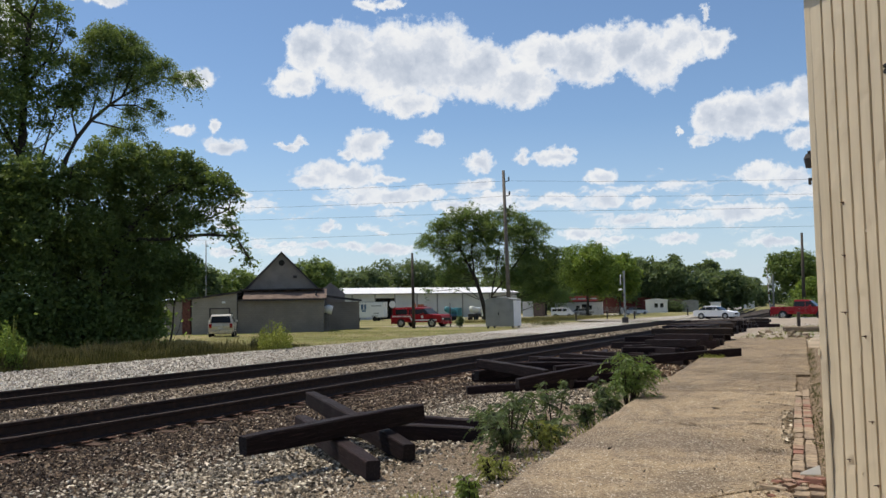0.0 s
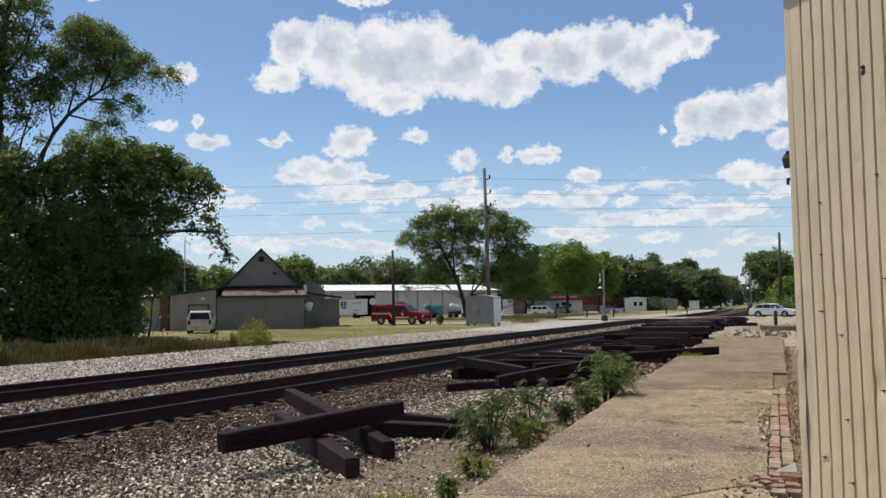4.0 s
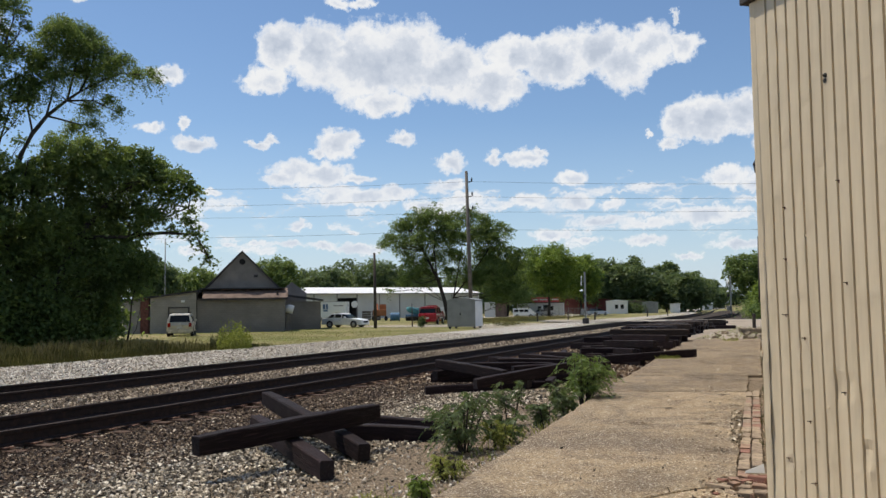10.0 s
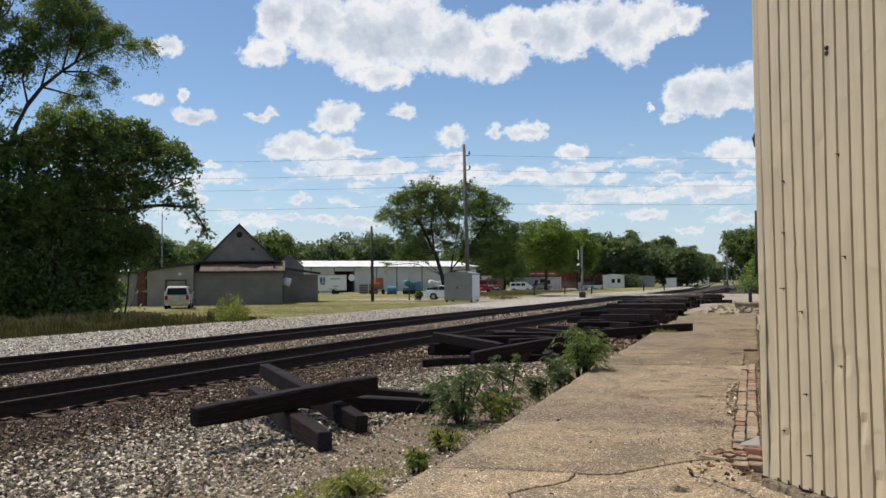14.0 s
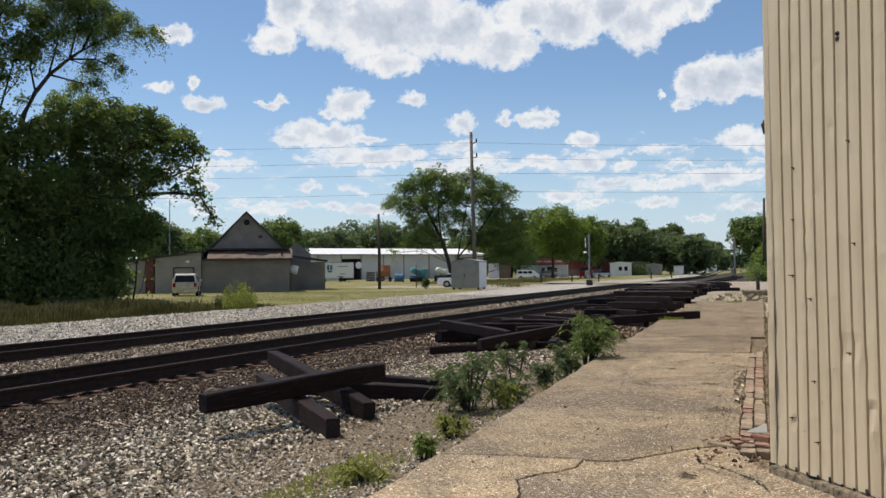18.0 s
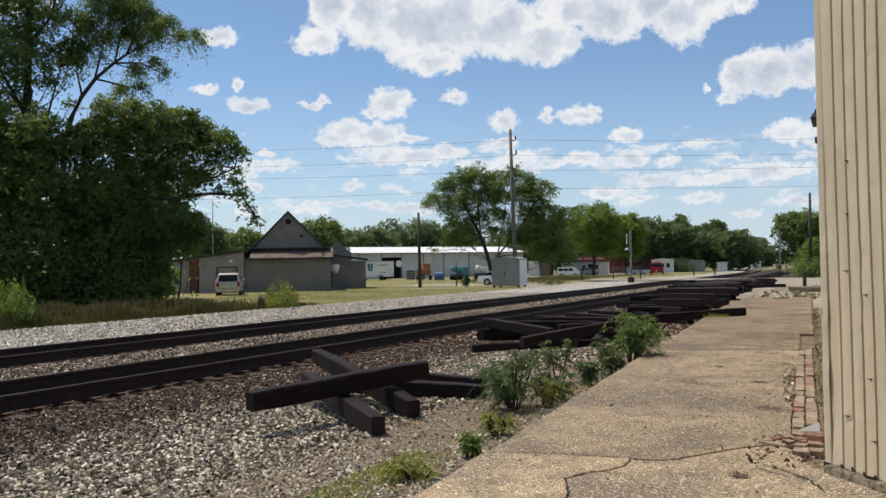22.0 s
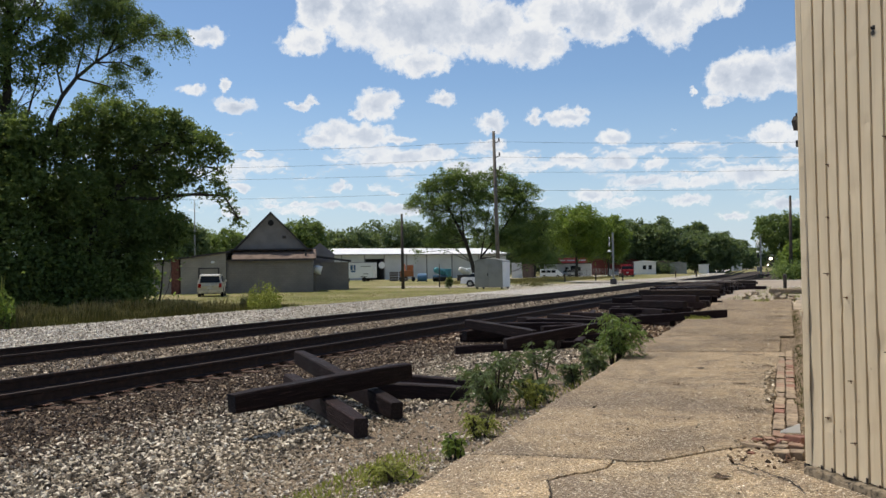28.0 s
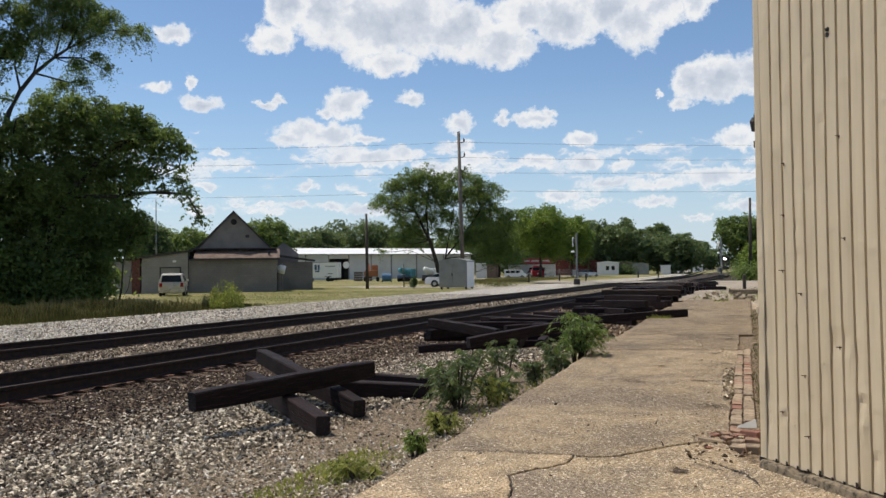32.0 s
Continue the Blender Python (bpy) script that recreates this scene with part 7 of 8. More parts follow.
CLOUD_GLOW = 0.90


def clouds():
    bm = bmesh.new()
    uvl = bm.loops.layers.uv.new("UVMap")
    R = 3400.0
    grid = []
    for el in np.linspace(-0.4, 26, 23):
        row = []
        for az in np.linspace(-22, 74, 49):
            a, e = radians(az), radians(el)
            row.append((bm.verts.new((-math.sin(a) * math.cos(e) * R, math.cos(a) * math.cos(e) * R, math.sin(e) * R)), az, el))
        grid.append(row)
    for r0, r1 in zip(grid, grid[1:]):
        for i in range(len(r0) - 1):
            q = (r0[i], r0[i + 1], r1[i + 1], r1[i])
            f = bm.faces.new([v[0] for v in q])
            for l, v in zip(f.loops, q):
                l[uvl].uv = (v[1], v[2])
    M["cloud"] = m_cloud()
    ob = part("cloud_backdrop", bm, "cloud", smooth=True)
    ob.location = (0, 0, 1.5)
    return tagged(ob, "white sunlit cumulus clouds drifting in a blue sky", "clouds", kind="structure")


CLOUDS = clouds()


def m_fill_cloud():
    """Unseen glowing cloud, added to whiten the light from the sky."""
    n = Nodes("fill_light_cloud")
    d = n.noise(0.0016, 6, 0.58)
    alpha = n.ramp(d, (0.52, 0.0), (0.60, 0.9), (0.66, 1.0))
    em = n.t.nodes.new("ShaderNodeEmission")
    n.put(n.ramp(d, (0.5, (0.97, 0.975, 0.98)), (0.75, (0.78, 0.81, 0.86))), em.inputs[0])
    em.inputs[1].default_value = CLOUD_GLOW
    tr = n.t.nodes.new("ShaderNodeBsdfTransparent")
    mx = n.t.nodes.new("ShaderNodeMixShader")
    n.put(alpha, mx.inputs[0])
    n.t.links.new(tr.outputs[0], mx.inputs[1])
    n.t.links.new(em.outputs[0], mx.inputs[2])
    n.t.links.new(mx.outputs[0], n.t.nodes["Material Output"].inputs[0])
    return n.mat


def fill_cloud_band(az0, az1, el0, el1):
    bm = bmesh.new()
    grid = []
    for el in np.linspace(el0, el1, 9):
        e = radians(el)
        grid.append([bm.verts.new((-math.sin(radians(a)) * math.cos(e) * 3400, math.cos(radians(a)) * math.cos(e) * 3400, math.sin(e) * 3400)) for a in np.linspace(az0, az1, int((az1 - az0) / 4) + 2)])
    for r0, r1 in zip(grid, grid[1:]):
        for i in range(len(r0) - 1):
            bm.faces.new((r0[i], r0[i + 1], r1[i + 1], r1[i]))
    return tagged(part("cloud_backdrop", bm, "fill_cloud", smooth=True), "unseen glowing clouds added to whiten the skylight", "clouds", kind="structure")


# cloud bands out of view, added so that the skylight is less blue
M["fill_cloud"] = m_fill_cloud()
fill_cloud_band(75, 337, -0.4, 52)
fill_cloud_band(-23, 75, 27, 52)


# ---- details of the shed wall ----
def wall_details():
    # bolts standing out of the siding: along, height, length
    for a, z, ln in ((0.304, 2.143, 0.05), (0.291, 1.796, 0.05), (0.272, 1.423, 0.07), (0.452, 1.271, 0.06), (0.242, 0.467, 0.05), (0.474, 0.738, 0.06), (0.496, 0.348, 0.07), (0.83, 2.25, 0.06), (0.86, 1.62, 0.06), (0.80, 0.95, 0.06)):
        b = part("bolt", tube(bmesh.new(), [(a, 0.01, z), (a, -ln * 0.55, z + 0.003)], 0.0028, 6), "rail", SHED, "rusty bolt")
        part("washer", tube(bmesh.new(), [(a, -0.006, z), (a, -0.011, z)], 0.007, 8), "plate", b)
        part("rust_hole", boxm(a - 0.004, a + 0.004, -0.0075, -0.0055, z - 0.015, z + 0.006, 0.001), "plate", b)
    # near-black discs stand for the shade within the holes
    part("hole", tube(bmesh.new(), [(0.745, 0.004, 2.90), (0.745, -0.009, 2.90)], 0.016, 12), "dark", SHED, "dark ragged hole")
    part("hole", tube(bmesh.new(), [(0.750, 0.004, 2.935), (0.746, -0.009, 2.925)], 0.017, 12), "dark", SHED)
    rng = random.Random(8)
    for k in range(14):
        a, z = 0.36 + (k % 3) * 0.148 + rng.uniform(-0.02, 0.02), 0.4 + k * 0.22
        bm = bmesh.new()
        bmesh.ops.create_uvsphere(bm, u_segments=10, v_segments=6, radius=1.0)
        bmesh.ops.scale(bm, vec=(0.007, 0.002, 0.010), verts=bm.verts)
        bmesh.ops.translate(bm, vec=(a, 0.0, z), verts=bm.verts)
        part("dent", bm, "siding", SHED, smooth=True)
    for z in (0.55, 1.0, 1.45, 1.85, 2.3, 2.75, 3.2):
        part("screw", tube(bmesh.new(), [(0.042, -0.014, z), (0.042, -0.019, z)], 0.004, 8), "siding", SHED)
    # rust eating into the foot of each rib
    rng = random.Random(18)
    for k in range(26):
        a = 0.062 + 0.107 * (k + 1) + rng.uniform(-0.004, 0.006)
        part("rust_patch", boxm(a - rng.uniform(0.006, 0.014), a + 0.01, -0.0085, -0.0065, 0.112, 0.122 + rng.uniform(0.006, 0.034), 0.001), "rail", SHED, "rusted-through foot of a rib")
    bm = bmesh.new()
    box(bm, -0.042, -0.02, -0.022, -0.017, 1.13, 1.17, 0.002, Matrix.Rotation(0.03, 4, "Y"))
    part("torn_flashing", bm, "siding", SHED, "bent strip of pale flashing")
    # fixtures on the side wall
    t = thing("wall_lamp", pose(-0.485, 10.0, 3.02), "dark outdoor lamp on the shed's side wall", "lamp")
    part("arm", boxm(-0.06, 0.10, -0.03, 0.03, 0.05, 0.08), "dark_roof", t)
    part("shade", tube(bmesh.new(), [(-0.05, 0, 0.05), (-0.05, 0, 0.0), (-0.05, 0, -0.1)], [0.03, 0.055, 0.035], 12), "dark_roof", t)
    t = thing("wall_camera", pose(-0.49, 10.0, 2.78), "small dark fixture on the shed's side wall", "fixture")
    part("bracket", boxm(-0.06, 0.10, -0.015, 0.015, 0.0, 0.03), "dark_roof", t)
    part("body", boxm(-0.06, -0.03, -0.03, 0.03, -0.04, 0.0, 0.008), "dark_roof", t)


wall_details()


# ---- brick gutter ----
M["dusty_brick"] = paint("dust_covered_brick", (0.255, 0.195, 0.14), 0.95, 0, 0.55, 12, 0.8)
M["pale_brick"] = paint("pale_dusty_paver", (0.32, 0.25, 0.175), 0.95, 0, 0.55, 11, 0.8)
M["faded_brick"] = paint("faded_red_brick", (0.24, 0.115, 0.085), 0.95, 0, 0.45, 9, 0.7)
M["old_brick"] = paint("dusty_old_brick", (0.27, 0.175, 0.125), 0.95, 0, 0.45, 7, 0.6)

def gutter():
    t = thing("brick_gutter", pose(0, 0, 0), "broken brick drain edging between platform and shed", "brick edging", kind="structure")
    rng = random.Random(6)
    bm = bmesh.new()
    a = [(-0.26 - 0.07 * y, y) for y in (6.9, 31.0)]
    b = [(-0.18 - 0.036 * (y - 6.6), y) for y in (31.0, 6.6)]
    f = bm.faces.new([bm.verts.new((x, y, -0.045)) for x, y in a + b])
    if f.normal.z < 0:
        f.normal_flip()
    part("gutter_bed", bm, "dirt", t, "gritty bed")

    def paver(x, y, half, length, wood, z=0.0, turn=4.0, tip=3.0):
        bm = boxm(-half, half, -length / 2, length / 2, -0.07, 0.0, 0.009)
        for v in bm.verts:
            v.co += Vector((rng.uniform(-0.006, 0.006), rng.uniform(-0.010, 0.010), rng.uniform(-0.004, 0.004)))
        ob = part("brick", bm, wood, t)
        ob.matrix_basis = pose(x, y, z + rng.uniform(-0.012, 0.008), rng.uniform(-tip, tip) * 0.5, rng.uniform(-tip, tip), turn + rng.uniform(-2.5, 2.5))

    # two columns of pavers: where each begins, what it is made of
    row_a = ((8.1, "old_brick"), (8.36, "dusty_brick"), (8.62, "pale_brick"), (8.98, "dusty_brick"), (9.38, "faded_brick"), (9.62, "old_brick"), (9.88, "pale_brick"), (10.42, "dusty_brick"), (10.8, "pale_brick"), (11.2, "old_brick"), (11.6, "dusty_brick"), (12.02, "pale_brick"), (12.46, "old_brick"), (12.9, "dusty_brick"), (13.42, "pale_brick"), (13.9, "old_brick"), (14.4, "dusty_brick"), (14.86, "pale_brick"))
    row_b = ((8.58, "dusty_brick"), (8.9, "pale_brick"), (9.3, "dusty_brick"), (9.9, "pale_brick"), (10.3, "dusty_brick"), (10.75, "pale_brick"), (11.26, "faded_brick"), (11.5, "dusty_brick"), (11.75, "old_brick"), (11.98, "faded_brick"), (12.2, "dusty_brick"), (12.42, "old_brick"), (12.64, "faded_brick"), (12.9, "pale_brick"), (13.2, "old_brick"), (13.46, "faded_brick"), (13.75, "dusty_brick"), (14.2, "old_brick"), (14.5, "dusty_brick"), (14.9, "pale_brick"))
    for col, row in ((-0.847, row_a), (-0.730, row_b)):
        for (y0, wood), (y1, _) in zip(row, row[1:] + ((15.75, ""),)):
            y = (y0 + y1) / 2
            paver(col - 0.0695 * (y - 11.1), y, 0.050, y1 - y0 - 0.02, wood)
    # rubble where the drain meets the shed's corner
    for x, y, half, length, wood, z, turn in ((-0.79, 7.56, 0.055, 0.22, "pale_brick", 0.045, 84), (-0.57, 7.50, 0.05, 0.10, "dusty_brick", 0.06, 70), (-0.47, 7.53, 0.045, 0.12, "old_brick", 0.07, 95), (-0.56, 7.33, 0.045, 0.13, "pale_brick", 0.035, 80), (-0.45, 7.36, 0.045, 0.11, "dusty_brick", 0.05, 88), (-0.67, 7.36, 0.035, 0.08, "dusty_brick", 0.03, 60), (-0.50, 7.92, 0.07, 0.17, "faded_brick", 0.055, 80), (-0.60, 7.80, 0.05, 0.12, "faded_brick", 0.05, 40), (-0.70, 7.86, 0.045, 0.10, "old_brick", 0.04, 15), (-0.78, 7.80, 0.04, 0.09, "faded_brick", 0.03, 120), (-0.68, 7.68, 0.04, 0.08, "old_brick", 0.035, 150), (-0.44, 8.15, 0.055, 0.15, "faded_brick", 0.03, 60)):
        paver(x, y, half * 0.9, length * 0.9, wood, z - 0.022, turn, 9.0)
    for k in range(16):
        paver(rng.uniform(-0.90, -0.42), rng.uniform(7.25, 8.15), rng.uniform(0.012, 0.028), rng.uniform(0.03, 0.06), ("dusty_brick", "pale_brick", "old_brick", "faded_brick")[k % 4], 0.015, rng.uniform(0, 180), 16.0)
    bm = prism(bmesh.new(), [(0.0, 0.0), (0.17, 0.0), (0.17, 0.085), (0.01, 0.02)], -0.006, 0.006, 0.002)
    sc = tagged(part("flashing_scrap", bm, "white_metal"), "bent pale plate of metal flashing leaning on the shed", "scrap")
    sc.matrix_basis = pose(-0.63, 8.12, 0.015, -24, 0, 14)


gutter()


def litter():
    """Dead leaves and weeds that have gathered on the platform and in the gutter."""
    rng = np.random.default_rng(140)
    heaps = ((-2.13, 18.04, 0.22), (-1.33, 11.34, 0.10), (-2.05, 12.85, 0.06), (-3.24, 19.3, 0.2), (-1.47, 17.8, 0.16), (-2.12, 11.07, 0.16), (-0.9, 6.36, 0.06), (-1.5, 14.9, 0.12), (-2.6, 22.5, 0.3), (-2.0, 26.0, 0.3), (-3.6, 29.5, 0.4), (-0.98, 9.4, 0.15), (-1.1, 13.4, 0.2), (-0.75, 7.9, 0.1))
    pts = []
    for x, y, r in heaps:
        n = int(60 + 500 * r)
        p = rng.normal(size=(n, 3)) * r * np.array([0.55, 0.45, 0]) + np.array([x, y, 0.012])
        pts.append(p)
    y = rng.uniform(6.8, 30, 700)
    pts.append(np.stack([-0.95 - 0.065 * (y - 10.4) + np.abs(rng.normal(size=700)) * -0.18, y, np.full(700, 0.01)], 1))
    y = rng.uniform(6.5, 34, 500)
    pts.append(np.stack([left_edge(y) + rng.uniform(0.1, 2.2, 500), y, np.full(500, 0.01)], 1))
    v, f = leaves(rng, np.concatenate(pts), 0.028)
    v[:, 2] = 0.009 + (v[:, 2] - 0.01) * 0.25
    tagged(from_arrays("leaf_litter", v, f, "litter"), "dead brown leaves and twigs strewn on the platform", "leaves", kind="stuff")


litter()
for k in range(11):
    y = 7.6 + 2 * k
    blades("gutter_weeds", (-0.62 - 0.063 * (y - 9.4), -0.50 - 0.063 * (y - 9.4), y, y + 2), 60, 0.05, 0.006, "meadow", "small weeds and moss in the brick gutter", 150 + k, 1.0, -0.03)
for k, (x, y, n) in enumerate(((-3.4, 36.2, 90), (-4.8, 34.4, 160), (-4.1, 18.9, 70), (-3.9, 24.3, 120))):
    blades("platform_tuft", (x - 0.3, x + 0.3, y - 0.3, y + 0.4), n, 0.09, 0.006, "weed", "tuft of dry weeds in a platform joint", 160 + k, 0.9, 0.0 if x > -4 else -0.2)


# ---- loose stones ----
def bed(o):
    xs = (-14.6, -13.2, -9.9, -8.2, -7.0, -6.25, -4.75, -3.6, -2.0, -0.75, 0.75, 1.35, 2.1, 3.2, 5.6, 7.2, 8.6, 9.4, 10.2)
    zs = (-0.45, -0.395, -0.385, -0.40, -0.521, -0.585, -0.585, -0.50, -0.505, -0.60, -0.60, -0.595, -0.55, -0.48, -0.375, -0.30, -0.25, -0.17, -0.17)
    return np.interp(o, xs, zs)


def stones(name, area, per_m2, size, material, label, seed, keep=None, z0=None):
    rng = np.random.default_rng(seed)
    x0, x1, y0, y1 = area
    n = int((x1 - x0) * (y1 - y0) * per_m2)
    c = np.stack([rng.uniform(x0, x1, n), rng.uniform(y0, y1, n)], 1)
    if keep is not None:
        c = c[keep(c[:, 0], c[:, 1], rng.random(len(c)))]
    n = len(c)
    z = bed(c[:, 0] + 12.3) if z0 is None else np.full(n, z0)
    # rough eight-cornered lumps
    base = np.array([(-1, -1, -0.8), (1, -1, -0.6), (1, 1, -0.6), (-1, 1, -0.6), (-0.7, -0.7, 0.6), (0.7, -0.7, 0.6), (0.7, 0.7, 0.6), (-0.7, 0.7, 0.6)]) * 0.72
    k = size * rng.uniform(0.55, 1.5, (n, 1, 1)) * rng.uniform(0.65, 1.25, (n, 1, 3))
    p = base[None] * k * rng.uniform(0.6, 1.3, (n, 8, 1)) + rng.normal(size=(n, 8, 3)) * size * 0.1
    a = rng.uniform(0, 6.283, n)
    tilt, nod = rng.normal(size=n)[:, None] * 0.34, rng.normal(size=n)[:, None] * 0.28
    ca, sa = np.cos(a)[:, None], np.sin(a)[:, None]
    zz = p[..., 2] + p[..., 0] * tilt + p[..., 1] * nod + rng.uniform(-0.25, 0.45, (n, 1)) * size
    q = np.stack([p[..., 0] * ca - p[..., 1] * sa, p[..., 0] * sa + p[..., 1] * ca, zz], -1)
    q[..., 0] += c[:, 0:1]
    q[..., 1] += c[:, 1:2]
    q[..., 2] += z[:, None] + size * 0.18
    quad = np.array([(4, 5, 6, 7), (0, 1, 5, 4), (1, 2, 6, 5), (2, 3, 7, 6), (3, 0, 4, 7)])
    f = (quad[None] + 8 * np.arange(n)[:, None, None]).reshape(-1, 4)
    return tagged(from_arrays(name, q.reshape(-1, 3), f, material), label, "stones", kind="stuff")


def no_rail(x, y, r):
    return (np.abs(np.abs(x + 12.3) - 0.755) > 0.1)


M["grit_mix"] = m_stones("tan_grit", (0.0, (0.10, 0.078, 0.052)), (0.4, (0.34, 0.275, 0.19)), (0.8, (0.60, 0.51, 0.38)), (1.0, (0.92, 0.86, 0.74)))
M["dark_stone"] = m_stones("oil_dark_brown_stone", (0.0, (0.016, 0.010, 0.007)), (0.40, (0.052, 0.033, 0.021)), (0.72, (0.125, 0.083, 0.052)), (0.93, (0.30, 0.225, 0.15)), (1.0, (0.70, 0.60, 0.47)))
M["tan_stone"] = m_stones("sun_bleached_ballast_stone", (0.0, (0.042, 0.032, 0.023)), (0.35, (0.155, 0.115, 0.076)), (0.7, (0.39, 0.302, 0.205)), (1.0, (0.78, 0.66, 0.51)))
M["brown_stone"] = m_stones("rust_stained_stone", (0.0, (0.026, 0.017, 0.011)), (0.34, (0.085, 0.053, 0.032)), (0.66, (0.215, 0.14, 0.084)), (0.88, (0.46, 0.35, 0.235)), (1.0, (0.82, 0.72, 0.58)))
stones("ballast_stones", (-11.45, -7.4, 3.0, 21), 760, 0.027, "dark_stone", "rust-brown crushed ballast stones beside the rail", 120, lambda x, y, r: r < 0.5 + 0.8 * np.clip(x + 11.3, 0, 1))
stones("ballast_stones", (-8.6, -4.8, 3.0, 18), 900, 0.025, "stone", "grey crushed ballast stones", 121, lambda x, y, r: r < 1.2 - 0.55 * np.clip(x + 6.6 + 0.05 * (y - 8), 0, 3) - 0.75 * np.clip(-7.6 - x, 0, 1))
stones("ballast_stones", (-13.0, -11.6, 2.0, 34), 110, 0.028, "brown_stone", "brown ballast stones between the rails", 122, no_rail)
stones("ballast_stones", (-17.0, -13.1, 4.0, 42), 200, 0.031, "tan_stone", "tan ballast stones between the tracks", 123)
stones("ballast_stones", (-26.4, -18.6, 10.0, 56), 120, 0.038, "pale_stone", "pale limestone ballast stones on the shoulder", 124)
stones("grit_stones", (-5.6, -2.75, 2.5, 22), 150, 0.016, "stone", "small stones in the dirt beside the platform", 125, lambda x, y, r: (r < 0.6) | (y < 6.8) | ((x < -4.9) & (y > 9.0)))
stones("grit_stones", (-6.0, -2.8, 3.0, 7.8), 620, 0.013, "grit_mix", "fine pale grit beside the platform", 135, lambda x, y, r: r < np.clip((7.8 - y) / 1.2, 0, 1))
stones("grit_stones", (-5.0, -2.9, 3.0, 14), 100, 0.019, "pale_stone", "pale small stones beside the platform", 126, lambda x, y, r: (r < 0.3) | (y < 6.8) | ((x > -3.9) & (y < 9.2)))
stones("brick_chips", (-1.2, -0.80, 9.9, 12.8), 420, 0.024, "grit_mix", "pale chips of broken brick beside the gutter", 130, lambda x, y, r: np.abs(x + 0.88 + 0.0896 * (y - 10.15)) < 0.05, 0.0)
stones("brick_chips", (-0.95, -0.40, 6.7, 8.0), 120, 0.018, "brown_stone", "brown chips of broken brick beside the gutter", 131, lambda x, y, r: r < 0.6, -0.005)
stones("lot_rubble", (-6.0, -2.0, 37.8, 66), 3, 0.035, "pale_stone", "broken concrete bits and gravel on the dusty lot", 132, lambda x, y, r: x > -5.2 - 0.05 * (y - 38), -0.155)
stones("lot_rubble", (-5.6, -2.2, 37.6, 48), 0.8, 0.14, "dusty_concrete", "broken concrete chunks on the dusty lot", 133, None, -0.17)
blades("lot_weeds", (-5.4, -2.3, 37.5, 60), 700, 0.10, 0.012, "weed", "dry weeds on the dusty lot", 134, 0.8, -0.155)
stones("platform_grit", (-2.6, -0.7, 5.0, 24), 9, 0.010, "stone", "small loose grit and dry leaves on the platform", 127, lambda x, y, r: (x > left_edge(y) + 0.1) & (x < -0.2 - 0.07 * y), 0.002)


stones("ballast_stones", (-11.4, -4.4, 21, 44), 75, 0.05, "brown_stone", "brown ballast stones among the tie piles", 128)
stones("ballast_stones", (-17.0, -13.1, 42, 80), 45, 0.055, "tan_stone", "tan ballast stones between the tracks", 129)


# ---- pieces of the tracks ----
def track_pieces():
    tm = bmesh.new()
    box(tm, -1.3, 1.3, -0.115, 0.115, -0.17, 0.0, 0.012)
    first = part("tie", tm, "rusty_tie", TRACKS[0])
    pm = bmesh.new()
    box(pm, -0.17, 0.17, -0.10, 0.10, 0.0, 0.016)
    plate = part("tie_plate", pm, "plate", TRACKS[0])
    first.matrix_basis, plate.matrix_basis = pose(-12.3, 0.0, -0.552), pose(-12.3 + 0.79, 0.0, -0.543)
    rng = random.Random(2)
    for k in range(1, 118):
        y = k * 0.53
        share(first, "tie", pose(-12.3 + rng.uniform(-0.05, 0.05), y, -0.556 + rng.uniform(-0.02, 0.004), rng.uniform(-0.4, 0.4), rng.uniform(-0.8, 0.8), rng.uniform(-2, 2)), TRACKS[0])
        share(plate, "tie_plate", pose(-12.3 + 0.79, y, -0.543), TRACKS[0])
    for k in range(1, 90):
        share(first, "tie", pose(-17.8 + rng.uniform(-0.05, 0.05), 6 + k * 0.53, -0.552 + rng.uniform(-0.012, 0.004), 0, 0, rng.uniform(-1, 1)), TRACKS[1])


track_pieces()


# ---- what moves ----
def drive(car_ob, rows, radius):
    """Key a car along (t, x, y, z, heading) and turn its wheels by the way it goes."""
    walk(car_ob, [(t, heading(x, y, z, h)) for t, x, y, z, h in rows])
    ts = [r[0] for r in rows]
    steps = []
    t = 0.0
    while t <= 32.001:
        steps.append(round(t, 2))
        t += 0.2
    xs, ys = np.interp(steps, ts, [r[1] for r in rows]), np.interp(steps, ts, [r[2] for r in rows])
    way = np.concatenate([[0], np.cumsum(np.hypot(np.diff(xs), np.diff(ys)))])
    turn = np.degrees(way / radius)
    for w in [c for c in car_ob.children if c.name.split(".")[0] == "wheel"]:
        x, y, z = w.location
        key = [(0.0, 0.0)]
        for s, a in zip(steps, turn):
            if a - key[-1][1] > 20 or s in (steps[-1],):
                key.append((s, a))
        if key[1][0] > 0.4:
            key = [key[0]] + [(max(0.2, key[1][0] - 0.2), 0.0)] * (key[1][0] > 0.6) + key[1:]
        walk(w, [(s, pose(x, y, z, 0, a)) for s, a in key])


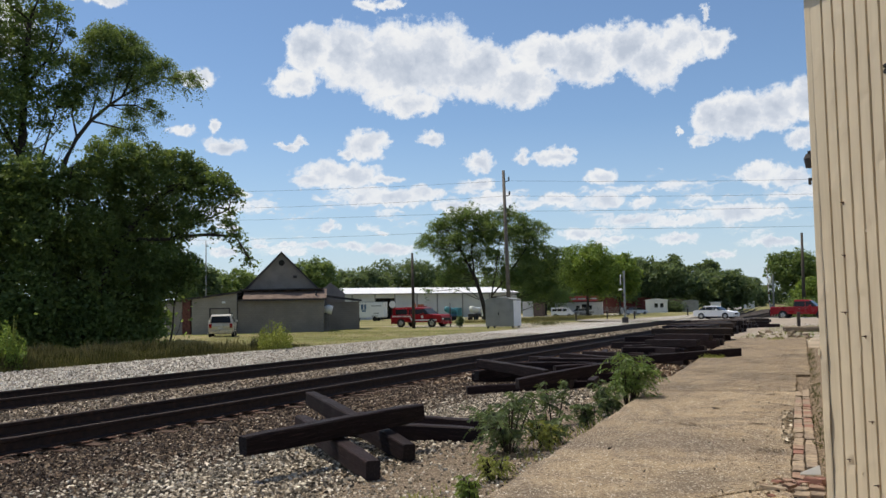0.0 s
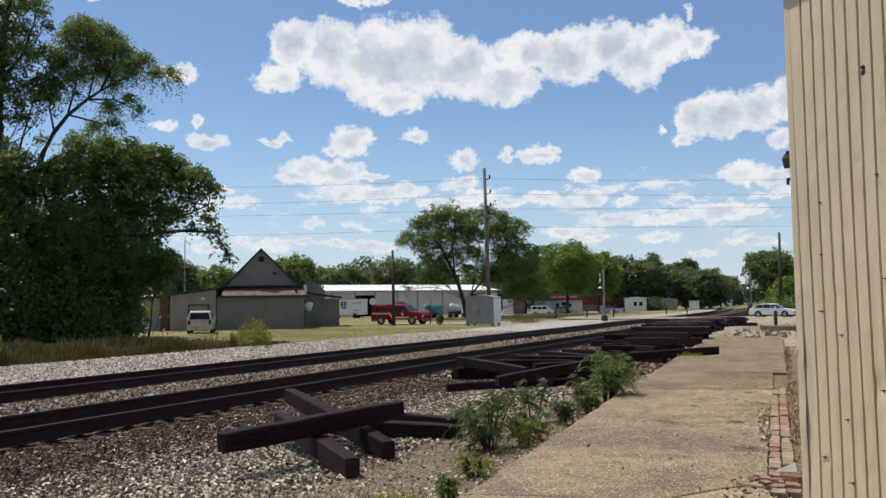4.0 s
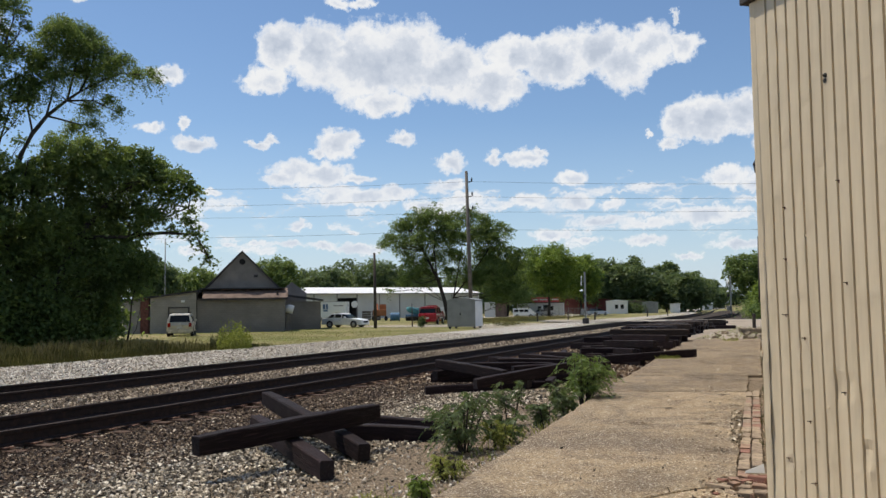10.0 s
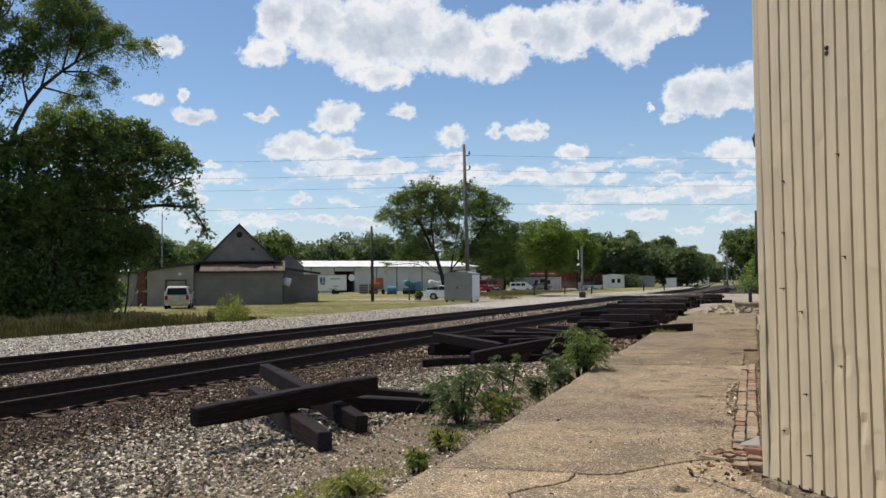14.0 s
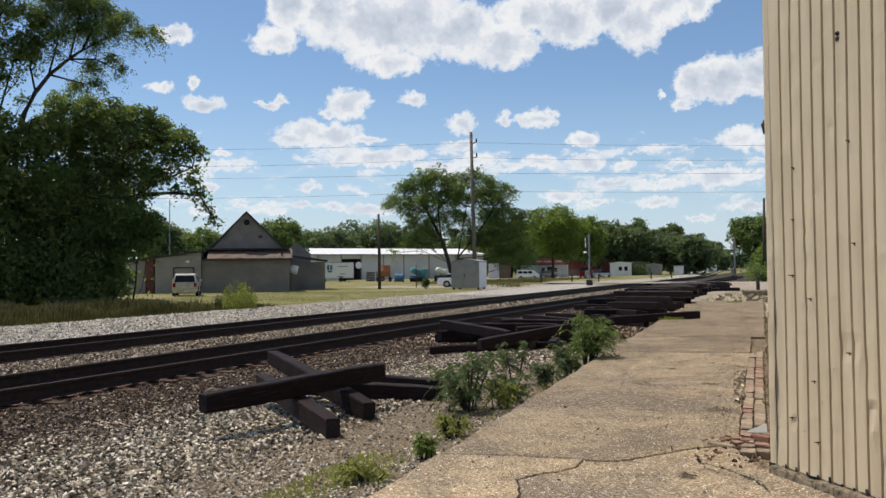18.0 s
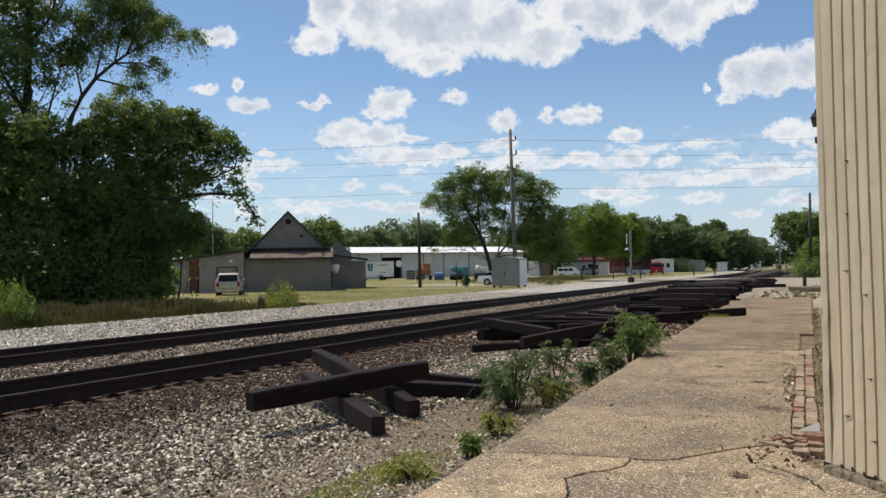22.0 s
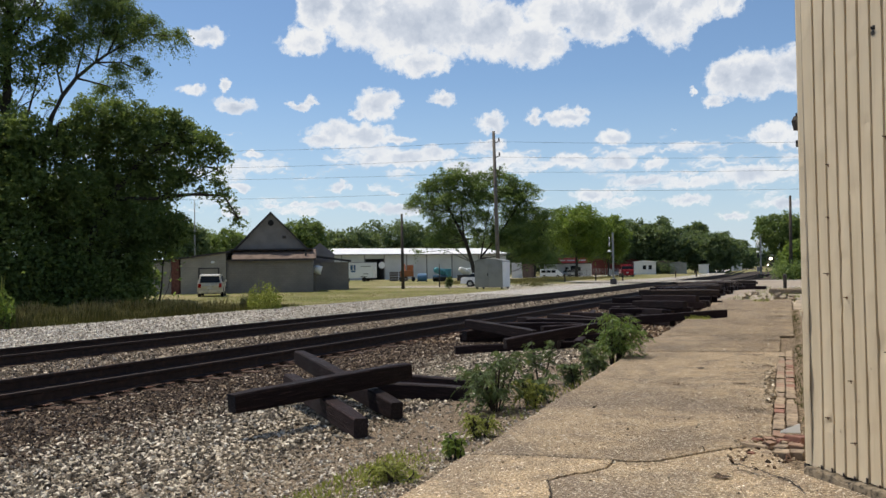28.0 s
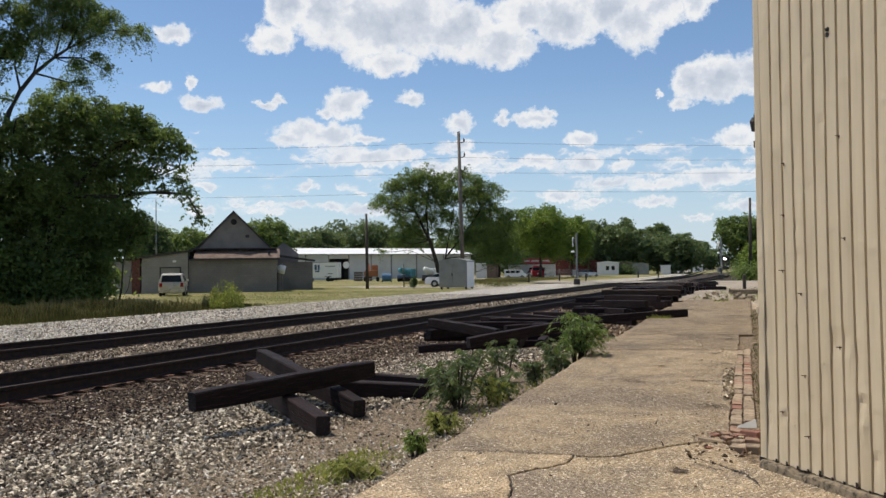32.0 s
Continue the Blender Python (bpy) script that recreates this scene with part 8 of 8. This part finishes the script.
def motions():
    drive(SEDAN_A, [(0, -14.8, 96.4, -0.305, -15), (1, -13.1, 95.8, -0.305, -15), (2, -10.9, 95.2, -0.305, -15), (3, -8.8, 94.6, -0.305, -15), (4, -6.6, 94.0, -0.305, -15), (6, -2.0, 92.8, -0.305, -15), (10, 9.0, 90.0, -0.305, -13), (14, 20.0, 87.8, -0.305, -10), (32, 20.0, 87.8, -0.305, -10)], 0.33)
    drive(PICKUP, [(0, -5.85, 91.5, -0.305, -8), (1, -5.15, 91.4, -0.305, -8), (2, -3.75, 91.2, -0.305, -8), (3, -1.4, 90.9, -0.305, -8), (6, 9.0, 89.6, -0.305, -8), (10, 25.0, 87.4, -0.305, -8), (32, 25.0, 87.4, -0.305, -8)], 0.39)
    drive(SEDAN_B, [(0, -70, 80, -0.395, -12), (5, -66, 79, -0.395, -12), (7, -56.5, 76.6, -0.395, -10), (8, -51.8, 75.4, -0.395, -8), (9, -47.6, 75.2, -0.395, -5), (10, -43.7, 75.4, -0.395, 2), (11, -39.7, 76.0, -0.395, 12), (12, -36.9, 77.0, -0.395, 16), (13, -35.2, 78.2, -0.395, 18), (14.2, -33.7, 79.1, -0.395, 18), (16, -33.3, 79.3, -0.395, 18), (32, -33.3, 79.3, -0.395, 18)], 0.33)
    drive(FIRE, [(0, -39.9, 76.2, -0.395, -5), (5.5, -39.9, 76.2, -0.395, -5), (6.3, -39.7, 76.9, -0.395, 28), (7, -39.9, 78.5, -0.395, 62), (8, -39.1, 81.1, -0.395, 72), (9, -39.2, 84.3, -0.395, 95), (10, -40.1, 88.3, -0.395, 105), (11, -40.8, 93.5, -0.395, 110), (12, -43.6, 103.1, -0.395, 111), (13, -45.8, 113.0, -0.395, 106), (14.5, -43.7, 124.6, -0.395, 84), (15.5, -40.0, 132.6, -0.395, 88), (16, -39.4, 134.5, -0.395, 92), (17, -37.8, 138.5, -0.395, 100), (18, -36.5, 140.5, -0.395, 103), (19, -34.7, 142.0, -0.395, 102), (20, -34.2, 143.6, -0.395, 102), (21, -33.2, 144.5, -0.395, 99), (22, -32.6, 144.5, -0.395, 101), (23, -32.0, 144.5, -0.395, 104), (24, -31.4, 144.3, -0.395, 106), (25, -31.0, 144.0, -0.395, 107), (26.5, -32.4, 143.0, -0.395, 108), (28, -34.2, 142.0, -0.395, 108), (30, -39.1, 141.5, -0.395, 107), (32, -43.0, 141.2, -0.395, 110)], 0.40)
    rows = []
    for k in range(0, 33):
        y = 395 + 20.0 * (28 - k)
        rows.append((k, heading(cx(y) + 2.6 * min(2.0, max(0.0, (y - 318) / 77)), y, -0.29, math.degrees(math.atan2(-16, cx(y - 8) - cx(y + 8))))))
    walk(LOCO, rows)
    for arm, t0 in ((ARM_B, 1.6),):
        walk(arm, [(0, pose(0, -0.5, 1.2, 0, -84)), (t0, pose(0, -0.5, 1.2, 0, -84)), (t0 + 1.4, pose(0, -0.5, 1.2, 0, -68)), (t0 + 3.4, pose(0, -0.5, 1.2, 0, -30)), (t0 + 5.4, pose(0, -0.5, 1.2, 0, 0)), (32, pose(0, -0.5, 1.2, 0, 0))])
    walk(CLOUDS, [(0, pose(0, 0, 1.5)), (16, pose(0, 0, 1.5, 0, 0, -0.8)), (32, pose(0, 0, 1.5, 0, 0, -1.6))])


motions()
